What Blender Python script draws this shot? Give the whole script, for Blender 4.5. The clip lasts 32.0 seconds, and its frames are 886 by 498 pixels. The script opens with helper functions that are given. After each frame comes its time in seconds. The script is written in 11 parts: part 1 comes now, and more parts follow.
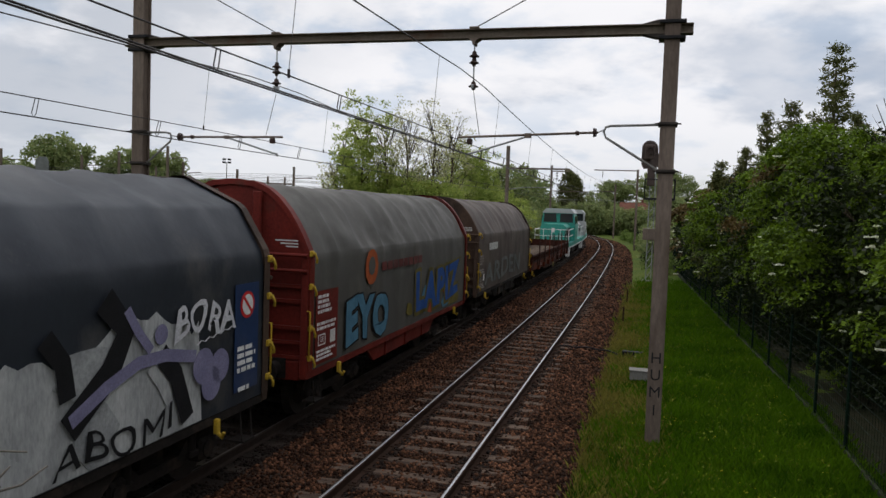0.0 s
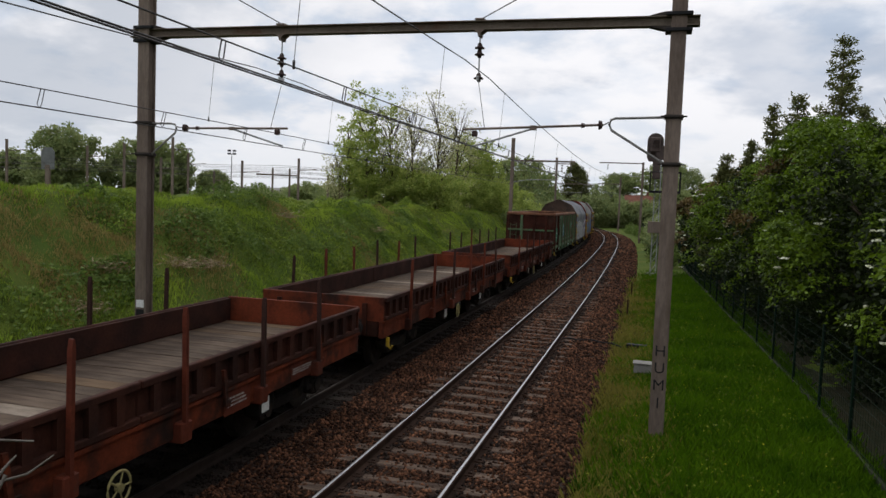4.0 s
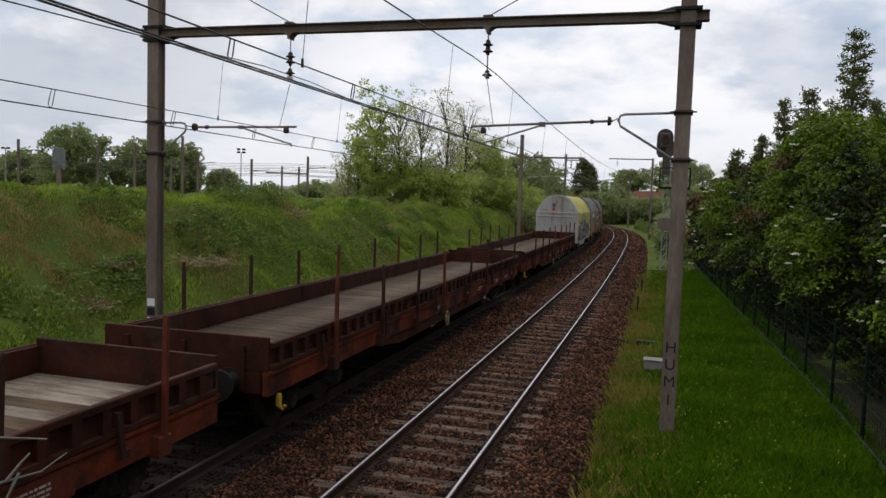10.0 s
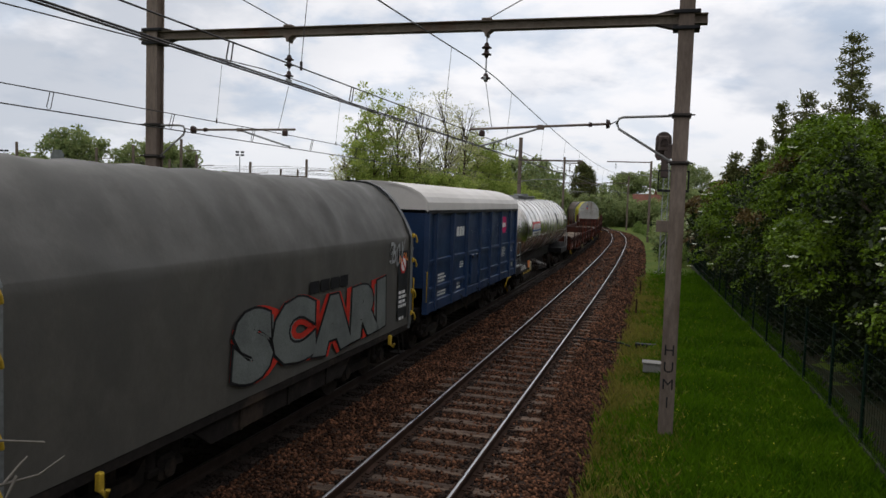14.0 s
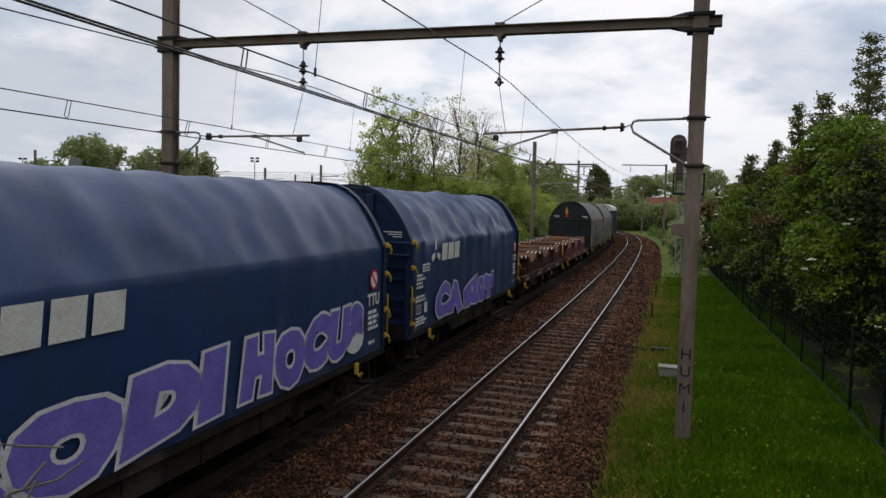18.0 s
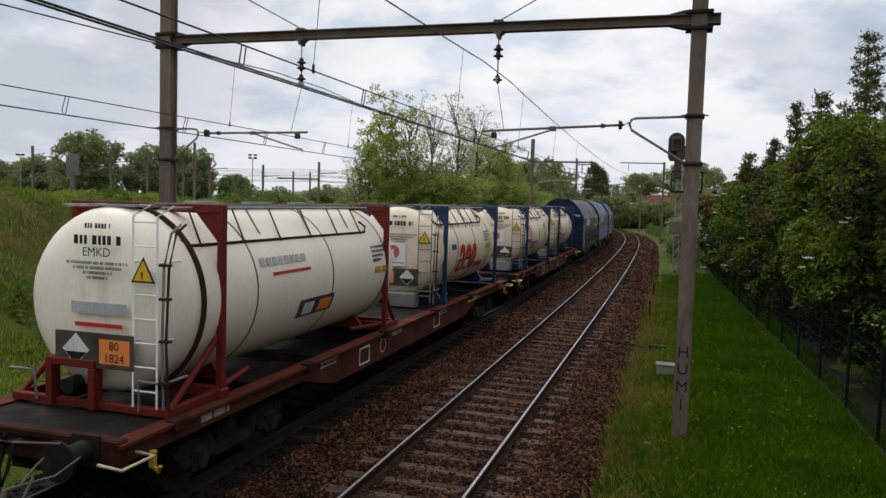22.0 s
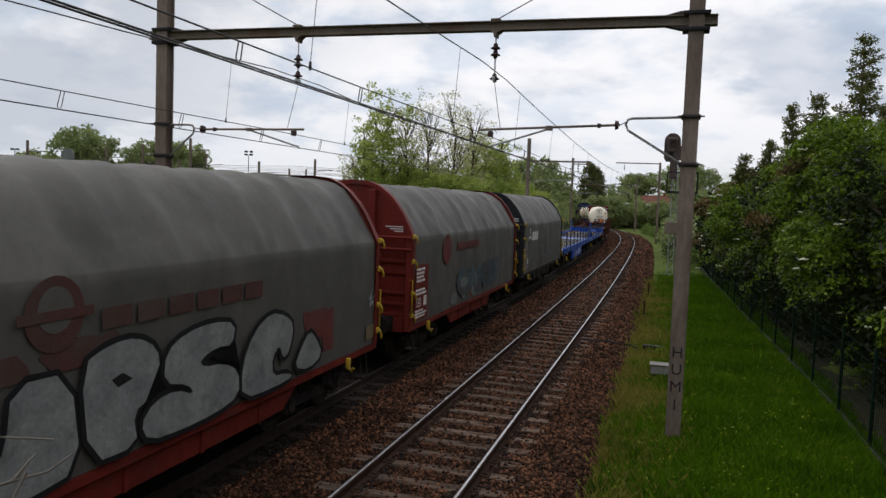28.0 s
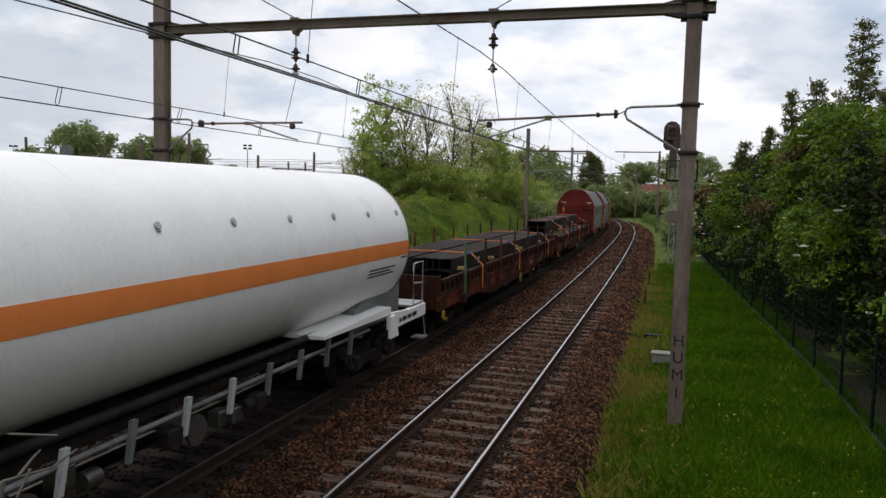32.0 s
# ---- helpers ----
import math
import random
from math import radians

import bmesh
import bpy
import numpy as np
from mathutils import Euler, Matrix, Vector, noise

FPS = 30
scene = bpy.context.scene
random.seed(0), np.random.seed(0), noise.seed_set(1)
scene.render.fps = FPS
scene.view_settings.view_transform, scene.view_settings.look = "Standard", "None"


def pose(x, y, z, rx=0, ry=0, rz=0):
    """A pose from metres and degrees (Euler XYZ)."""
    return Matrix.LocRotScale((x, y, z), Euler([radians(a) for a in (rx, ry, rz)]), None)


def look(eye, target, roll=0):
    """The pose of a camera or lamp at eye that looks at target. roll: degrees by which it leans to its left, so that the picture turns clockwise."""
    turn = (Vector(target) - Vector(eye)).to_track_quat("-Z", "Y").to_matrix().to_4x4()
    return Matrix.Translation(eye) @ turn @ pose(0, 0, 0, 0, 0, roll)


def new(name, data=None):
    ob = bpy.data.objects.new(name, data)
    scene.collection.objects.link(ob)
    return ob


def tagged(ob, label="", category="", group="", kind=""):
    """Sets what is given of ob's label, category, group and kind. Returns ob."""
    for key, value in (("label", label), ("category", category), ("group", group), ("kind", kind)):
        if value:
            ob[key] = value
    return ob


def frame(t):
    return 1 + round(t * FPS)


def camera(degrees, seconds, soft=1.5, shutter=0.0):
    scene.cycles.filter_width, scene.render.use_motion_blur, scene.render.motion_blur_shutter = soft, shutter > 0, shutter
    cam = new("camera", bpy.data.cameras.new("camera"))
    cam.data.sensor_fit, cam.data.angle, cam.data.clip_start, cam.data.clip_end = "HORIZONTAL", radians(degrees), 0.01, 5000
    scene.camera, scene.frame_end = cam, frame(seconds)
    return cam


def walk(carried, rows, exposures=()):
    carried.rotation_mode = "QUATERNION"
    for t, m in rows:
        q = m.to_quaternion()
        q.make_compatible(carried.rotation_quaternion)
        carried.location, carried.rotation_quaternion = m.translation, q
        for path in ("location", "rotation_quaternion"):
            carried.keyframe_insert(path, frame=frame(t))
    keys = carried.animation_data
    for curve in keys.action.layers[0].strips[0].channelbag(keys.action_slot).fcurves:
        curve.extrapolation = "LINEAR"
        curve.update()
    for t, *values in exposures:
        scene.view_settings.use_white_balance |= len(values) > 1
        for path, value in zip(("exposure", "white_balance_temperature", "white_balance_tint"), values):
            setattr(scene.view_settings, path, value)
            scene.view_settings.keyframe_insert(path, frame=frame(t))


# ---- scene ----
cam = camera(60.5, 32.0)
EYE = (0.0, 0.0, 3.854)
# seconds, turn about x, y and z in degrees: a held camera that stands on one spot
WALK = [
    (0, 86.864, -2.004, 0.169),
    (0.5, 86.859, -1.977, 0.347),
    (1, 86.971, -2.156, 0.383),
    (1.5, 86.736, -2.196, 0.280),
    (2, 86.502, -2.156, 0.227),
    (2.5, 86.450, -2.272, 0.481),
    (3, 86.185, -2.417, 0.751),
    (3.5, 86.203, -2.200, 0.598),
    (5.5, 86.442, -2.414, 0.285),
    (6, 86.419, -2.424, 0.737),
    (6.5, 86.420, -2.325, 0.772),
    (7, 86.240, -2.234, 1.120),
    (7.5, 86.214, -2.178, 1.120),
    (8, 86.236, -2.212, 1.173),
    (8.5, 86.233, -2.368, 1.337),
    (9, 85.943, -2.017, 1.304),
    (9.5, 85.737, -1.995, 1.302),
    (10, 86.032, -1.871, 1.205),
    (10.5, 86.133, -1.772, 1.366),
    (11, 86.441, -1.776, 1.333),
    (11.5, 86.441, -1.746, 1.155),
    (12, 86.465, -1.752, 0.838),
    (12.5, 86.145, -1.350, 0.748),
    (13, 86.160, -1.695, 1.192),
    (13.5, 86.263, -1.896, 1.100),
    (15.5, 86.128, -1.857, 1.179),
    (16, 86.156, -1.722, 1.502),
    (16.5, 86.455, -1.520, 1.820),
    (17, 86.706, -1.481, 1.854),
    (17.5, 86.516, -1.442, 1.835),
    (18, 86.560, -1.502, 2.163),
    (18.5, 86.452, -1.681, 1.982),
    (19, 86.356, -1.659, 1.966),
    (19.5, 86.335, -1.723, 1.768),
    (20, 86.208, -1.710, 1.710),
    (20.5, 86.252, -1.845, 2.049),
    (21, 86.113, -1.919, 2.115),
    (21.5, 86.201, -1.774, 2.088),
    (22, 86.363, -1.670, 2.017),
    (22.5, 86.269, -1.550, 1.863),
    (23, 86.589, -1.583, 1.771),
    (23.5, 86.707, -1.665, 1.703),
    (24, 86.526, -1.367, 1.653),
    (24.5, 86.393, -1.655, 1.589),
    (25, 86.407, -1.653, 1.368),
    (25.5, 86.803, -2.036, 1.283),
    (27.5, 86.240, -2.324, 1.514),
    (28, 86.253, -2.179, 1.708),
    (28.5, 86.006, -2.167, 1.460),
    (29, 85.724, -1.878, 1.359),
    (29.5, 85.572, -1.734, 1.401),
    (30, 85.490, -1.396, 1.512),
    (30.5, 85.191, -1.495, 1.568),
    (31, 85.459, -1.529, 1.615),
    (31.5, 85.618, -1.458, 1.672),
    (32, 85.612, -1.431, 1.685),
]
walk(cam, [(t, pose(*EYE, rx, ry, rz)) for t, rx, ry, rz in WALK],
     exposures=((0.0, -0.08), (3.0, -0.05), (11.0, 0.0), (12.0, -0.06), (13.5, -0.03), (16.0, 0.0), (20.0, -0.04), (28.0, -0.02), (29.5, 0.10), (32.0, 0.10)))

# ---- world and sun ----
SUN_AZ, SUN_EL = 40.0, 52.0      # degrees left of the y axis, and above the horizon
world = bpy.data.worlds.new("overcast_sky")
scene.world = world
world.use_nodes = True


def build_world():
    nt = world.node_tree
    nt.nodes.clear()
    N = nt.nodes.new
    out, bg = N("ShaderNodeOutputWorld"), N("ShaderNodeBackground")
    sky = N("ShaderNodeTexSky")
    sky.sky_type, sky.sun_disc = "NISHITA", False
    sky.sun_elevation, sky.sun_rotation = radians(SUN_EL), radians(-SUN_AZ)
    dim = N("ShaderNodeVectorMath"); dim.operation = "SCALE"; dim.inputs[3].default_value = 0.10
    nt.links.new(sky.outputs[0], dim.inputs[0])
    co = N("ShaderNodeTexCoord")
    sep = N("ShaderNodeSeparateXYZ")
    nt.links.new(co.outputs["Generated"], sep.inputs[0])
    up = N("ShaderNodeMath"); up.operation = "ABSOLUTE"
    nt.links.new(sep.outputs[2], up.inputs[0])
    lift = N("ShaderNodeMath"); lift.operation = "ADD"; lift.inputs[1].default_value = 0.30
    nt.links.new(up.outputs[0], lift.inputs[0])
    div = N("ShaderNodeVectorMath"); div.operation = "DIVIDE"
    comb = N("ShaderNodeCombineXYZ")
    for i in range(3):
        nt.links.new(lift.outputs[0], comb.inputs[i])
    nt.links.new(co.outputs["Generated"], div.inputs[0])
    nt.links.new(comb.outputs[0], div.inputs[1])

    def cloud(scale, offset, lo, hi, detail=7.0, rough=0.55):
        mp = N("ShaderNodeMapping"); mp.inputs["Location"].default_value = offset
        nt.links.new(div.outputs[0], mp.inputs[0])
        no = N("ShaderNodeTexNoise")
        no.inputs["Scale"].default_value, no.inputs["Detail"].default_value = scale, detail
        no.inputs["Roughness"].default_value, no.inputs["Distortion"].default_value = rough, 0.1
        nt.links.new(mp.outputs[0], no.inputs["Vector"])
        mr = N("ShaderNodeMapRange"); mr.interpolation_type = "SMOOTHSTEP"
        mr.inputs[1].default_value, mr.inputs[2].default_value = lo, hi
        nt.links.new(no.outputs[0], mr.inputs[0])
        return mr.outputs[0]

    def mix(fac, a, b):
        m = N("ShaderNodeMix"); m.data_type = "RGBA"
        nt.links.new(fac, m.inputs[0])
        for sock, v in ((m.inputs[6], a), (m.inputs[7], b)):
            if isinstance(v, tuple):
                sock.default_value = (*v, 1)
            else:
                nt.links.new(v, sock)
        return m.outputs[2]

    grey = mix(cloud(1.5, (3.1, 1.7, 0.4), 0.36, 0.50), (0.42, 0.51, 0.66), (1.10, 1.095, 1.13))
    deep = mix(cloud(3.0, (0.3, 5.2, 0.0), 0.36, 0.52), (0.72, 0.81, 0.95), (1.08, 1.075, 1.11))
    body = mix(cloud(0.5, (7.7, 2.0, 1.0), 0.35, 0.65), grey, deep)
    full = mix(cloud(1.2, (1.3, 9.2, 2.0), 0.30, 0.44), dim.outputs[0], body)
    # bright white cloud low ahead; unseen sky to the right dimmed for shade
    low = N("ShaderNodeMapRange"); low.interpolation_type = "SMOOTHSTEP"
    low.inputs[1].default_value, low.inputs[2].default_value = 0.0, 0.16
    low.inputs[3].default_value, low.inputs[4].default_value = 0.6, 0.0
    nt.links.new(sep.outputs[2], low.inputs[0])
    lower = mix(low.outputs[0], full, (0.80, 0.84, 0.90))
    ahead = N("ShaderNodeVectorMath"); ahead.operation = "DOT_PRODUCT"
    ahead.inputs[1].default_value = (-0.94, 0.30, 0.05)
    nt.links.new(co.outputs["Generated"], ahead.inputs[0])
    right_dim = N("ShaderNodeMapRange"); right_dim.interpolation_type = "SMOOTHSTEP"
    right_dim.inputs[1].default_value, right_dim.inputs[2].default_value = -0.90, -0.28
    right_dim.inputs[3].default_value, right_dim.inputs[4].default_value = 0.52, 1.05
    nt.links.new(ahead.outputs["Value"], right_dim.inputs[0])
    # an overcast sky is brightest overhead
    zen = N("ShaderNodeMapRange"); zen.interpolation_type = "SMOOTHSTEP"
    zen.inputs[1].default_value, zen.inputs[2].default_value = 0.42, 0.95
    zen.inputs[3].default_value, zen.inputs[4].default_value = 1.0, 1.5
    nt.links.new(sep.outputs[2], zen.inputs[0])
    gain = N("ShaderNodeMath"); gain.operation = "MULTIPLY"
    nt.links.new(right_dim.outputs[0], gain.inputs[0]); nt.links.new(zen.outputs[0], gain.inputs[1])
    fin = N("ShaderNodeVectorMath"); fin.operation = "SCALE"
    nt.links.new(lower, fin.inputs[0]); nt.links.new(gain.outputs[0], fin.inputs[3])
    # a heavier blue-grey bank of cloud over the yard
    side = N("ShaderNodeVectorMath"); side.operation = "DOT_PRODUCT"
    side.inputs[1].default_value = (-0.58, 0.72, 0.38)
    nt.links.new(co.outputs["Generated"], side.inputs[0])
    bank = N("ShaderNodeMapRange"); bank.interpolation_type = "SMOOTHSTEP"
    bank.inputs[1].default_value, bank.inputs[2].default_value = 0.80, 0.98
    bank.inputs[3].default_value, bank.inputs[4].default_value = 0.0, 0.6
    nt.links.new(side.outputs["Value"], bank.inputs[0])
    veil = N("ShaderNodeMath"); veil.operation = "MULTIPLY"
    nt.links.new(bank.outputs[0], veil.inputs[0]); nt.links.new(cloud(1.6, (4.4, 0.6, 3.0), 0.40, 0.58), veil.inputs[1])
    final = mix(veil.outputs[0], fin.outputs[0], (0.36, 0.44, 0.56))
    nt.links.new(final, bg.inputs[0])
    bg.inputs[1].default_value = 0.86
    nt.links.new(bg.outputs[0], out.inputs[0])


build_world()
sun = new("sun", bpy.data.lights.new("sun", "SUN"))
sun.data.energy, sun.data.angle, sun.data.color = 1.0, radians(20), (1.0, 0.96, 0.9)
_a, _e = radians(SUN_AZ), radians(SUN_EL)
sun.matrix_world = look((-60 * math.sin(_a), 60 * math.cos(_a), 60 * math.tan(_e)), (0, 0, 0))

# ---- the line of the railway: s metres along the nearer track, lat metres to its right ----
_S = np.arange(-640.0, 640.0, 0.5)
_K = np.interp(_S, [0, 15, 30, 60, 120, 170, 200], [0.00016, 0.00016, 0.00053, 0.00053, 0.00481, 0.00481, 0.0])
_TH = np.cumsum(_K) * 0.5
_TH = _TH - np.interp(0.0, _S, _TH) + radians(-15.06)
_X = np.cumsum(-np.sin(_TH)) * 0.5
_Y = np.cumsum(np.cos(_TH)) * 0.5
_X = _X - np.interp(0.0, _S, _X) - 1.74
_Y = _Y - np.interp(0.0, _S, _Y) + 6.0
TRACK_2 = -3.6


def line(s, lat=0.0):
    """x, y and heading (radians, left of the y axis) at s and lat."""
    th = np.interp(s, _S, _TH)
    return np.interp(s, _S, _X) + np.cos(th) * lat, np.interp(s, _S, _Y) + np.sin(th) * lat, th


def spot(s, lat, z=0.0, turn=0.0):
    """A pose at s and lat whose x axis runs along the line."""
    x, y, th = line(s, lat)
    return pose(float(x), float(y), z, 0, 0, 90 + math.degrees(th) + turn)


def s_lat(x, y):
    """Arrays of s and lat of the points x, y."""
    sel = (_S > -120) & (_S < 420)
    S, X, Y, T = _S[sel][::2], _X[sel][::2], _Y[sel][::2], _TH[sel][::2]
    s, lat = np.empty_like(x), np.empty_like(x)
    for i in range(0, len(x), 4000):
        a, b = x[i:i + 4000, None], y[i:i + 4000, None]
        k = np.argmin((a - X) ** 2 + (b - Y) ** 2, axis=1)
        dx, dy = x[i:i + 4000] - X[k], y[i:i + 4000] - Y[k]
        s[i:i + 4000] = S[k] - dx * np.sin(T[k]) + dy * np.cos(T[k])
        side = dx * np.cos(T[k]) + dy * np.sin(T[k])
        lat[i:i + 4000] = np.sign(side) * np.hypot(dx, dy)
    return s, lat


# ---- mesh building ----
class Shape:
    """Collects faces; every method adds one closed or open form."""

    def __init__(self):
        self.v, self.f, self.smooth = [], [], []

    def add(self, verts, faces, smooth=False):
        n = len(self.v)
        self.v.extend(tuple(p) for p in verts)
        self.f.extend(tuple(i + n for i in f) for f in faces)
        self.smooth.extend([smooth] * len(faces))
        return self

    def box(self, x0, x1, y0, y1, z0, z1, c=0.0):
        """A box, with its edges chamfered by c."""
        if c <= 0:
            v = [(x, y, z) for z in (z0, z1) for y in (y0, y1) for x in (x0, x1)]
            return self.add(v, [(0, 2, 3, 1), (4, 5, 7, 6), (0, 1, 5, 4), (2, 6, 7, 3), (0, 4, 6, 2), (1, 3, 7, 5)])
        lo, hi = (x0, y0, z0), (x1, y1, z1)
        idx, v = {}, []
        for cx in (0, 1):
            for cy in (0, 1):
                for cz in (0, 1):
                    for ax in range(3):
                        p = []
                        for k, side in enumerate((cx, cy, cz)):
                            e = hi[k] if side else lo[k]
                            p.append(e if k == ax else e + (-c if side else c))
                        idx[cx, cy, cz, ax] = len(v)
                        v.append(p)
        f = []
        for ax in range(3):
            o = [k for k in range(3) if k != ax]
            for side in (0, 1):
                q = []
                for a, b in ((0, 0), (1, 0), (1, 1), (0, 1)):
                    key = [0, 0, 0]
                    key[ax], key[o[0]], key[o[1]] = side, a, b
                    q.append(idx[(*key, ax)])
                f.append(tuple(q))
        for ax in range(3):
            o = [k for k in range(3) if k != ax]
            for a in (0, 1):
                for b in (0, 1):
                    q = []
                    for end, m in ((0, o[0]), (1, o[0]), (1, o[1]), (0, o[1])):
                        key = [0, 0, 0]
                        key[ax], key[o[0]], key[o[1]] = end, a, b
                        q.append(idx[(*key, m)])
                    f.append(tuple(q))
        for cx in (0, 1):
            for cy in (0, 1):
                for cz in (0, 1):
                    f.append(tuple(idx[cx, cy, cz, k] for k in range(3)))
        return self.add(v, f)

    def tube(self, pts, r, seg=8, r2=None, cap=True, smooth=True):
        """A round bar through the points; r2: the radius at its end."""
        pts = [Vector(p) for p in pts]
        n = len(pts)
        rings = []
        up = Vector((0, 0, 1))
        for i, p in enumerate(pts):
            d = (pts[min(i + 1, n - 1)] - pts[max(i - 1, 0)]).normalized()
            a = d.cross(up if abs(d.z) < 0.95 else Vector((1, 0, 0))).normalized()
            b = d.cross(a)
            rr = r if r2 is None else r + (r2 - r) * i / (n - 1)
            rings.append([p + (a * math.cos(t) + b * math.sin(t)) * rr for t in (2 * math.pi * k / seg for k in range(seg))])
        v = [q for ring in rings for q in ring]
        f = []
        for i in range(n - 1):
            for k in range(seg):
                f.append((i * seg + k, i * seg + (k + 1) % seg, (i + 1) * seg + (k + 1) % seg, (i + 1) * seg + k))
        self.add(v, f, smooth)
        if cap:
            self.add(rings[0], [tuple(range(seg))])
            self.add(rings[-1], [tuple(reversed(range(seg)))])
        return self

    def loft(self, rings, closed=True, smooth=False, caps=True):
        """Joins rings of equally many points."""
        m = len(rings[0])
        v = [p for ring in rings for p in ring]
        f = []
        for i in range(len(rings) - 1):
            for k in range(m if closed else m - 1):
                k2 = (k + 1) % m
                f.append((i * m + k, i * m + k2, (i + 1) * m + k2, (i + 1) * m + k))
        self.add(v, f, smooth)
        if caps and closed:
            self.add(rings[0], [tuple(reversed(range(m)))])
            self.add(rings[-1], [tuple(range(m))])
        return self

    def prism(self, outline, axis, a, b):
        """An outline of (u, v) pushed from a to b along x, y or z."""
        def put(u, v, w):
            return {"x": (w, u, v), "y": (u, w, v), "z": (u, v, w)}[axis]
        return self.loft([[put(u, v, a) for u, v in outline], [put(u, v, b) for u, v in outline]])

    def disc(self, c, r, axis="y", seg=20, w=0.1):
        """A wheel-like disc of width w about c."""
        x, y, z = c
        ring = [(math.cos(2 * math.pi * k / seg) * r, math.sin(2 * math.pi * k / seg) * r) for k in range(seg)]
        if axis == "y":
            return self.loft([[(x + a, y - w / 2, z + b) for a, b in ring], [(x + a, y + w / 2, z + b) for a, b in ring]])
        if axis == "x":
            return self.loft([[(x - w / 2, y + a, z + b) for a, b in ring], [(x + w / 2, y + a, z + b) for a, b in ring]])
        return self.loft([[(x + a, y + b, z - w / 2) for a, b in ring], [(x + a, y + b, z + w / 2) for a, b in ring]])

    def mesh(self, name):
        me = bpy.data.meshes.new(name)
        me.from_pydata(self.v, [], self.f)
        me.polygons.foreach_set("use_smooth", self.smooth)
        me.update()
        return me


def fix(me):
    bm = bmesh.new()
    bm.from_mesh(me)
    bmesh.ops.recalc_face_normals(bm, faces=bm.faces)
    bm.to_mesh(me)
    bm.free()


def part(name, shape, material, parent=None, label="", m=None, kind=""):
    """Links a Shape or a mesh as one object, under a thing or a part."""
    me = shape
    if isinstance(shape, Shape):
        me = shape.mesh(name)
        if len(shape.f) < 20000:
            fix(me)
    if material and not me.materials:
        me.materials.append(material)
    ob = new(name, me)
    if parent:
        ob.parent = parent
    if m is not None:
        ob.matrix_basis = m
    if label or kind:
        tagged(ob, label=label, kind=kind)
    return ob


def thing(name, m, label, category, group="", kind=""):
    """An Empty at the base of a thing."""
    ob = new(name)
    ob.empty_display_size = 0.2
    ob.matrix_basis = m
    return tagged(ob, label, category, group, kind)


def cloud_mesh(name, verts, faces, material):
    """A large mesh from arrays: verts (n, 3), faces (m, k)."""
    me = bpy.data.meshes.new(name)
    n, m, k = len(verts), len(faces), faces.shape[1]
    me.vertices.add(n)
    me.vertices.foreach_set("co", np.ascontiguousarray(verts, dtype=np.float32).ravel())
    me.loops.add(m * k)
    me.loops.foreach_set("vertex_index", np.ascontiguousarray(faces, dtype=np.int32).ravel())
    me.polygons.add(m)
    me.polygons.foreach_set("loop_start", np.arange(0, m * k, k, dtype=np.int32))
    me.polygons.foreach_set("loop_total", np.full(m, k, dtype=np.int32))
    me.update(calc_edges=True)
    me.materials.append(material)
    return me


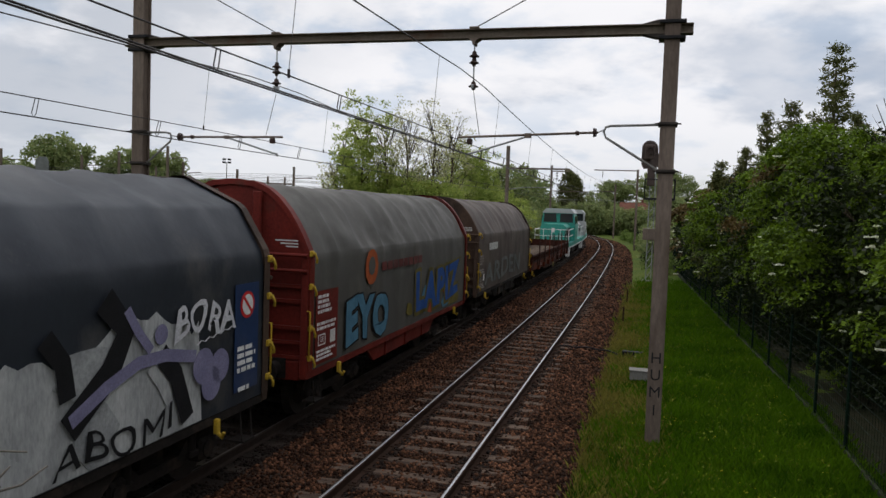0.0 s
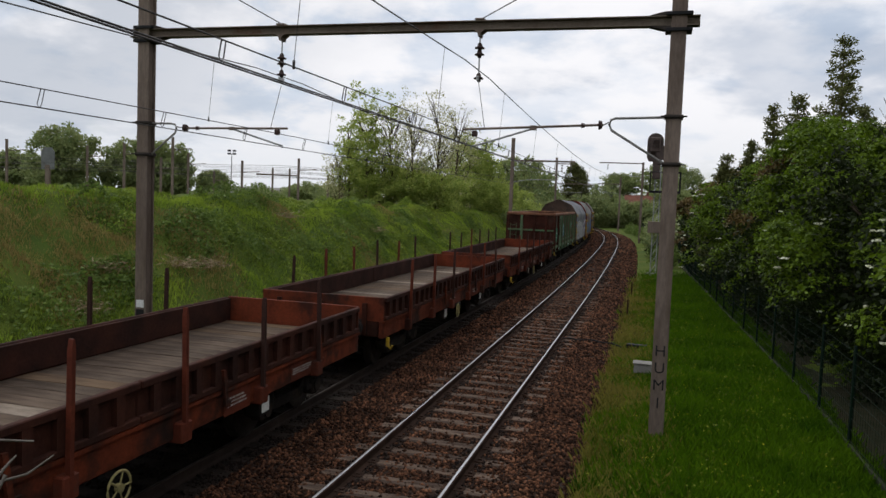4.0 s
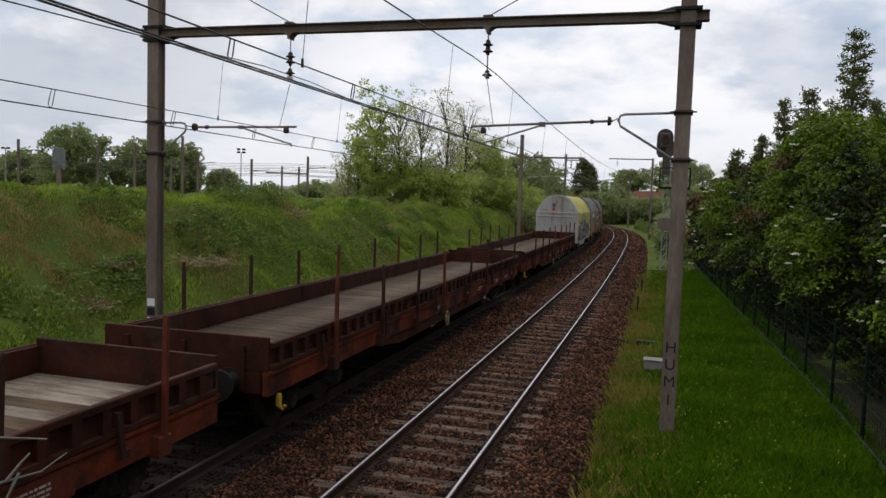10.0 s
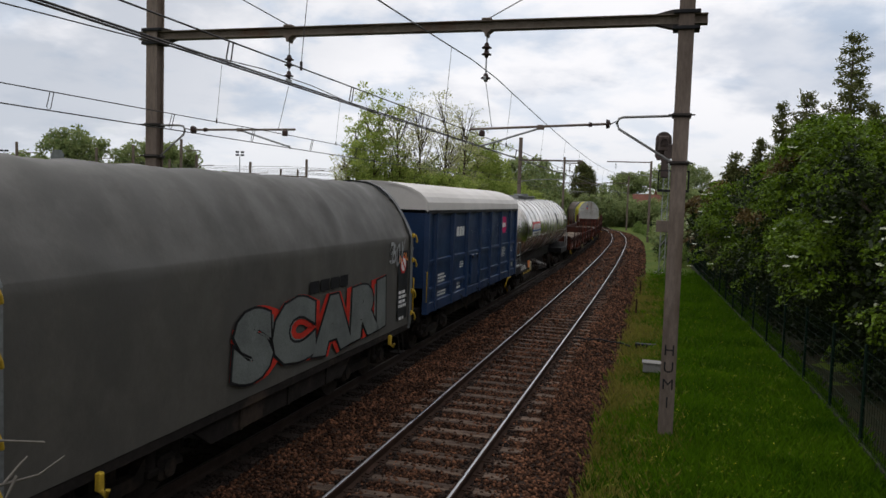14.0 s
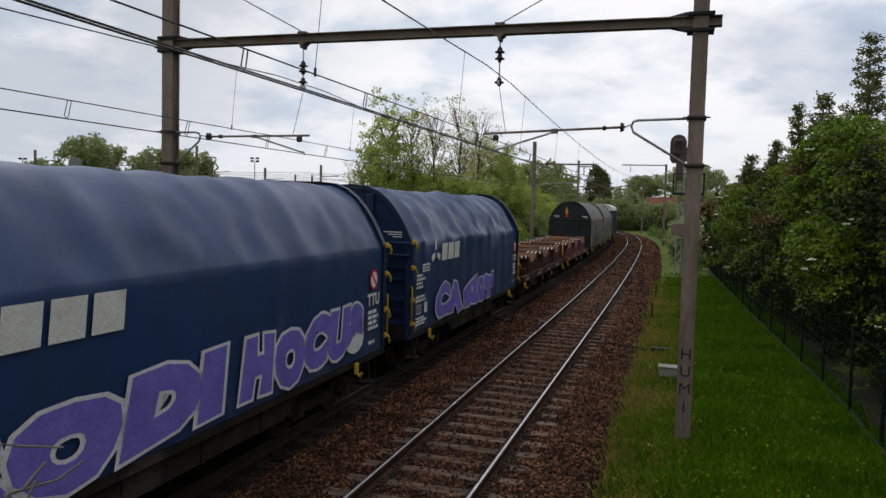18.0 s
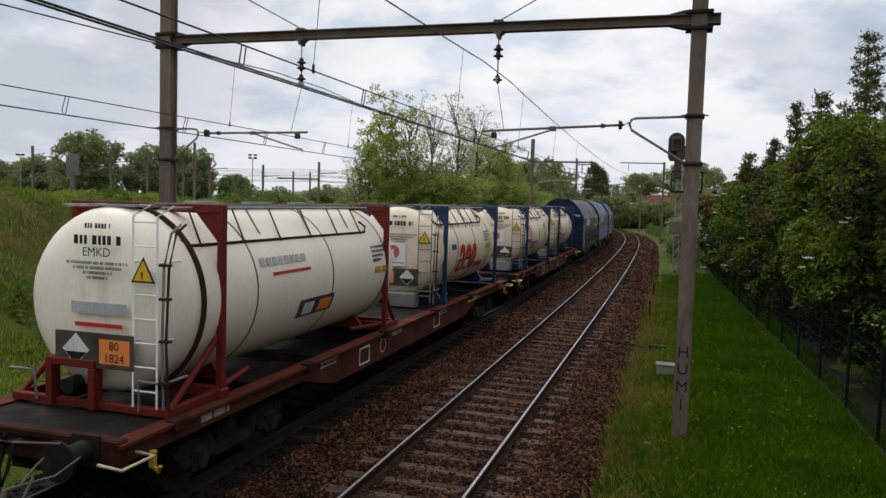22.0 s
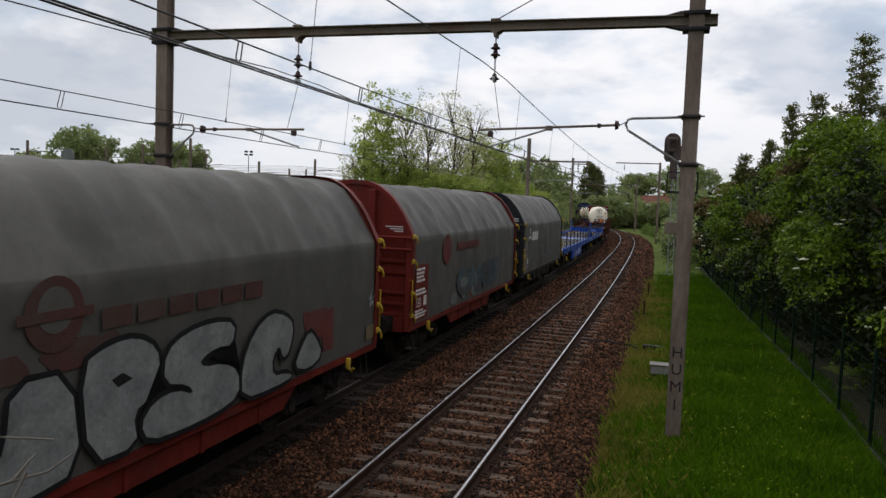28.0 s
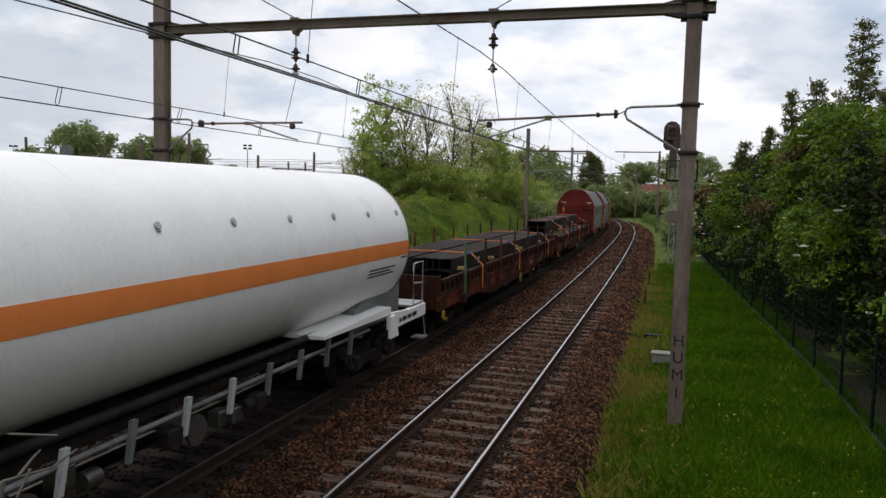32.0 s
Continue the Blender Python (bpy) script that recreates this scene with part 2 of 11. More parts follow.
# ---- materials ----
def surf(name, base, alt=None, rough=0.75, metal=0.0, scale=2.0, fine=40.0, bump=0.15, dirt=None, dirt_scale=0.8, dirt_cut=0.55,
         vary=0.0, streak=1.0, spec=0.12, depth=0.02, island=0.0, grain=0.25, along=1.0, skew=0.0):
    """A surface of two mottled tones with fine grain, patches of dirt and relief."""
    ma = bpy.data.materials.new(name)
    ma.use_nodes = True
    nt = ma.node_tree
    bsdf = nt.nodes["Principled BSDF"]
    N, L = nt.nodes.new, nt.links.new
    alt = alt or tuple(c * 0.75 for c in base)
    co = N("ShaderNodeTexCoord")
    mp = N("ShaderNodeMapping")
    mp.inputs["Scale"].default_value = (1, 1 / along, 1 / streak)
    L(co.outputs["Object"], mp.inputs[0])

    def nz(sc, det=4.0, ro=0.6):
        n = N("ShaderNodeTexNoise")
        n.inputs["Scale"].default_value, n.inputs["Detail"].default_value, n.inputs["Roughness"].default_value = sc, det, ro
        L(mp.outputs[0], n.inputs["Vector"])
        return n.outputs[0]

    def ramp(v, lo, hi, a=0.0, b=1.0):
        r = N("ShaderNodeMapRange")
        r.inputs[1].default_value, r.inputs[2].default_value, r.inputs[3].default_value, r.inputs[4].default_value = lo, hi, a, b
        L(v, r.inputs[0])
        return r.outputs[0]

    def mix(fac, a, b, mode="MIX"):
        m = N("ShaderNodeMix"); m.data_type, m.blend_type = "RGBA", mode
        if isinstance(fac, float):
            m.inputs[0].default_value = fac
        else:
            L(fac, m.inputs[0])
        for sock, v in ((m.inputs[6], a), (m.inputs[7], b)):
            if isinstance(v, tuple):
                sock.default_value = (*v, 1)
            else:
                L(v, sock)
        return m.outputs[2]

    big, small = nz(scale), nz(fine, 3.0, 0.7)
    col = mix(ramp(big, 0.35, 0.65), base, alt)
    shade = N("ShaderNodeCombineColor")
    g = ramp(small, 0.25, 0.75, 1 - grain, 1 + grain)
    for i in range(3):
        L(g, shade.inputs[i])
    col = mix(1.0, col, shade.outputs[0], "MULTIPLY")
    if dirt:
        d = nz(dirt_scale, 7.0, 0.65)
        col = mix(ramp(d, dirt_cut, dirt_cut + 0.14), col, dirt)
    if vary or island:
        oi = N("ShaderNodeObjectInfo") if vary else N("ShaderNodeNewGeometry")
        rnd = oi.outputs["Random" if vary else "Random Per Island"]
        if skew:
            pw = N("ShaderNodeMath"); pw.operation = "POWER"; pw.inputs[1].default_value = skew
            L(rnd, pw.inputs[0])
            v = ramp(pw.outputs[0], 0, 1, 1 - island, 1 + island * skew)
        else:
            v = ramp(rnd, 0, 1, 1 - (vary or island), 1 + (vary or island))
        sh2 = N("ShaderNodeCombineColor")
        for i in range(3):
            L(v, sh2.inputs[i])
        col = mix(1.0, col, sh2.outputs[0], "MULTIPLY")
    L(col, bsdf.inputs["Base Color"])
    L(ramp(big, 0.3, 0.7, max(0.02, rough - 0.12), min(1.0, rough + 0.1)), bsdf.inputs["Roughness"])
    bsdf.inputs["Metallic"].default_value = metal
    bsdf.inputs["Specular IOR Level"].default_value = spec
    if bump:
        bp = N("ShaderNodeBump")
        bp.inputs["Strength"].default_value, bp.inputs["Distance"].default_value = bump, depth
        L(small, bp.inputs["Height"])
        L(bp.outputs[0], bsdf.inputs["Normal"])
    return ma


def foliage(name, base, alt, gloss=0.45, light=0.25, own=1.0, patch=0.7):
    """Leaves: each its own tone, and some light passes through."""
    ma = bpy.data.materials.new(name)
    ma.use_nodes = True
    nt = ma.node_tree
    N, L = nt.nodes.new, nt.links.new
    bsdf, out = nt.nodes["Principled BSDF"], nt.nodes["Material Output"]
    geo, co = N("ShaderNodeNewGeometry"), N("ShaderNodeTexCoord")
    no = N("ShaderNodeTexNoise"); no.inputs["Scale"].default_value = patch; no.inputs["Detail"].default_value = 5
    L(co.outputs["Object"], no.inputs["Vector"])
    add = N("ShaderNodeMath"); add.operation = "MULTIPLY_ADD"
    L(geo.outputs["Random Per Island"], add.inputs[0])
    add.inputs[1].default_value = own
    L(no.outputs[0], add.inputs[2])
    mr = N("ShaderNodeMapRange"); mr.inputs[1].default_value, mr.inputs[2].default_value = 0.33 + 0.02 * own, 0.67 + 0.58 * own
    L(add.outputs[0], mr.inputs[0])
    m = N("ShaderNodeMix"); m.data_type = "RGBA"
    m.inputs[6].default_value, m.inputs[7].default_value = (*base, 1), (*alt, 1)
    L(mr.outputs[0], m.inputs[0])
    L(m.outputs[2], bsdf.inputs["Base Color"])
    bsdf.inputs["Roughness"].default_value, bsdf.inputs["Specular IOR Level"].default_value = gloss, 0.12
    tr, sh = N("ShaderNodeBsdfTranslucent"), N("ShaderNodeMixShader")
    L(m.outputs[2], tr.inputs[0])
    sh.inputs[0].default_value = light
    L(bsdf.outputs[0], sh.inputs[1]); L(tr.outputs[0], sh.inputs[2])
    L(sh.outputs[0], out.inputs[0])
    return ma


GRASS = surf("grass_ground", (0.04, 0.07, 0.007), (0.08, 0.10, 0.017), rough=0.95, scale=0.35, fine=9.0, bump=0.5, dirt=(0.16, 0.11, 0.06), dirt_scale=0.22, dirt_cut=0.60, depth=0.05, spec=0.1)
BALLAST = surf("ballast", (0.036, 0.018, 0.010), (0.020, 0.0105, 0.0065), rough=0.95, scale=0.6, fine=26.0, bump=0.9, dirt=(0.034, 0.023, 0.018), dirt_scale=0.5, dirt_cut=0.52, depth=0.05, spec=0.15, grain=0.6)
STONE = surf("ballast_stone", (0.080, 0.0355, 0.0185), (0.034, 0.0155, 0.0088), rough=0.9, scale=1.4, fine=50, bump=0.2, island=0.75, spec=0.1, skew=2.4)
SLEEPER = surf("sleeper_wood", (0.118, 0.082, 0.060), (0.028, 0.0185, 0.014), rough=0.9, scale=11, fine=60, bump=0.5, vary=0.3, dirt=(0.035, 0.021, 0.015), dirt_scale=7.0, dirt_cut=0.56, spec=0.12, along=9.0)
RAIL_SIDE = surf("rusty_rail", (0.050, 0.029, 0.021), (0.030, 0.019, 0.014), rough=0.95, fine=30, spec=0.05)
RAIL_TOP = surf("polished_rail_head", (0.52, 0.53, 0.55), (0.40, 0.41, 0.42), rough=0.32, metal=1.0, scale=0.4, fine=60, bump=0.02, grain=0.06)
MAST_DARK = surf("sooty_bracket_steel", (0.05, 0.042, 0.036), (0.03, 0.026, 0.023), rough=0.8, scale=2.0, fine=24)
MAST = surf("weathered_mast_steel", (0.185, 0.145, 0.118), (0.120, 0.092, 0.075), rough=0.75, metal=0.1, scale=1.2, fine=22, dirt=(0.10, 0.075, 0.055), dirt_scale=0.9, dirt_cut=0.55, streak=4.0)
STEEL = surf("galvanised_steel", (0.34, 0.35, 0.35), (0.25, 0.25, 0.25), rough=0.5, metal=0.7, fine=25)
WIRE = surf("dark_copper_wire", (0.06, 0.055, 0.05), (0.045, 0.04, 0.04), rough=0.6, metal=0.5, bump=0)
INSUL = surf("brown_glazed_insulator", (0.055, 0.035, 0.03), (0.04, 0.025, 0.022), rough=0.3, bump=0)
BLACK = surf("black_paint", (0.02, 0.02, 0.022), (0.012, 0.012, 0.013), rough=0.6, fine=20)
WHITE = surf("white_marking_paint", (0.72, 0.72, 0.70), (0.58, 0.58, 0.57), rough=0.6, scale=3, fine=30, bump=0.05, dirt=(0.38, 0.36, 0.34), dirt_scale=3.0, dirt_cut=0.58)
PRINT = surf("worn_white_print", (0.40, 0.37, 0.34), (0.24, 0.21, 0.19), rough=0.7, scale=6, fine=40, bump=0.03, dirt=(0.12, 0.06, 0.045), dirt_scale=5.0, dirt_cut=0.55)
YELLOW = surf("yellow_handle_paint", (0.50, 0.33, 0.03), (0.36, 0.24, 0.03), rough=0.5, fine=25, bump=0.05)
CONCRETE = surf("concrete", (0.22, 0.21, 0.19), (0.16, 0.155, 0.14), rough=0.9, scale=1.5, fine=30, dirt=(0.14, 0.14, 0.11), dirt_scale=1.0)
# fence base panels: the shade of the bushes is put into this dark concrete
BASE_SHADED = surf("shaded_base_concrete", (0.04, 0.04, 0.03), (0.022, 0.03, 0.017), rough=0.95, scale=1.5, fine=25, dirt=(0.09, 0.085, 0.07), dirt_scale=1.6, dirt_cut=0.62)
# rail head of the train track: the wagons' shade is put into its colour
RAIL_SHADED = surf("shaded_rail_head", (0.10, 0.09, 0.085), (0.06, 0.055, 0.05), rough=0.55, metal=0.9, scale=0.5, fine=60, bump=0.02, grain=0.1)
FENCE_GREEN = surf("green_fence_paint", (0.005, 0.016, 0.009), (0.004, 0.011, 0.007), rough=0.6, fine=20)
WARN_YELLOW = surf("warning_yellow_plate", (0.75, 0.46, 0.02), (0.66, 0.40, 0.02), rough=0.5, fine=25, bump=0.03)
BARK = surf("bark", (0.10, 0.078, 0.055), (0.06, 0.048, 0.036), rough=0.95, scale=3, fine=22, bump=0.6, streak=3.0)
LEAF_BUSH = foliage("elder_leaves", (0.009, 0.028, 0.002), (0.122, 0.192, 0.009), light=0.34)
# also fills the elders' hearts, where the shade is put into this colour
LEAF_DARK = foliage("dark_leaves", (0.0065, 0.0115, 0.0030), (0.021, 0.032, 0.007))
LEAF_TREE = foliage("spring_leaves", (0.15, 0.24, 0.045), (0.38, 0.43, 0.11), light=0.55)
LEAF_THIN = foliage("young_pale_leaves", (0.22, 0.235, 0.095), (0.50, 0.49, 0.26), light=0.55)
# distance haze is put into this paler leaf colour
LEAF_FAR = foliage("hazed_far_leaves", (0.1344, 0.194, 0.075), (0.2464, 0.2813, 0.11), light=0.45)
LEAF_FIR = foliage("fir_needles", (0.0504, 0.0679, 0.02), (0.1344, 0.1406, 0.045), light=0.35)
BLADE = foliage("grass_blades", (0.018, 0.064, 0.002), (0.090, 0.175, 0.005), own=0.45, patch=0.6)
BLADE_BANK = foliage("bank_grass_blades", (0.075, 0.150, 0.011), (0.33, 0.43, 0.055), light=0.4, own=0.25, patch=0.28)
BLADE_DRY = foliage("rough_grass_blades", (0.175, 0.132, 0.045), (0.34, 0.26, 0.10), light=0.35, own=0.4, patch=0.5)
HERB = foliage("yellow_green_herb_leaves", (0.09, 0.13, 0.010), (0.20, 0.24, 0.02), light=0.3)
BLADE_THIN = foliage("yellowish_thin_blades", (0.09, 0.095, 0.012), (0.24, 0.21, 0.05), light=0.35, own=0.6, patch=0.5)
BUTTERCUP = foliage("yellow_petals", (0.55, 0.45, 0.03), (0.7, 0.6, 0.06))
FLOWER = foliage("cream_elder_flowers", (0.55, 0.55, 0.40), (0.78, 0.78, 0.62))
LEAF_BROWN = foliage("reddish_young_leaves", (0.045, 0.030, 0.01), (0.13, 0.088, 0.026), light=0.3)
# bed and stones of the train track: shade under the wagons is in these colours
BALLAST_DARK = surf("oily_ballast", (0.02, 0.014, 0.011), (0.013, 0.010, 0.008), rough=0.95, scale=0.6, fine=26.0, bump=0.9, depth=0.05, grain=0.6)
STONE_DARK = surf("oily_and_shaded_stone", (0.019, 0.0125, 0.0095), (0.012, 0.0085, 0.007), rough=0.9, scale=1.5, fine=50, bump=0.2, island=0.55)
# soil below the hedge, with the bushes' shade put into its tone
LITTER = surf("shaded_leaf_litter", (0.03, 0.026, 0.014), (0.018, 0.022, 0.01), rough=0.95, scale=1.2, fine=14, bump=0.5, depth=0.05)
# the train track's sleepers, coloured dark for the shade above them
SLEEPER_DARK = surf("shaded_sleeper_wood", (0.024, 0.017, 0.013), (0.014, 0.011, 0.009), rough=0.9, scale=2.2, fine=25, bump=0.4, vary=0.25)
BEAM_RUST = surf("rust_stained_beam", (0.15, 0.125, 0.10), (0.115, 0.09, 0.07), rough=0.8, scale=1.4, fine=20, dirt=(0.10, 0.045, 0.025), dirt_scale=0.8, dirt_cut=0.56)
STEEL_PALE = surf("dull_zinc_tube", (0.24, 0.235, 0.22), (0.17, 0.165, 0.155), rough=0.6, metal=0.3, fine=25)
BLADE_MID = foliage("mid_green_blades", (0.050, 0.098, 0.011), (0.245, 0.305, 0.047), light=0.4, own=0.25, patch=0.3)
LEAF_WEED = foliage("nettle_leaves", (0.09, 0.16, 0.024), (0.23, 0.30, 0.05), light=0.4, own=0.6, patch=0.5)
LEAF_BRAMBLE = foliage("bramble_leaves", (0.055, 0.10, 0.020), (0.15, 0.21, 0.045), light=0.4, own=0.6, patch=0.5)
# darker copy of the rail side, for the shade below the train
RAIL_DARK = surf("shaded_rail_side", (0.035, 0.024, 0.019), (0.025, 0.018, 0.015), rough=0.8, fine=30)
TWIG = surf("grey_dead_twig", (0.20, 0.18, 0.155), (0.13, 0.115, 0.10), rough=0.9, scale=8, fine=60)
STICKS = foliage("dead_cuttings", (0.15, 0.105, 0.06), (0.34, 0.25, 0.16), light=0.1)
SIGNAL_BROWN = surf("dark_brown_signal_paint", (0.085, 0.062, 0.055), (0.055, 0.042, 0.038), rough=0.6, fine=20)

# ---- ground ----
def smooth(a, lo, hi):
    t = np.clip((a - lo) / (hi - lo), 0, 1)
    return t * t * (3 - 2 * t)


def waves(x, y, seed, size):
    """A cheap smooth bumpiness between about -1 and 1."""
    r = np.random.RandomState(seed)
    out = np.zeros_like(x)
    for k in range(7):
        a, f, p = r.uniform(0, 6.28), r.uniform(0.6, 1.8) / size, r.uniform(0, 6.28)
        out += np.sin((x * math.cos(a) + y * math.sin(a)) * f * 6.28 + p)
    return out / 3.2


def bank_top(s):
    return np.interp(s, [-60, 14, 20, 26, 32, 45, 90, 150, 200], [3.45, 3.45, 3.45, 3.15, 3.25, 3.0, 2.85, 1.9, 1.6])


def height(x, y):
    s, lat = s_lat(x, y)
    left = -0.55 + 0.45 * smooth(-lat, 5.4, 8.2)
    top = bank_top(s)
    left = left + (top + 0.1) * smooth(-lat, 8.0, np.interp(s, [0, 30, 60, 120], [13.0, 13.0, 12.6, 17.0]))
    left = left - (top - 0.5) * smooth(-lat, np.interp(s, [0, 40, 60, 100], [20.0, 22.0, 40.0, 60.0]), np.interp(s, [0, 40, 60, 100], [30.0, 34.0, 60.0, 90.0]))
    bump = waves(x, y, 13, 9.0) * 0.16 + waves(s * 0.6, lat * 1.4, 3, 4.0) * 0.22 + waves(x, y, 4, 2.2) * 0.16
    left = left + bump * smooth(-lat, 7.5, 10.0)
    right = -0.38 + 0.10 * smooth(lat, 2.2, 4.0) + waves(x, y, 5, 3.0) * 0.03 * smooth(lat, 2.4, 3.5)
    z = np.where(lat < 0, left, right)
    z = np.where((lat > -5.4) & (lat < 2.0), -0.6, z)
    # the low hill beyond the curve
    z = z + 8.0 * np.exp(-(((x - 62) / 38) ** 2 + ((y - 225) / 60) ** 2)) * smooth(np.abs(lat), 8, 30)
    return z


def build_ground():
    def axis(lo_fine, hi_fine, step, lo, hi):
        core = list(np.arange(lo_fine, hi_fine, step))
        a, d = [], step
        p = lo_fine
        while p > lo:
            d *= 1.13
            p -= d
            a.append(p)
        b, d, p = [], step, core[-1]
        while p < hi:
            d *= 1.13
            p += d
            b.append(p)
        return np.array(a[::-1] + core + b)
    xs, ys = axis(-26, 30, 0.5, -2600, 2600), axis(-6, 95, 0.6, -2600, 3000)
    X, Y = np.meshgrid(xs, ys)
    x, y = X.ravel(), Y.ravel()
    z = height(x, y)
    far = np.hypot(x, y)
    z = np.where(far > 700, z * np.clip(1 - (far - 700) / 600, 0, 1), z)
    nx, ny = len(xs), len(ys)
    i = np.arange(nx * ny).reshape(ny, nx)
    f = np.stack([i[:-1, :-1], i[:-1, 1:], i[1:, 1:], i[1:, :-1]], -1).reshape(-1, 4)
    me = cloud_mesh("ground", np.stack([x, y, z], 1), f, GRASS)
    me.polygons.foreach_set("use_smooth", np.ones(len(f), dtype=bool))
    return tagged(new("ground", me), "rough green grass ground beside the railway", "ground", kind="structure")


def sweep(name, profile, s0, s1, step, material, closed=True, smooth_=False):
    """A profile of (lat, z) carried along the line."""
    sh = Shape()
    ss = np.arange(s0, s1 + step / 2, step)
    rings = []
    for s in ss:
        ring = []
        for lat, z in profile:
            x, y, _ = line(s, lat)
            ring.append((float(x), float(y), z))
        rings.append(ring)
    return sh.loft(rings, closed=closed, smooth=smooth_, caps=closed)


def build_bed():
    prof = [(-6.4, -0.75), (-5.6, -0.42), (-5.15, -0.17), (-2.15, -0.17), (-1.8, -0.2), (-1.45, -0.17), (1.45, -0.17), (1.75, -0.22), (2.55, -0.42), (2.9, -0.75)]
    part("track_bed", sweep("track_bed", prof, -70, 260, 1.0, BALLAST), BALLAST)
    ob = bpy.data.objects["track_bed"]
    tagged(ob, "brown stone ballast bed under two tracks", "track bed", kind="structure")
    # a strip whose dark colour stands for the train's shade
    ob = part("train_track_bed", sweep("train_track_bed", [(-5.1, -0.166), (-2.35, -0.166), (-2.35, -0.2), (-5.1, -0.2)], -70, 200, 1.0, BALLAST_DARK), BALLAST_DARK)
    tagged(ob, "ballast coloured dark for the shade under the train", "track bed", kind="structure")


def build_rails():
    head = [(-0.024, -0.004), (-0.036, -0.012), (-0.036, -0.04), (-0.009, -0.05), (-0.009, -0.14), (-0.07, -0.158), (-0.07, -0.172), (0.07, -0.172), (0.07, -0.158), (0.009, -0.14), (0.009, -0.05), (0.036, -0.04), (0.036, -0.012), (0.024, -0.004)]
    top = [(-0.018, -0.0035), (-0.015, -0.0015), (-0.008, -0.0004), (0.0, 0.0), (0.008, -0.0004), (0.015, -0.0015), (0.018, -0.0035)]
    for name, c in (("near_track", 0.0), ("train_track", TRACK_2)):
        base = thing("railway_" + name, pose(0, 0, 0), "railway track with polished rails on wooden sleepers", "railway track", kind="structure")
        for side in (-0.7525, 0.7525):
            # the train track takes the copies coloured dark for shade
            r = part("rail", sweep("rail", [(c + side + a, z) for a, z in head], -70, 240, 1.0, None), RAIL_SIDE if c == 0.0 else RAIL_DARK, base, "rusty steel rail")
            part("rail_head", sweep("rail_head", [(c + side + a, z) for a, z in top], -70, 240, 1.0, RAIL_TOP), RAIL_TOP if c == 0.0 else RAIL_SHADED, r, "polished running surface")
        TRACKS.append((base, c))


TRACKS = []
build_ground()
build_bed()
build_rails()

# ---- overhead line ----
S_G = 8.4          # the portal in front
LAT_R, LAT_L = 3.47, -7.08


def at(s, lat, z):
    x, y, _ = line(s, lat)
    return (float(x), float(y), z)


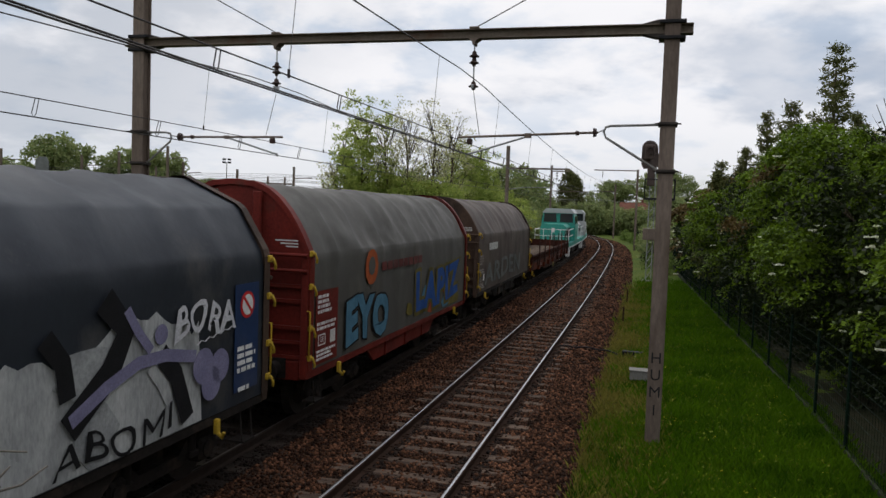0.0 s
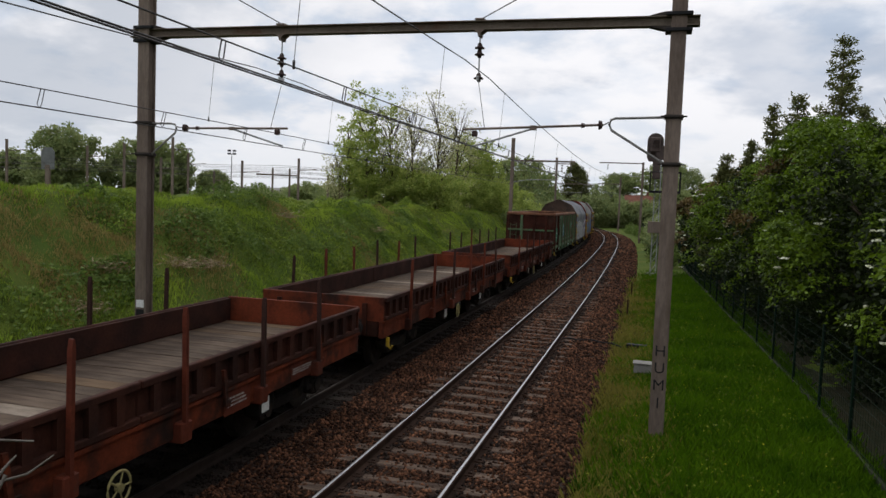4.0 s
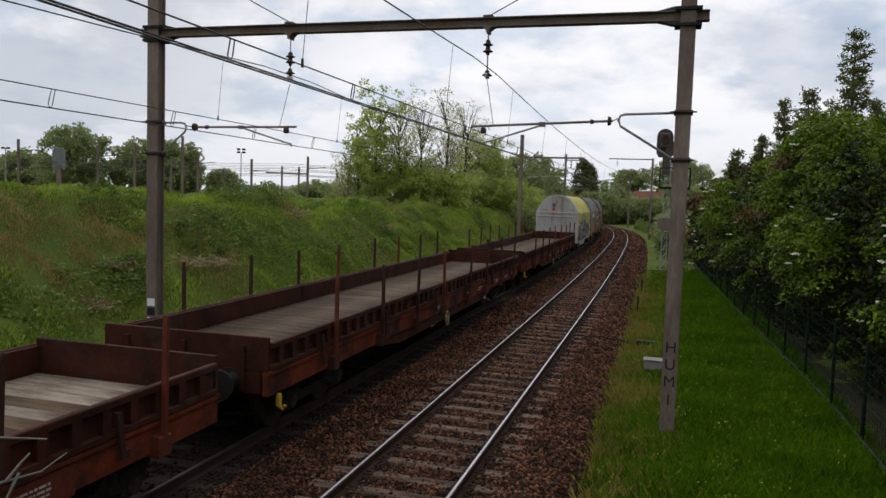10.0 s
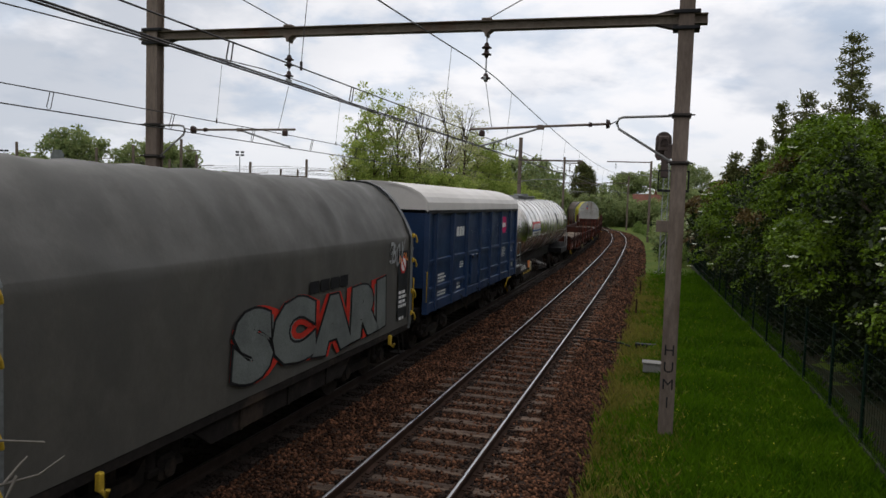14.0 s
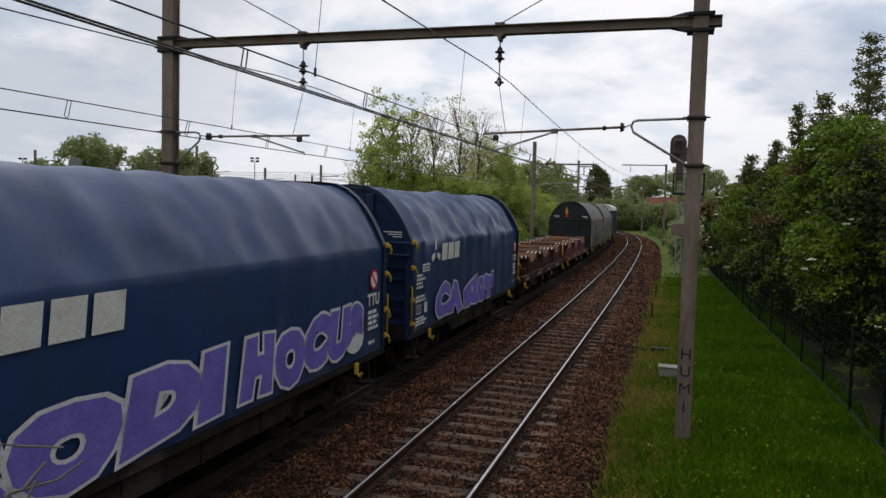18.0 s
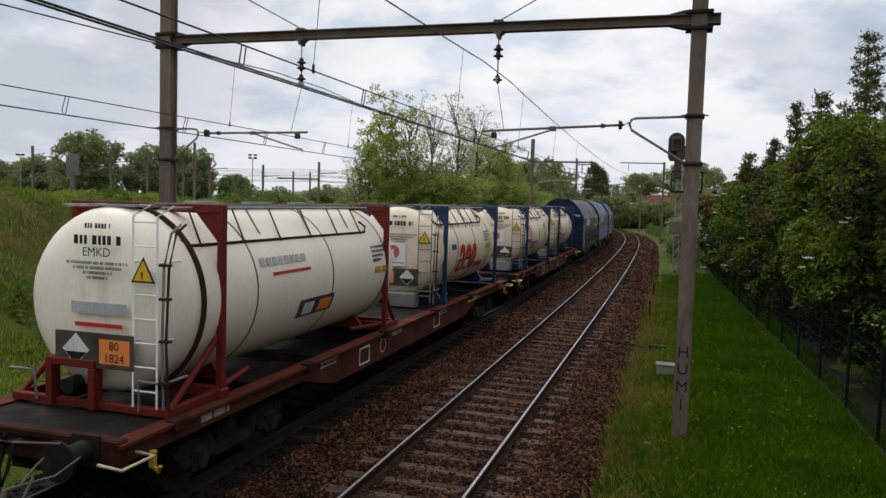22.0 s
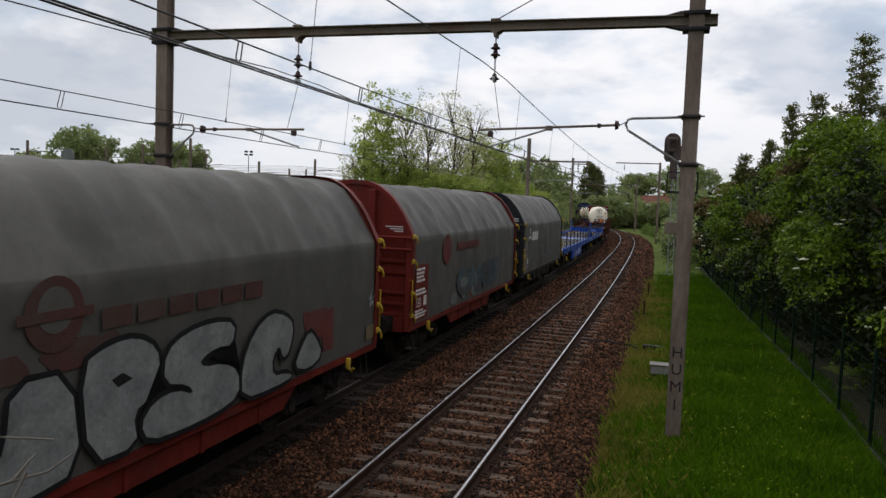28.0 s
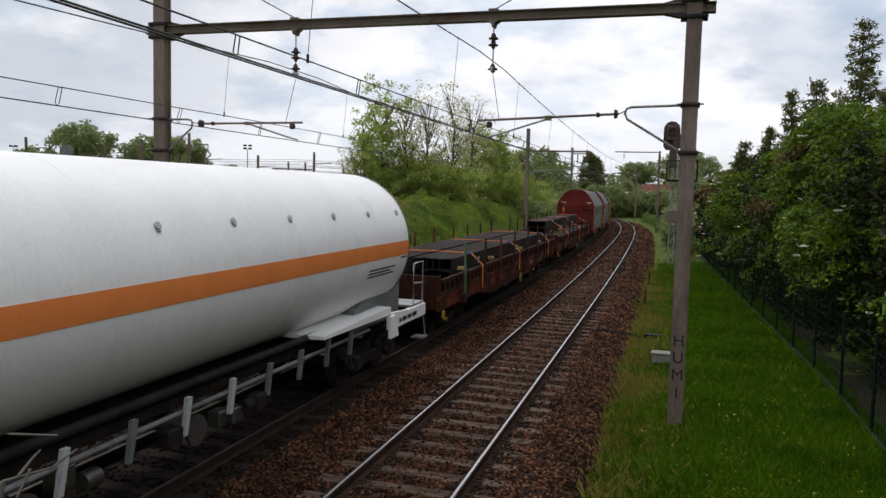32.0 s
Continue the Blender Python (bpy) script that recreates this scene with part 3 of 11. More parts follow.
def build_portal():
    p = thing("catenary_portal", spot(S_G, 0, 0), "weathered steel catenary portal spanning two tracks", "catenary portal")
    # local frame: x along the track, y to the left
    R, Lf = -LAT_R, -LAT_L
    for name, y, z0 in (("mast", R, -0.6), ("mast", Lf, -0.6)):
        t, w, d = 0.028, 0.255, 0.245
        top = 9.2
        q, e = d / 2, w / 2
        sh = Shape().prism([(-q, y - e), (-q + t, y - e), (-q + t, y - e + 0.05), (q - t, y - e + 0.05), (q - t, y - e), (q, y - e), (q, y + e), (q - t, y + e), (q - t, y + e - 0.05), (-q + t, y + e - 0.05), (-q + t, y + e), (-q, y + e)], "z", z0, top)
        m = part(name, sh, MAST, p, "tall rust-stained grey mast")
        for z in ((4.60, 5.41) if y < 0 else (4.55, 5.20)):
            c = Shape().box(-d / 2 - 0.025, d / 2 + 0.025, y - w / 2 - 0.03, y + w / 2 + 0.03, z - 0.035, z + 0.035, 0.01)
            c.tube([(-d / 2 - 0.05, y - w / 2 - 0.09, z), (-d / 2 - 0.05, y + w / 2 + 0.09, z)], 0.014, 6)
            part("clamp", c, MAST_DARK, m)
        foot = Shape().box(-0.35, 0.35, y - 0.35, y + 0.35, z0 - 0.2, -0.32, 0.04)
        part("footing", foot, CONCRETE, m)
    z = 7.035
    out = [(-0.10, -0.085), (0.10, -0.085), (0.10, -0.068), (0.012, -0.06), (0.012, 0.06), (0.10, 0.068), (0.10, 0.085), (-0.10, 0.085), (-0.10, 0.068), (-0.012, 0.06), (-0.012, -0.06), (-0.10, -0.068)]
    part("beam", Shape().prism([(u, z + v) for u, v in out], "y", R - 0.34, Lf + 0.34), BEAM_RUST, p, "rust-stained steel cross beam")
    for y0, sgn in ((R, 1), (Lf, -1)):
        for up in (-1, 1):
            g = Shape().prism([(y0 + sgn * 0.13, z + up * 0.088), (y0 + sgn * 0.50, z + up * 0.088), (y0 + sgn * 0.26, z + up * 0.15), (y0 + sgn * 0.13, z + up * 0.16)], "x", -0.09, 0.09)
            part("gusset", g, MAST_DARK, p, "dark stiffening bracket")
        for zz in (z - 0.16, z + 0.11):
            part("mast_clamp", Shape().box(-0.17, 0.17, y0 - 0.22, y0 + 0.22, zz - 0.03, zz + 0.03, 0.008), BLACK, p)
    for yc, up, discs in ((0.0, -0.62, (6.65, 6.53, 6.10)), (3.99, 0.75, (6.51, 6.40, 6.19))):
        hanger = part("hanger_bracket", Shape().prism([(yc - 0.10, z - 0.089), (yc + 0.10, z - 0.089), (yc + 0.03, z - 0.14), (yc + 0.02, z - 0.20), (yc - 0.02, z - 0.20), (yc - 0.03, z - 0.14)], "x", -0.11, 0.11), MAST, p)
        part("beam_clip", Shape().box(-0.11, 0.11, yc - 0.09, yc + 0.09, z + 0.087, z + 0.125, 0.008), MAST, p)
        part("hanger_rod", Shape().tube([(0, yc, z - 0.19), (0, yc, 6.06)], 0.014, 6), STEEL, hanger)
        for zz in discs:
            rings = [[(r * math.cos(q), yc + r * math.sin(q), zz + dz) for q in (2 * math.pi * i / 14 for i in range(14))] for r, dz in ((0.022, 0.085), (0.042, 0.06), (0.048, 0.02), (0.092, -0.005), (0.088, -0.022), (0.04, -0.03), (0.03, -0.065), (0.022, -0.075))]
            part("insulator", Shape().loft(rings, smooth=True), INSUL, hanger, "dark glazed insulator disc")
        part("wire_clamp", Shape().box(-0.09, 0.09, yc - 0.025, yc + 0.025, 6.04, 6.12, 0.008), STEEL, hanger)
        part("stay_wire", Shape().tube([(0, yc, z + 0.12), (0, yc + up, z + 0.12 + abs(up) * 0.52), (0, yc + 3 * up, z + 0.12 + abs(up) * 1.56)], 0.011, 5), WIRE, p)
    # steady arms, one from each mast: bracket, carrier tube, registration arm, and the stay that holds them
    arms = (
        ((R + 0.13, 5.41), ((-2.50, 5.385), (-2.42, 5.36), (-2.39, 5.28), (-2.43, 5.18)), (R + 0.13, 4.62), (-2.29, 5.27), (0.25, 5.16), (-1.05, 5.19), (0.11, 4.86), (0.0, 6.05), (-0.15, 5.18), STEEL_PALE),
        ((Lf - 0.13, 5.20), ((6.48, 5.20), (6.38, 5.18), (6.35, 5.10), (6.38, 5.01)), (Lf - 0.13, 4.55), (6.18, 5.11), (3.83, 5.13), (5.06, 5.11), (3.99, 4.80), (3.99, 5.97), (4.20, 5.13), STEEL_PALE),
    )
    for top, bend, low, a0, a1, s0, s1, d0, d1, ma in arms:
        sgn = 1 if a1[0] > a0[0] else -1
        arm = part("bracket_arm", Shape().tube([(0, *top)] + [(0, *q) for q in bend] + [(0, *low)], 0.022, 8), ma, p)
        part("steady_tube", Shape().tube([(0, *a0), (0, *a1)], 0.022, 8), MAST, arm)
        for f, r in ((0.02, 0.085), (0.14, 0.045)):
            y = a0[0] + (a1[0] - a0[0]) * f
            zc = a0[1] + (a1[1] - a0[1]) * f
            part("insulator", Shape().tube([(0, y - 0.03, zc), (0, y, zc), (0, y + 0.03, zc)], r * 0.8, 12, r), INSUL, arm)
        part("link", Shape().tube([(0, bend[2][0], bend[1][1] - 0.04), (0, *a0)], 0.012, 5), STEEL, arm)
        part("registration_arm", Shape().tube([(0, *s0), (0.1, s0[0] + (s1[0] - s0[0]) * 0.9, s0[1] + (s1[1] - s0[1]) * 0.93), (0.1, *s1), (0.1, s1[0], s1[1] - 0.05)], 0.019, 7), STEEL, arm)
        part("arm_clamp", Shape().box(-0.03, 0.03, s0[0] - 0.06, s0[0] + 0.06, s0[1] - 0.03, a0[1] + (a1[1] - a0[1]) * (s0[0] - a0[0]) / (a1[0] - a0[0]) + 0.03, 0.006), MAST, arm)
        part("contact_clamp", Shape().box(-0.05, 0.05, a1[0] - sgn * 0.22 - 0.05, a1[0] - sgn * 0.22 + 0.05, a1[1] - 0.13, a1[1] - 0.02, 0.02), INSUL, arm)
        part("stay_wire", Shape().tube([(0, *d0), (0, *d1)], 0.006, 5), WIRE, arm)
    # lettering painted down the nearer mast
    for ch, zz in (("H", 1.36), ("U", 1.06), ("M", 0.76), ("1", 0.44)):
        lettering(ch, p, BLACK, pose(-0.127, R - 0.0, zz, 90, 0, -90), 0.27, "painted letter")
    # number plates as plain bars on the far mast
    for k, (c, zz) in enumerate(((WHITE, 1.42), (BLACK, 1.22), (WHITE, 1.02))):
        part("plate", Shape().box(-0.133, -0.127, Lf - 0.09, Lf + 0.09, zz - 0.08, zz + 0.08), c, p)


def lettering(text, parent, material, m, size, name="lettering", bold=0.0, shear=0.0, spacing=1.0, align="CENTER", thick=0.0):
    cu = bpy.data.curves.new(name, "FONT")
    cu.body, cu.size, cu.offset, cu.shear, cu.space_character, cu.align_x, cu.align_y = text, size, bold, shear, spacing, align, "CENTER"
    cu.resolution_u, cu.extrude = 3, thick
    tmp = bpy.data.objects.new("tmp", cu)
    scene.collection.objects.link(tmp)
    me = bpy.data.meshes.new_from_object(tmp.evaluated_get(bpy.context.evaluated_depsgraph_get()))
    bpy.data.objects.remove(tmp)
    bpy.data.curves.remove(cu)
    me.name = name
    me.materials.clear()
    me.materials.append(material)
    ob = new(name.replace(" ", "_"), me)
    ob.parent = parent
    ob.matrix_basis = m
    return ob


def wire_z(s, kind, c=0.0):
    """Heights of the wires between supports about 44 m apart."""
    t = ((s - S_G) / 44.0) % 1.0
    sag = 4 * t * (1 - t)
    if c == 0.0:
        return {"messenger": 6.27 - 0.40 * sag, "carrier": 5.06 - 0.05 * sag, "contact": 4.86}[kind]
    return {"messenger": 6.20 - 0.60 * sag, "carrier": 5.04 - 0.05 * sag, "contact": 4.79}[kind]


def wire_lat(s, kind, c):
    """The wires' stagger to the side of their track."""
    if c == 0.0:
        return c + {"messenger": 0.0, "carrier": -0.08, "contact": -0.10}[kind]
    return c + {"messenger": 0.0, "carrier": -0.09, "contact": -0.14}[kind] + float(np.interp(s, [S_G, S_G + 44], [-0.40, -0.05]))


def build_wires():
    for name, c in (("near_track_catenary", 0.0), ("train_track_catenary", TRACK_2)):
        w = thing("catenary_wires", pose(0, 0, 0), "dark overhead catenary wires with droppers over a track", "overhead wires")
        ss = list(np.arange(S_G - 55, 230, 2.0))

        def on(s, kind, o=0.0, dz=0.0):
            return at(s, wire_lat(s, kind, c) + o, wire_z(s, kind, c) + dz)
        for kind, r, offs in (("messenger", 0.0095, (0,)), ("carrier", 0.0075, (0,)), ("contact", 0.0085, (-0.03, 0.03) if c == 0 else (0,))):
            for o in offs:
                part(kind + "_wire", Shape().tube([on(s, kind, o) for s in ss], r, 5), WIRE, w)
        for s in np.arange(1.2 - 4.85 * 8, 140, 4.85):
            part("dropper", Shape().tube([on(s, "messenger"), on(s, "carrier", 0.0, 0.05)], 0.0035, 4), WIRE, w)
            part("dropper_clip", Shape().tube([on(s, "carrier", 0.0, 0.06), on(s, "carrier", 0.0, -0.02)], 0.014, 5), WIRE, w)
        for s in np.arange(0.0 - 2.43 * 17, 140, 2.43):
            lo = 0.04
            part("dropper_loop", Shape().tube([on(s - 0.03, "carrier"), on(s - 0.035, "contact", 0, lo), on(s, "contact"), on(s + 0.035, "contact", 0, lo), on(s + 0.03, "carrier")], 0.006, 4), WIRE, w)


def build_side_masts():
    def one(s, lat, top, arm_z, arm_to, label, z0=-0.6, n_ins=2):
        m = thing("catenary_mast", spot(s, lat, 0), label, "catenary mast")
        sh = Shape().prism([(-0.13, -0.12), (-0.11, -0.12), (-0.11, -0.015), (0.11, -0.015), (0.11, -0.12), (0.13, -0.12), (0.13, 0.12), (0.11, 0.12), (0.11, 0.015), (-0.11, 0.015), (-0.11, 0.12), (-0.13, 0.12)], "z", z0, top)
        part("mast", sh, MAST, m)
        y1 = lat - arm_to        # to the left is +y
        a = Shape()
        a.box(-0.06, 0.06, min(0, y1), max(0, y1), arm_z - 0.06, arm_z + 0.06)
        part("arm", a, MAST, m)
        st = Shape()
        sg = 1 if y1 > 0 else -1
        st.tube([(0, 0, arm_z - 1.6), (0, sg * 1.2, arm_z - 1.4), (0, y1 * 0.75, arm_z - 1.35)], 0.028, 6)
        part("steady_tube", st, STEEL, m)
        part("hanger_rod", Shape().tube([(0, y1 * 0.8, arm_z - 0.06), (0, y1 * 0.8, arm_z - 0.95)], 0.014, 6), STEEL, m)
        for k in range(3):
            zc = arm_z - 0.28 - 0.2 * k
            part("insulator", Shape().tube([(0, y1 * 0.8, zc - 0.05), (0, y1 * 0.8, zc), (0, y1 * 0.8, zc + 0.05)], 0.095, 8, 0.03), INSUL, m)
        return m
    one(51.0, -6.80, 8.6, 6.95, -2.2, "weathered steel catenary mast with a long cantilever arm")
    one(85.0, 3.2, 8.95, 8.82, -1.74, "grey catenary mast with an arm over the tracks")
    one(86.0, -6.70, 9.3, 8.6, -4.6, "distant catenary mast with a cantilever arm")
    one(122.0, -6.9, 8.6, 7.2, -1.0, "distant catenary mast with a cantilever arm")
    one(122.0, 3.6, 8.6, 7.4, 0.0, "distant catenary mast with a cantilever arm")


def build_signal():
    g = thing("railway_signal", spot(43.0, 3.55, -0.3), "dark railway signal seen from behind on a lattice post", "signal")
    post = Shape()
    for x, y in ((-0.16, -0.16), (0.16, -0.16), (-0.16, 0.16), (0.16, 0.16)):
        post.box(x - 0.03, x + 0.03, y - 0.03, y + 0.03, -0.3, 7.2)
    for k in range(12):
        z = 0.2 + k * 0.5
        for y in (-0.16, 0.16):
            post.tube([(-0.16, y, z), (0.16, y, z + 0.5)], 0.014, 4)
        for x in (-0.16, 0.16):
            post.tube([(x, -0.16, z + 0.5), (x, 0.16, z)], 0.014, 4)
    part("lattice_post", post, STEEL, g)
    ring = [(0.48 * math.cos(a), 8.45 + 0.48 * math.sin(a)) for a in np.linspace(0, math.pi, 13)] + [(-0.48, 7.45), (-0.34, 7.2), (0.34, 7.2), (0.48, 7.45)]
    part("signal_board", Shape().prism([(a + 0.25, b - 0.25) for a, b in ring], "x", -0.03, 0.06), SIGNAL_BROWN, g, "dark brown rounded target board")
    part("lamp_box", Shape().box(-0.40, -0.031, -0.05, 0.55, 7.5, 8.4, 0.05), SIGNAL_BROWN, g, "brown lamp housing")
    part("lamp_box", Shape().box(-0.36, -0.031, -0.4, 0.2, 7.05, 7.9, 0.04), SIGNAL_BROWN, g, "brown lamp housing")
    part("lamp_hood", Shape().tube([(-0.41, 0.22, 8.02), (-0.62, 0.22, 8.02)], 0.20, 14, 0.21, cap=False), SIGNAL_BROWN, g, "round lamp hood")
    part("relay_case", Shape().box(-0.3, 0.1, -0.1, 0.35, 5.9, 7.2, 0.03), SIGNAL_BROWN, g, "brown relay case")
    for z in (5.15, 6.30):
        part("cage_rail", Shape().tube([(-0.7, -1.30, z), (0.3, -1.30, z), (0.3, 0.45, z), (-0.7, 0.45, z), (-0.7, -1.30, z)], 0.03, 6), BLACK, g)
    for x, y in ((-0.7, -1.30), (0.3, -1.30), (0.3, 0.45), (-0.7, 0.45)):
        part("cage_post", Shape().tube([(x, y, 5.10), (x, y, 6.32)], 0.03, 6), BLACK, g)
    part("service_platform", Shape().box(-0.72, 0.32, -1.32, 0.47, 5.04, 5.12), BLACK, g, "dark steel service platform")
    part("relay_box", Shape().box(-0.5, 0.1, -0.45, 0.45, 2.6, 3.3, 0.02), MAST, g)
    part("base", Shape().box(-0.4, 0.4, -0.4, 0.4, -0.4, 0.12, 0.03), CONCRETE, g)


def build_lineside():
    b = thing("track_box", spot(13.4, 3.22, -0.42), "small grey concrete lineside box on a post", "lineside box")
    part("housing", Shape().box(-0.17, 0.17, -0.25, 0.25, 0.3, 0.52, 0.02), CONCRETE, b)
    part("lid", Shape().box(-0.19, 0.19, -0.27, 0.27, 0.52, 0.55, 0.008), CONCRETE, b)
    part("post", Shape().box(-0.05, 0.05, -0.05, 0.05, -0.1, 0.3), STEEL, b)
    c = thing("track_cable", pose(0, 0, 0), "thin black cable lying across the ballast", "cable")
    pts = [at(17.2 + 0.12 * math.sin(k * 1.3), 0.85 + 0.13 * k, -0.17 - 0.02 * max(0, k - 8) + 0.05) for k in range(17)]
    part("cable_run", Shape().tube(pts, 0.022, 6), BLACK, c)
    j = thing("junction_box", spot(17.2, 2.98, -0.42), "low black junction box beside the track", "junction box")
    part("box", Shape().box(-0.1, 0.1, -0.3, 0.3, 0.12, 0.3, 0.015), BLACK, j)
    part("stand", Shape().box(-0.03, 0.03, -0.2, 0.2, -0.1, 0.12), BLACK, j)
    # two small cabinets far along the verge
    for s, lat, h in ((62.0, 4.3, 1.3), (63.2, 4.4, 1.2)):
        k = thing("lineside_cabinet", spot(s, lat, -0.32), "pale grey lineside equipment cabinet with a sign", "cabinet", "lineside cabinets")
        part("body", Shape().box(-0.35, 0.35, -0.45, 0.45, 0.1, h, 0.02), CONCRETE, k)
        part("plinth", Shape().box(-0.4, 0.4, -0.5, 0.5, -0.1, 0.1), CONCRETE, k)
        part("sign_plate", Shape().box(-0.362, -0.353, -0.25, 0.05, h - 0.5, h - 0.15), WHITE, k)
    for s in (41.0, 50.0, 59.3):
        k = thing("track_contact", spot(s, -0.1, -0.15), "dark contact block between the rails", "track contact", "track contacts")
        part("block", Shape().box(-0.45, 0.45, -0.14, 0.14, 0.0, 0.16, 0.02), RAIL_SIDE, k)
        part("foot", Shape().box(-0.6, 0.6, -0.05, 0.05, -0.02, 0.02), BLACK, k)
    for s in (24.0, 31.0):
        k = thing("marker_post", spot(s, 2.5, -0.4), "short rusty marker post at the ballast edge", "post", "marker posts")
        part("stake", Shape().box(-0.03, 0.03, -0.03, 0.03, 0.0, 0.75), RAIL_SIDE, k)


def build_fence():
    f = thing("mesh_fence", pose(0, 0, 0), "dark green wire mesh fence on concrete base panels", "fence", kind="structure")

    def lat(s):
        return float(np.interp(s, [-10, 12, 26, 42, 130], [6.7, 6.7, 6.15, 5.7, 5.5]))
    s = -6.0
    k = 0
    while s < 110:
        e = s + 2.5
        a, b = at(s, lat(s), -0.3), at(e, lat(e), -0.3)
        d = Vector(b) - Vector(a)
        n = Vector((-d.y, d.x, 0)).normalized()
        post = Shape()
        post.tube([a, (a[0], a[1], 1.62)], 0.03, 6)
        part("post", post, FENCE_GREEN, f)
        base = Shape()
        q0, q1 = Vector(a), Vector(b)
        for o in (0.0,):
            base.loft([[q0 + n * 0.03, q0 - n * 0.03, q0 - n * 0.03 + Vector((0, 0, 0.22)), q0 + n * 0.03 + Vector((0, 0, 0.22))],
                       [q1 + n * 0.03, q1 - n * 0.03, q1 - n * 0.03 + Vector((0, 0, 0.22)), q1 + n * 0.03 + Vector((0, 0, 0.22))]])
        part("base_panel", base, BASE_SHADED, f)
        mesh = Shape()
        if s < 34:
            for i in range(17):
                p = q0 + d * (i / 17)
                mesh.tube([p + Vector((0, 0, 0.24)), p + Vector((0, 0, 1.85))], 0.0045, 3, cap=False)
            for i in range(9):
                z = Vector((0, 0, 0.28 + i * 0.19))
                mesh.tube([q0 + z, q1 + z], 0.006, 3, cap=False)
        else:
            for i in range(6):
                z = Vector((0, 0, 0.28 + i * 0.3))
                mesh.tube([q0 + z, q1 + z], 0.012, 3, cap=False)
            for i in range(8):
                p = q0 + d * (i / 8)
                mesh.tube([p + Vector((0, 0, 0.24)), p + Vector((0, 0, 1.85))], 0.012, 3, cap=False)
        part("mesh_panel", mesh, FENCE_GREEN, f)
        s = e
        k += 1


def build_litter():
    """Bare soil under the bushes, its colour darkened for their shade."""
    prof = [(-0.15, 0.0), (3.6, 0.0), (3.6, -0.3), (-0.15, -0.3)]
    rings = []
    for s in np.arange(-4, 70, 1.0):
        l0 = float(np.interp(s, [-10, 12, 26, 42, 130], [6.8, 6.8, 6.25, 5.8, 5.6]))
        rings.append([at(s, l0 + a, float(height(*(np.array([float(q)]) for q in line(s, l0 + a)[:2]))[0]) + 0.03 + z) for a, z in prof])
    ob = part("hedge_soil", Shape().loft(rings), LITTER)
    tagged(ob, "bare soil and leaf litter under the bushes, coloured dark for shade", "soil", kind="structure")


build_litter()
build_portal()
build_wires()
build_side_masts()
build_signal()
build_lineside()
build_fence()

# ---- rolling stock: x runs forward, the camera's side is -y, z starts at the rail head ----
TARP_GREY = surf("grey_tarpaulin", (0.088, 0.082, 0.072), (0.060, 0.057, 0.050), rough=0.62, scale=1.1, fine=14, bump=0.12, dirt=(0.078, 0.074, 0.067), dirt_scale=0.55, dirt_cut=0.5, streak=1.4, spec=0.3, grain=0.09)
TARP_BROWN = surf("brown_grey_tarpaulin", (0.09, 0.066, 0.054), (0.062, 0.046, 0.038), rough=0.65, scale=0.9, fine=14, bump=0.15, dirt=(0.07, 0.06, 0.052), dirt_scale=0.5, dirt_cut=0.5, streak=1.4, spec=0.3, grain=0.09)
TARP_NIGHT = surf("dark_blue_grey_tarpaulin", (0.026, 0.031, 0.04), (0.018, 0.022, 0.03), rough=0.5, scale=0.9, fine=12, bump=0.12, dirt=(0.085, 0.082, 0.078), dirt_scale=0.45, dirt_cut=0.55, streak=1.4, spec=0.3, grain=0.09)
TARP_BLUE = surf("blue_tarpaulin", (0.014, 0.040, 0.118), (0.010, 0.029, 0.088), rough=0.45, scale=0.8, fine=12, bump=0.10, dirt=(0.055, 0.070, 0.115), dirt_scale=0.5, dirt_cut=0.58, streak=1.4, spec=0.4, grain=0.09)
TARP_YELLOW = surf("yellow_tarpaulin", (0.38, 0.34, 0.012), (0.28, 0.25, 0.013), rough=0.55, scale=0.9, fine=14, bump=0.12, dirt=(0.22, 0.21, 0.06), dirt_scale=0.6, dirt_cut=0.62, streak=1.4, spec=0.3, grain=0.09)
RED_END = surf("oxide_red_steel", (0.15, 0.02, 0.014), (0.11, 0.017, 0.013), rough=0.55, scale=1.3, fine=20, dirt=(0.08, 0.035, 0.025), dirt_scale=0.9, dirt_cut=0.58)
WHITE_END = surf("off_white_steel", (0.43, 0.415, 0.385), (0.34, 0.325, 0.30), rough=0.5, scale=1.3, grain=0.1, fine=20, bump=0.05, dirt=(0.20, 0.17, 0.14), dirt_scale=1.0, dirt_cut=0.56, streak=3.0)
BLUE_END = surf("dark_blue_steel", (0.014, 0.026, 0.065), (0.011, 0.02, 0.05), rough=0.45, scale=1.2, fine=20, bump=0.06, dirt=(0.06, 0.06, 0.07), dirt_scale=0.9, dirt_cut=0.58)
BLACK_END = surf("black_steel", (0.022, 0.025, 0.028), (0.016, 0.018, 0.02), rough=0.5, scale=1.2, fine=20, bump=0.06, dirt=(0.05, 0.042, 0.035), dirt_scale=0.9, dirt_cut=0.6)
BROWN_END = surf("dirty_brown_steel", (0.085, 0.055, 0.04), (0.06, 0.04, 0.03), rough=0.65, scale=1.2, fine=20, dirt=(0.04, 0.032, 0.028), dirt_scale=0.9, dirt_cut=0.52)
GREY_END = surf("grey_steel", (0.17, 0.18, 0.18), (0.13, 0.135, 0.135), rough=0.55, scale=1.2, fine=20, dirt=(0.07, 0.062, 0.055), dirt_scale=0.9, dirt_cut=0.55)
UNDER = surf("grimy_underframe", (0.022, 0.018, 0.016), (0.014, 0.012, 0.011), rough=0.85, scale=2.0, fine=20, dirt=(0.055, 0.04, 0.03), dirt_scale=1.2)
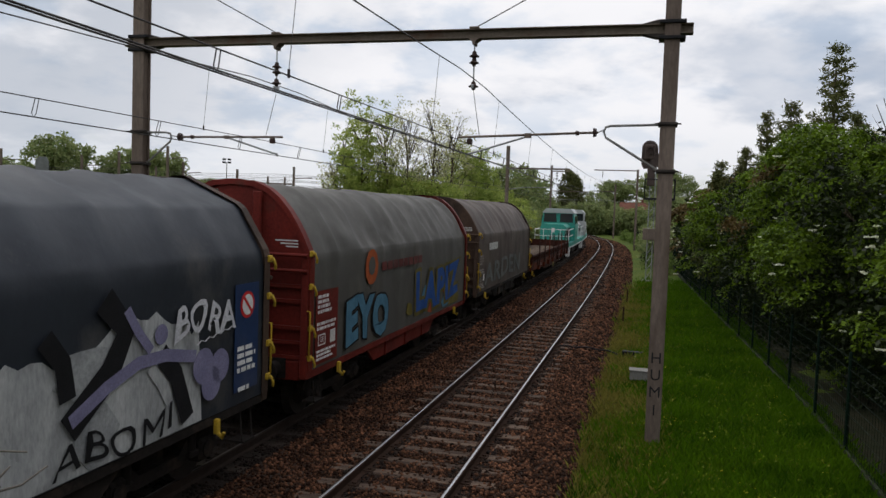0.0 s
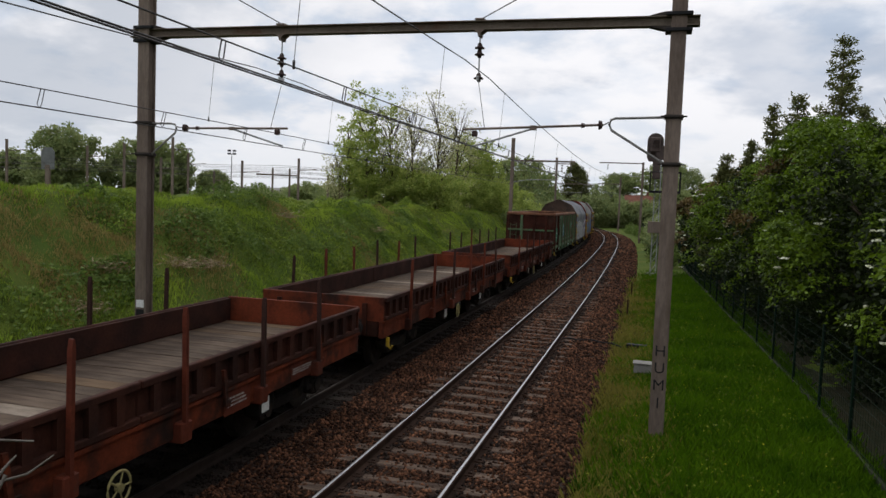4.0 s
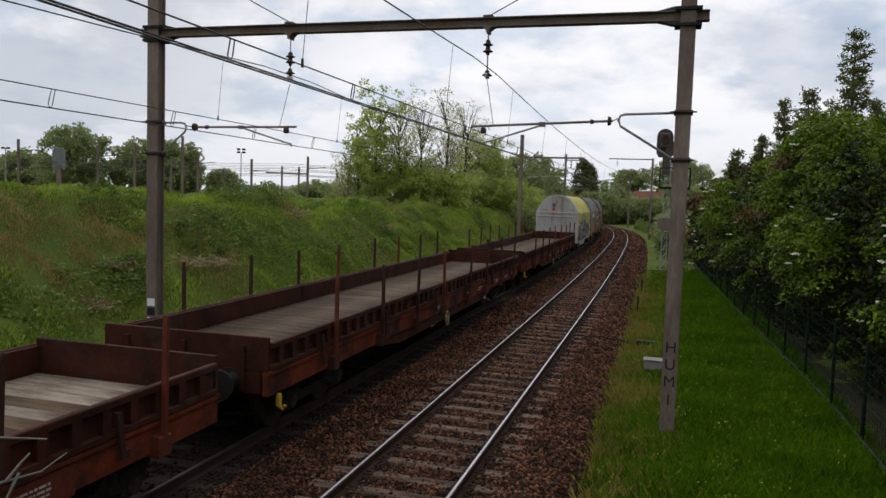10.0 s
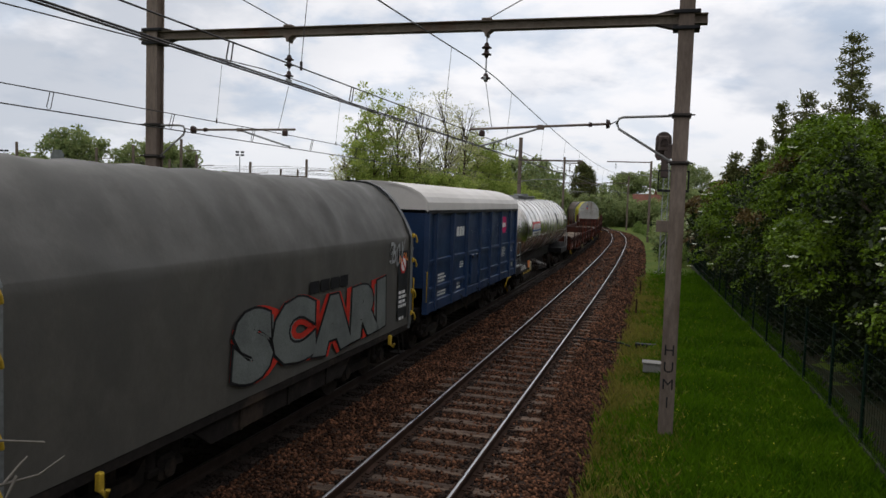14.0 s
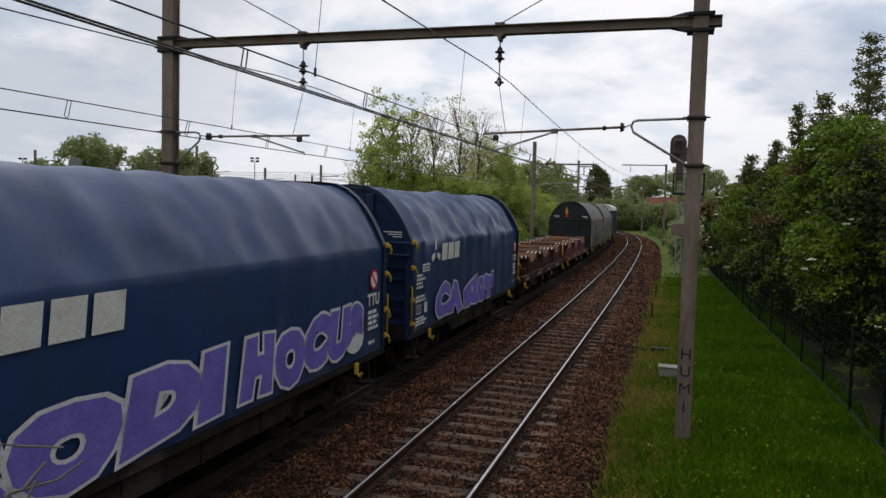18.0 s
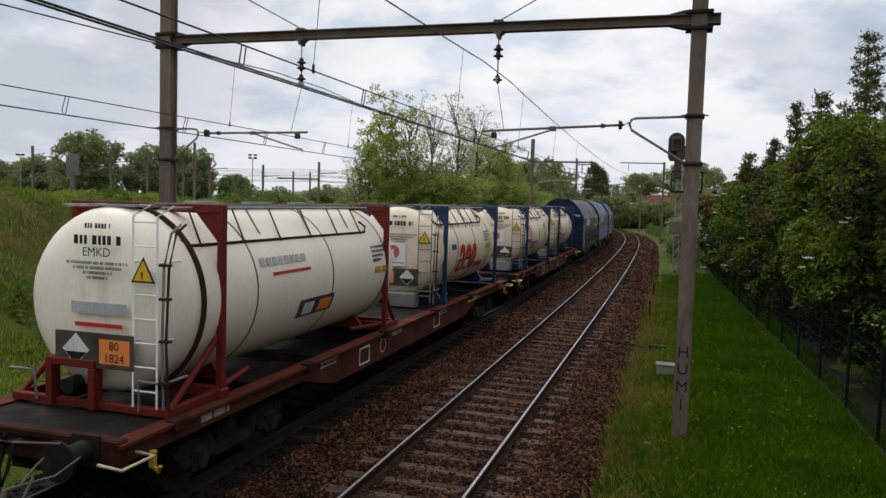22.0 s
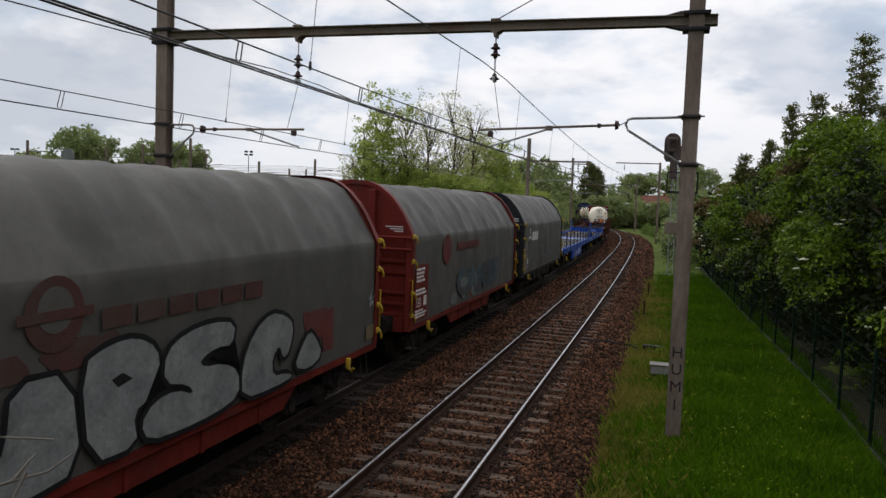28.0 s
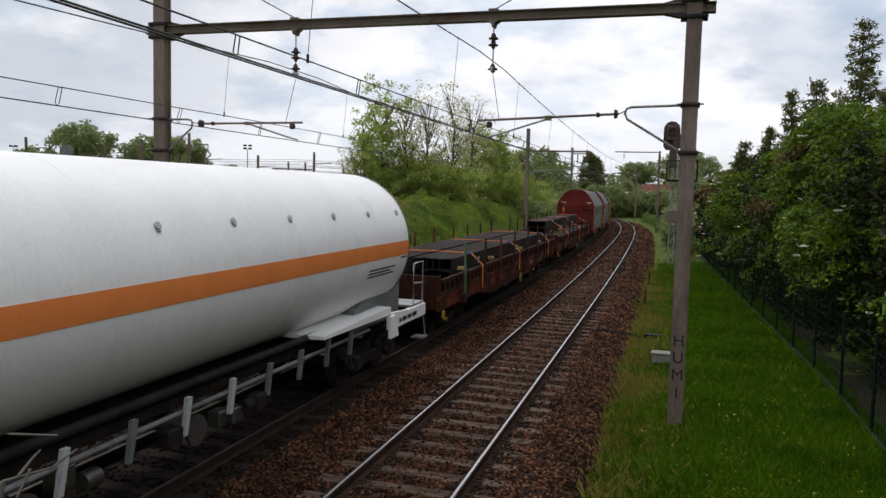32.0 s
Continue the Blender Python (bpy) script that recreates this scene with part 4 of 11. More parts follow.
WHEEL_PAINT = surf("dirty_cream_yellow_paint", (0.30, 0.26, 0.11), (0.20, 0.17, 0.08), rough=0.6, fine=25, bump=0.05)
WHEEL = surf("worn_wheel_steel", (0.06, 0.05, 0.045), (0.04, 0.034, 0.03), rough=0.6, metal=0.5, scale=3, fine=30)
RUST = surf("rusty_brown_paint", (0.050, 0.0135, 0.007), (0.023, 0.0085, 0.0055), rough=0.8, scale=1.6, fine=18, bump=0.3, dirt=(0.045, 0.025, 0.018), dirt_scale=1.1, dirt_cut=0.52)
SOLE_RED = surf("chipped_red_sole_bar", (0.140, 0.029, 0.011), (0.066, 0.016, 0.008), rough=0.75, scale=1.8, fine=18, bump=0.2, dirt=(0.022, 0.012, 0.009), dirt_scale=0.9, dirt_cut=0.50)
RUST_DARK = surf("sooty_rust", (0.046, 0.015, 0.009), (0.022, 0.010, 0.0075), rough=0.85, scale=1.6, fine=18, bump=0.3, dirt=(0.075, 0.024, 0.012), dirt_scale=1.3, dirt_cut=0.6)
RUST_RED = surf("faded_red_brown_paint", (0.115, 0.026, 0.013), (0.072, 0.019, 0.011), rough=0.75, scale=1.8, fine=18, bump=0.2, dirt=(0.06, 0.028, 0.02), dirt_scale=1.4, dirt_cut=0.56)
RUST_ORANGE = surf("orange_rust", (0.092, 0.042, 0.022), (0.055, 0.027, 0.017), rough=0.9, scale=1.5, fine=16, bump=0.3, dirt=(0.21, 0.075, 0.014), dirt_scale=0.8, dirt_cut=0.52)
RUST_SHEET = surf("red_rust_sheet", (0.105, 0.036, 0.018), (0.062, 0.024, 0.015), rough=0.85, scale=0.8, fine=16, bump=0.2, grain=0.18, dirt=(0.05, 0.024, 0.016), dirt_scale=0.7, dirt_cut=0.55, streak=2.5)
RIM_RUST = surf("worn_brown_rim", (0.19, 0.088, 0.05), (0.12, 0.055, 0.034), rough=0.8, scale=1.6, fine=18, bump=0.2, dirt=(0.06, 0.03, 0.02), dirt_scale=1.0)
SILL_RED = surf("dark_red_sill_paint", (0.095, 0.026, 0.018), (0.065, 0.02, 0.015), rough=0.7, scale=1.6, fine=18, bump=0.15, dirt=(0.04, 0.02, 0.015), dirt_scale=1.0, dirt_cut=0.52)
DECK_BROWN = surf("worn_brown_deck", (0.082, 0.067, 0.058), (0.054, 0.044, 0.039), rough=0.75, scale=0.8, fine=25, dirt=(0.14, 0.132, 0.125), dirt_scale=0.6, dirt_cut=0.58)
POST_BLUE = surf("blackened_blue_post", (0.015, 0.022, 0.05), (0.012, 0.014, 0.025), rough=0.7, scale=1.5, fine=20)
STAKE = surf("dark_rusty_stake", (0.045, 0.02, 0.015), (0.028, 0.015, 0.012), rough=0.85, scale=2, fine=20, bump=0.3)
PLANK = surf("worn_deck_plank", (0.092, 0.066, 0.047), (0.030, 0.020, 0.014), rough=0.9, scale=5.0, fine=40, bump=0.4, vary=0.22, dirt=(0.050, 0.032, 0.022), dirt_scale=1.1, dirt_cut=0.5, along=5.0)
PLANK_PALE = surf("pale_worn_plank", (0.22, 0.18, 0.14), (0.09, 0.068, 0.052), rough=0.9, scale=6.0, fine=40, bump=0.4, vary=0.3, dirt=(0.075, 0.052, 0.04), dirt_scale=1.8, dirt_cut=0.52, along=5.0)
PLANK_BROWN = surf("brown_deck_plank", (0.095, 0.062, 0.036), (0.042, 0.027, 0.017), rough=0.9, scale=5.0, fine=40, bump=0.4, vary=0.25, dirt=(0.20, 0.10, 0.035), dirt_scale=0.9, dirt_cut=0.60, along=5.0)
GREEN_FRAME = surf("weathered_green_paint", (0.085, 0.15, 0.075), (0.07, 0.10, 0.055), rough=0.7, scale=1.6, fine=18, dirt=(0.10, 0.05, 0.03), dirt_scale=1.0, dirt_cut=0.52)
GREEN_PLATE = surf("fresh_green_paint", (0.02, 0.21, 0.12), (0.02, 0.18, 0.10), rough=0.6, scale=2, fine=20, dirt=(0.05, 0.12, 0.07), dirt_scale=1.5, dirt_cut=0.6)
MIRROR_TANK = surf("polished_stainless_steel", (0.70, 0.665, 0.61), (0.60, 0.57, 0.52), rough=0.22, metal=1.0, scale=0.5, fine=30, bump=0.015, grain=0.05, dirt=(0.36, 0.34, 0.31), dirt_scale=0.35, dirt_cut=0.62, streak=4.0)
BAND = surf("dark_band_steel", (0.18, 0.17, 0.16), (0.13, 0.125, 0.12), rough=0.45, metal=0.8, fine=30, bump=0.03)
HOPPER_BLUE = surf("deep_blue_paint", (0.0085, 0.030, 0.088), (0.007, 0.023, 0.066), rough=0.45, scale=1.3, fine=25, bump=0.04, dirt=(0.022, 0.034, 0.06), dirt_scale=0.8, dirt_cut=0.6, spec=0.35)
SILVER_ROOF = surf("silver_roof", (0.56, 0.525, 0.485), (0.49, 0.46, 0.425), rough=0.5, scale=0.6, fine=25, bump=0.02, grain=0.04, dirt=(0.48, 0.44, 0.40), dirt_scale=0.35, dirt_cut=0.6, streak=2.0)
CREAM = surf("cream_tank_paint", (0.84, 0.73, 0.55), (0.78, 0.67, 0.50), rough=0.42, scale=0.9, grain=0.08, fine=25, bump=0.03, dirt=(0.34, 0.29, 0.22), dirt_scale=0.7, dirt_cut=0.60, streak=3.5, spec=0.35)
TANK_WHITE = surf("white_tank_paint", (0.85, 0.85, 0.84), (0.80, 0.80, 0.79), rough=0.4, scale=0.7, grain=0.06, fine=25, bump=0.03, dirt=(0.62, 0.61, 0.58), dirt_scale=0.5, dirt_cut=0.62, streak=3.0, spec=0.35)
CREAM_PALE = surf("pale_cream_tank_paint", (0.87, 0.80, 0.66), (0.81, 0.74, 0.61), rough=0.42, scale=0.9, grain=0.07, fine=25, bump=0.03, dirt=(0.52, 0.45, 0.35), dirt_scale=0.7, dirt_cut=0.66, streak=3.0, spec=0.35)
FRAME_BLUE = surf("blue_container_frame", (0.010, 0.032, 0.095), (0.009, 0.026, 0.07), rough=0.5, scale=1.5, fine=25, bump=0.05, dirt=(0.06, 0.05, 0.05), dirt_scale=1.2, dirt_cut=0.6, spec=0.35)
CAR_BLUE = surf("bright_blue_paint", (0.009, 0.065, 0.33), (0.009, 0.05, 0.26), rough=0.5, scale=1.3, fine=25, bump=0.06, dirt=(0.05, 0.07, 0.13), dirt_scale=0.8, dirt_cut=0.58)
# the sky's reflection on the end plates, painted as a paler blue
CAR_PALE = surf("sky_sheen_blue_plate", (0.10, 0.22, 0.50), (0.07, 0.17, 0.42), rough=0.4, scale=1.3, fine=25, bump=0.05, dirt=(0.16, 0.22, 0.33), dirt_scale=0.9, dirt_cut=0.56, spec=0.4)
GRATE = surf("worn_deck_grating", (0.16, 0.15, 0.14), (0.10, 0.093, 0.086), rough=0.7, metal=0.4, scale=0.7, fine=25, dirt=(0.26, 0.25, 0.24), dirt_scale=0.5, dirt_cut=0.55)
ORANGE = surf("orange_paint", (0.80, 0.25, 0.07), (0.75, 0.23, 0.06), rough=0.5, grain=0.05, bump=0.02, fine=30)
STRAP = surf("orange_webbing", (0.85, 0.23, 0.03), (0.75, 0.19, 0.03), rough=0.7, fine=60)
TURQ = surf("turquoise_paint", (0.03, 0.30, 0.24), (0.03, 0.25, 0.20), rough=0.45, scale=1.2, fine=25, bump=0.04, dirt=(0.05, 0.15, 0.12), dirt_scale=0.9, dirt_cut=0.58, spec=0.35)
PALE = surf("pale_grey_paint", (0.42, 0.44, 0.43), (0.36, 0.37, 0.37), rough=0.5, fine=25, bump=0.04)
DARK_GLASS = surf("dark_cab_glass", (0.02, 0.024, 0.026), (0.016, 0.018, 0.02), rough=0.08, bump=0, spec=0.6)
BEAM_STEEL = surf("dark_mill_steel", (0.026, 0.021, 0.019), (0.017, 0.014, 0.013), rough=0.8, metal=0.0, spec=0.05, scale=0.6, fine=16, dirt=(0.065, 0.036, 0.022), dirt_scale=0.5, dirt_cut=0.55)
WOOD_BLOCK = surf("pine_block", (0.34, 0.23, 0.09), (0.27, 0.18, 0.075), rough=0.8, fine=25)
PINK_PLATE = surf("faded_red_primer", (0.105, 0.026, 0.032), (0.07, 0.020, 0.024), rough=0.75, scale=1.6, fine=18, dirt=(0.09, 0.05, 0.045), dirt_scale=1.2)
G_SILVER = surf("silver_spray", (0.36, 0.37, 0.37), (0.24, 0.25, 0.255), rough=0.5, scale=2.0, fine=20, bump=0.02, dirt=(0.14, 0.145, 0.15), dirt_scale=1.6, dirt_cut=0.58)
G_TIN = surf("dull_silver_spray", (0.235, 0.24, 0.235), (0.16, 0.165, 0.165), rough=0.45, scale=2.0, fine=20, bump=0.02, dirt=(0.10, 0.10, 0.10), dirt_scale=1.4, dirt_cut=0.56)
G_PALE = surf("pale_silver_spray", (0.46, 0.47, 0.465), (0.30, 0.31, 0.31), rough=0.5, scale=3.0, fine=20, bump=0.02, dirt=(0.18, 0.185, 0.19), dirt_scale=2.2, dirt_cut=0.58, streak=3.0)
G_VIOLET = surf("violet_spray", (0.17, 0.145, 0.48), (0.13, 0.11, 0.40), rough=0.55, scale=2, bump=0.02)
G_LILAC = surf("lilac_spray", (0.22, 0.21, 0.32), (0.17, 0.16, 0.26), rough=0.55, scale=2, bump=0.02)
G_WHITE = surf("white_spray", (0.62, 0.62, 0.64), (0.52, 0.52, 0.55), rough=0.6, scale=2, bump=0.02)
G_ORANGE = surf("orange_red_spray", (0.42, 0.10, 0.025), (0.30, 0.07, 0.025), rough=0.6, scale=2, bump=0.02, dirt=(0.2, 0.05, 0.025), dirt_scale=1.2)
G_YELGREEN = surf("olive_edge_spray", (0.15, 0.12, 0.025), (0.10, 0.085, 0.025), rough=0.6, scale=2, bump=0.02)
G_RED = surf("red_spray", (0.50, 0.035, 0.02), (0.40, 0.03, 0.02), rough=0.6, scale=2, bump=0.02)
EMBLEM = surf("faded_red_emblem", (0.56, 0.15, 0.12), (0.50, 0.13, 0.10), rough=0.5, scale=2, bump=0.02)
HAZ_BOARD = surf("dirty_hazard_board", (0.085, 0.072, 0.06), (0.06, 0.05, 0.042), rough=0.6, scale=2, fine=25, dirt=(0.035, 0.03, 0.026), dirt_scale=2)
G_RUSTRED = surf("faded_red_spray", (0.14, 0.038, 0.033), (0.10, 0.035, 0.032), rough=0.6, scale=1.5, bump=0.02, dirt=(0.10, 0.05, 0.045), dirt_scale=1.2, dirt_cut=0.5)
G_FADED = surf("half_washed_dark_red_spray", (0.085, 0.038, 0.033), (0.065, 0.036, 0.032), rough=0.6, scale=1.5, bump=0.02, dirt=(0.075, 0.052, 0.044), dirt_scale=1.4, dirt_cut=0.48)
G_BLUE = surf("light_blue_spray", (0.08, 0.19, 0.27), (0.06, 0.15, 0.22), rough=0.6, scale=2, bump=0.02)
G_SLATE = surf("washed_out_blue_spray", (0.060, 0.088, 0.105), (0.05, 0.07, 0.08), rough=0.6, scale=1.5, bump=0.02, dirt=(0.07, 0.06, 0.055), dirt_scale=1.2, dirt_cut=0.5)
G_GREY = surf("grey_green_spray", (0.15, 0.165, 0.155), (0.115, 0.125, 0.12), rough=0.6, scale=1.6, bump=0.02)
G_DARK = surf("black_spray", (0.016, 0.016, 0.018), (0.012, 0.012, 0.013), rough=0.6, scale=2, bump=0.02)
G_SMOKE = surf("sooty_overspray", (0.04, 0.04, 0.042), (0.022, 0.022, 0.024), rough=0.6, scale=3.0, fine=22, bump=0.02, dirt=(0.11, 0.11, 0.115), dirt_scale=2.2, dirt_cut=0.56)
G_CREAM = surf("cream_spray", (0.55, 0.50, 0.34), (0.47, 0.42, 0.28), rough=0.6, scale=2, bump=0.02)
LOGO_BLUE = surf("blue_print", (0.02, 0.075, 0.26), (0.018, 0.065, 0.22), rough=0.55, bump=0)
LOGO_RED = surf("red_print", (0.55, 0.03, 0.03), (0.48, 0.025, 0.025), rough=0.5, bump=0)
LOGO_MAGENTA = surf("magenta_print", (0.55, 0.02, 0.13), (0.48, 0.02, 0.12), rough=0.5, bump=0)
TAN = surf("tan_panel", (0.17, 0.125, 0.075), (0.13, 0.10, 0.06), rough=0.6, scale=2, dirt=(0.13, 0.10, 0.07), dirt_scale=1.5)
PLATE_WHITE = surf("white_data_panel", (0.62, 0.62, 0.59), (0.54, 0.54, 0.51), rough=0.6, scale=2, bump=0.03, dirt=(0.36, 0.34, 0.31), dirt_scale=1.2, dirt_cut=0.58)

WAGONS, WHEELS, MESHES = [], [], {}
HALF = 1.44


def shared(key, make, material):
    """One mesh for all alike parts."""
    if key not in MESHES:
        me = make().mesh(key)
        fix(me)
        me.materials.append(material)
        MESHES[key] = me
    return MESHES[key]


def vehicle(name, u0, u1, label, category="goods wagon", group=""):
    ob = thing(name, pose(0, 0, 0), label, category, group)
    WAGONS.append((ob, (u0 + u1) / 2, u1 - u0))
    return ob


# -- running gear --
def wheelset_shape():
    """One turned form: axle, two discs with hubs, tyres and flanges."""
    half = ((1.0, 0.08), (0.855, 0.085), (0.85, 0.14), (0.82, 0.15), (0.80, 0.30), (0.815, 0.38), (0.815, 0.46), (0.69, 0.468), (0.685, 0.49), (0.662, 0.485), (0.66, 0.38), (0.70, 0.30), (0.68, 0.15), (0.64, 0.085))
    prof = [(-y, r) for y, r in half] + [(y, r) for y, r in half[::-1]]
    rings = [[(r * math.cos(a), y, r * math.sin(a)) for a in (2 * math.pi * k / 24 for k in range(24))] for y, r in prof]
    return Shape().loft(rings)


def bogie_frame_shape():
    sh = Shape()
    for y in (-1.0, 1.0):
        out = [(-1.35, 0.62), (-1.2, 0.72), (-0.62, 0.70), (-0.4, 0.50), (0.4, 0.50), (0.62, 0.70), (1.2, 0.72), (1.35, 0.62), (1.3, 0.52), (0.75, 0.50), (0.5, 0.34), (-0.5, 0.34), (-0.75, 0.50), (-1.3, 0.52)]
        sh.prism(out, "y", y - 0.06, y + 0.06)
    sh.box(-0.22, 0.22, -0.94, 0.94, 0.45, 0.72)
    sh.box(-0.30, 0.30, -0.45, 0.45, 0.72, 0.86)
    return sh


def axlebox_shape():
    sh = Shape()
    for dx in (-0.24, 0.24):
        sh.tube([(dx, 0, 0.02), (dx, 0, 0.26)], 0.085, 8)
    sh.box(-0.34, 0.34, -0.09, 0.09, -0.06, 0.04, 0.02)
    sh.box(-0.16, 0.16, -0.12, 0.12, -0.16, 0.16, 0.04)
    sh.disc((0, -0.12, 0), 0.12, "y", 12, 0.05)
    return sh


def bogie(wagon, x, spread=0.9):
    fr = shared("bogie_frame", bogie_frame_shape, UNDER)
    b = part("bogie", fr, None, wagon, "grimy black two-axle bogie", m=pose(x, 0, 0))
    ax = shared("axle_box", axlebox_shape, UNDER)
    ws = shared("wheelset", wheelset_shape, WHEEL)
    for dx in (-spread, spread):
        w = part("wheelset", ws, None, b, m=pose(dx, 0, 0.46))
        WHEELS.append((w, wagon, dx))
        for y in (-1.04, 1.04):
            part("axle_box", ax, None, b, m=pose(dx, y, 0.46))
    return b


def axle_pair(wagon, x):
    ws = shared("wheelset", wheelset_shape, WHEEL)
    w = part("wheelset", ws, None, wagon, m=pose(x, 0, 0.46))
    WHEELS.append((w, wagon, x))


def buffer_shape():
    sh = Shape()
    sh.tube([(-0.36, 0, 0), (-0.1, 0, 0)], 0.12, 12).tube([(-0.1, 0, 0), (0.0, 0, 0)], 0.075, 12)
    sh.tube([(0.0, 0, 0), (0.035, 0, 0)], 0.22, 16)
    sh.box(-0.4, -0.36, -0.18, 0.18, -0.17, 0.17)
    return sh


def hook_shape():
    sh = Shape()
    sh.tube([(-0.3, 0, 0), (0.08, 0, 0.0), (0.2, 0, 0.06), (0.16, 0, 0.15)], 0.035, 6)
    sh.tube([(0.12, -0.05, 0.02), (0.2, -0.06, -0.25), (0.22, 0, -0.42), (0.2, 0.06, -0.25), (0.12, 0.05, 0.02)], 0.022, 6)
    sh.tube([(-0.1, -0.35, -0.05), (0.12, -0.38, -0.25), (0.2, -0.3, -0.45), (0.3, -0.25, -0.3)], 0.025, 6)
    return sh


def ends(wagon, L, frame, z=1.06, gear=True):
    """Headstocks with buffers and draw hooks, and an added dark block between the wheels."""
    if gear:
        a = L / 2 - 3.4
        # dark filler, stands in for the shade below the wagon
        rig = [(-a, 0.86), (-a + 0.4, 0.42), (-a * 0.55, 0.36), (-a * 0.5, 0.52), (-0.5, 0.52), (-0.4, 0.30), (0.9, 0.30), (1.0, 0.48), (a * 0.6, 0.50), (a * 0.65, 0.36), (a - 0.4, 0.40), (a, 0.86)]
        part("brake_rigging", Shape().prism(rig, "y", -0.42, 0.42), UNDER, wagon)
    for sg in (-1, 1):
        x = sg * (L / 2)
        hs = Shape().box(x - 0.16 if sg > 0 else x, x if sg > 0 else x + 0.16, -1.3, 1.3, 0.86, 1.2, 0.02)
        part("headstock", hs, frame, wagon)
        for y in (-0.875, 0.875):
            part("buffer", shared("buffer", buffer_shape, UNDER), None, wagon, m=pose(x + sg * 0.38, y, z, 0, 0, 0 if sg > 0 else 180))
        part("draw_hook", shared("draw_hook", hook_shape, UNDER), None, wagon, m=pose(x + sg * 0.05, 0, z, 0, 0, 0 if sg > 0 else 180))


def brake_gear(wagon, x, seed=0):
    sh = Shape()
    sh.tube([(x - 0.5, 0.1, 0.72), (x + 0.5, 0.1, 0.72)], 0.19, 12)
    sh.tube([(x - 1.8, -0.5, 0.62), (x + 1.8, -0.5, 0.62)], 0.025, 6)
    sh.tube([(x + 1.0, -0.9, 0.75), (x + 1.0, 0.9, 0.55)], 0.03, 6)
    sh.box(x - 1.2, x - 0.8, -0.6, -0.25, 0.5, 0.9, 0.03)
    part("brake_gear", sh, UNDER, wagon)


def handwheel_shape():
    sh = Shape()
    r = 0.185
    sh.tube([(r * math.cos(a), 0, r * math.sin(a)) for a in np.linspace(0, 2 * math.pi, 19)], 0.016, 6, cap=False)
    for a in np.linspace(0, 2 * math.pi, 6)[:-1]:
        sh.tube([(0, 0, 0), (r * math.cos(a), 0, r * math.sin(a))], 0.013, 4)
    sh.disc((0, 0, 0), 0.05, "y", 10, 0.06)
    return sh


def handle_shape():
    """A yellow corner handle."""
    return Shape().tube([(0, 0.02, 0), (0, -0.06, 0.02), (0.02, -0.09, -0.08), (0.05, -0.07, -0.14)], 0.022, 6).box(-0.05, 0.05, -0.03, 0.02, -0.04, 0.06, 0.01)


def hook_yellow():
    return Shape().box(-0.04, 0.04, -0.05, 0.02, -0.1, 0.1, 0.012).tube([(0, -0.02, -0.08), (0.0, -0.1, -0.14), (0, -0.12, -0.07)], 0.028, 6)


def rail_yellow():
    return Shape().tube([(0, 0.02, 0), (0, -0.07, 0), (0, -0.07, 0.75), (0, 0.02, 0.75)], 0.016, 6)


# -- paint and print on the camera's side --
def plate(wagon, x0, x1, z0, z1, material, layer=0, name="panel", y=None):
    y = (-HALF - 0.010 if y is None else y) - 0.004 * layer
    return part(name, Shape().box(x0, x1, y - 0.003, y, z0, z1), material, wagon)


def bars(wagon, x0, x1, z0, z1, rows, material, seed=1, layer=1, y=None, fill=0.62):
    """Small print that cannot be read: lines of plain bars."""
    r = random.Random(seed)
    y = (-HALF - 0.010 if y is None else y) - 0.004 * layer
    sh = Shape()
    h = (z1 - z0) / rows
    for k in range(rows):
        z = z1 - (k + 0.5) * h
        x, end = x0, x0 + (x1 - x0) * r.uniform(0.65, 1.0)
        while x < end - 0.02:
            w = min(r.uniform(0.5, 2.2) * h, end - x)
            sh.box(x, x + w, y - 0.002, y, z - h * fill / 2, z + h * fill / 2)
            x += w + h * 0.35
    return part("print", sh, material, wagon, kind="stuff")


def blocks(wagon, x0, x1, z0, z1, n, material, layer=1, slant=0.0, y=None, gap=0.16, name="logo_mark", notch=True):
    """A word mark as plain blocks, one for each letter's place."""
    y = (-HALF - 0.010 if y is None else y) - 0.004 * layer
    w = (x1 - x0) / n
    for k in range(n):
        a, b = x0 + k * w, x0 + (k + 1) * w - w * gap
        d = slant * (z1 - z0)
        part(name, Shape().prism([(a, z0), (b, z0), (b + d, z1), (a + d, z1)], "y", y - 0.002, y), material, wagon)


def ring_sign(wagon, x, z, r, layer=2, y=None):
    y = (-HALF - 0.010 if y is None else y) - 0.004 * layer
    part("sign_disc", Shape().disc((x, y, z), r, "y", 24, 0.003), LOGO_RED, wagon, "red ring on a round warning sign")
    part("sign_face", Shape().disc((x, y - 0.004, z), r * 0.76, "y", 24, 0.003), WHITE, wagon)
    part("sign_bar", Shape().prism([(x - r * 0.66, z + r * 0.5), (x - r * 0.5, z + r * 0.66), (x + r * 0.66, z - r * 0.5), (x + r * 0.5, z - r * 0.66)], "y", y - 0.010, y - 0.007), LOGO_RED, wagon)


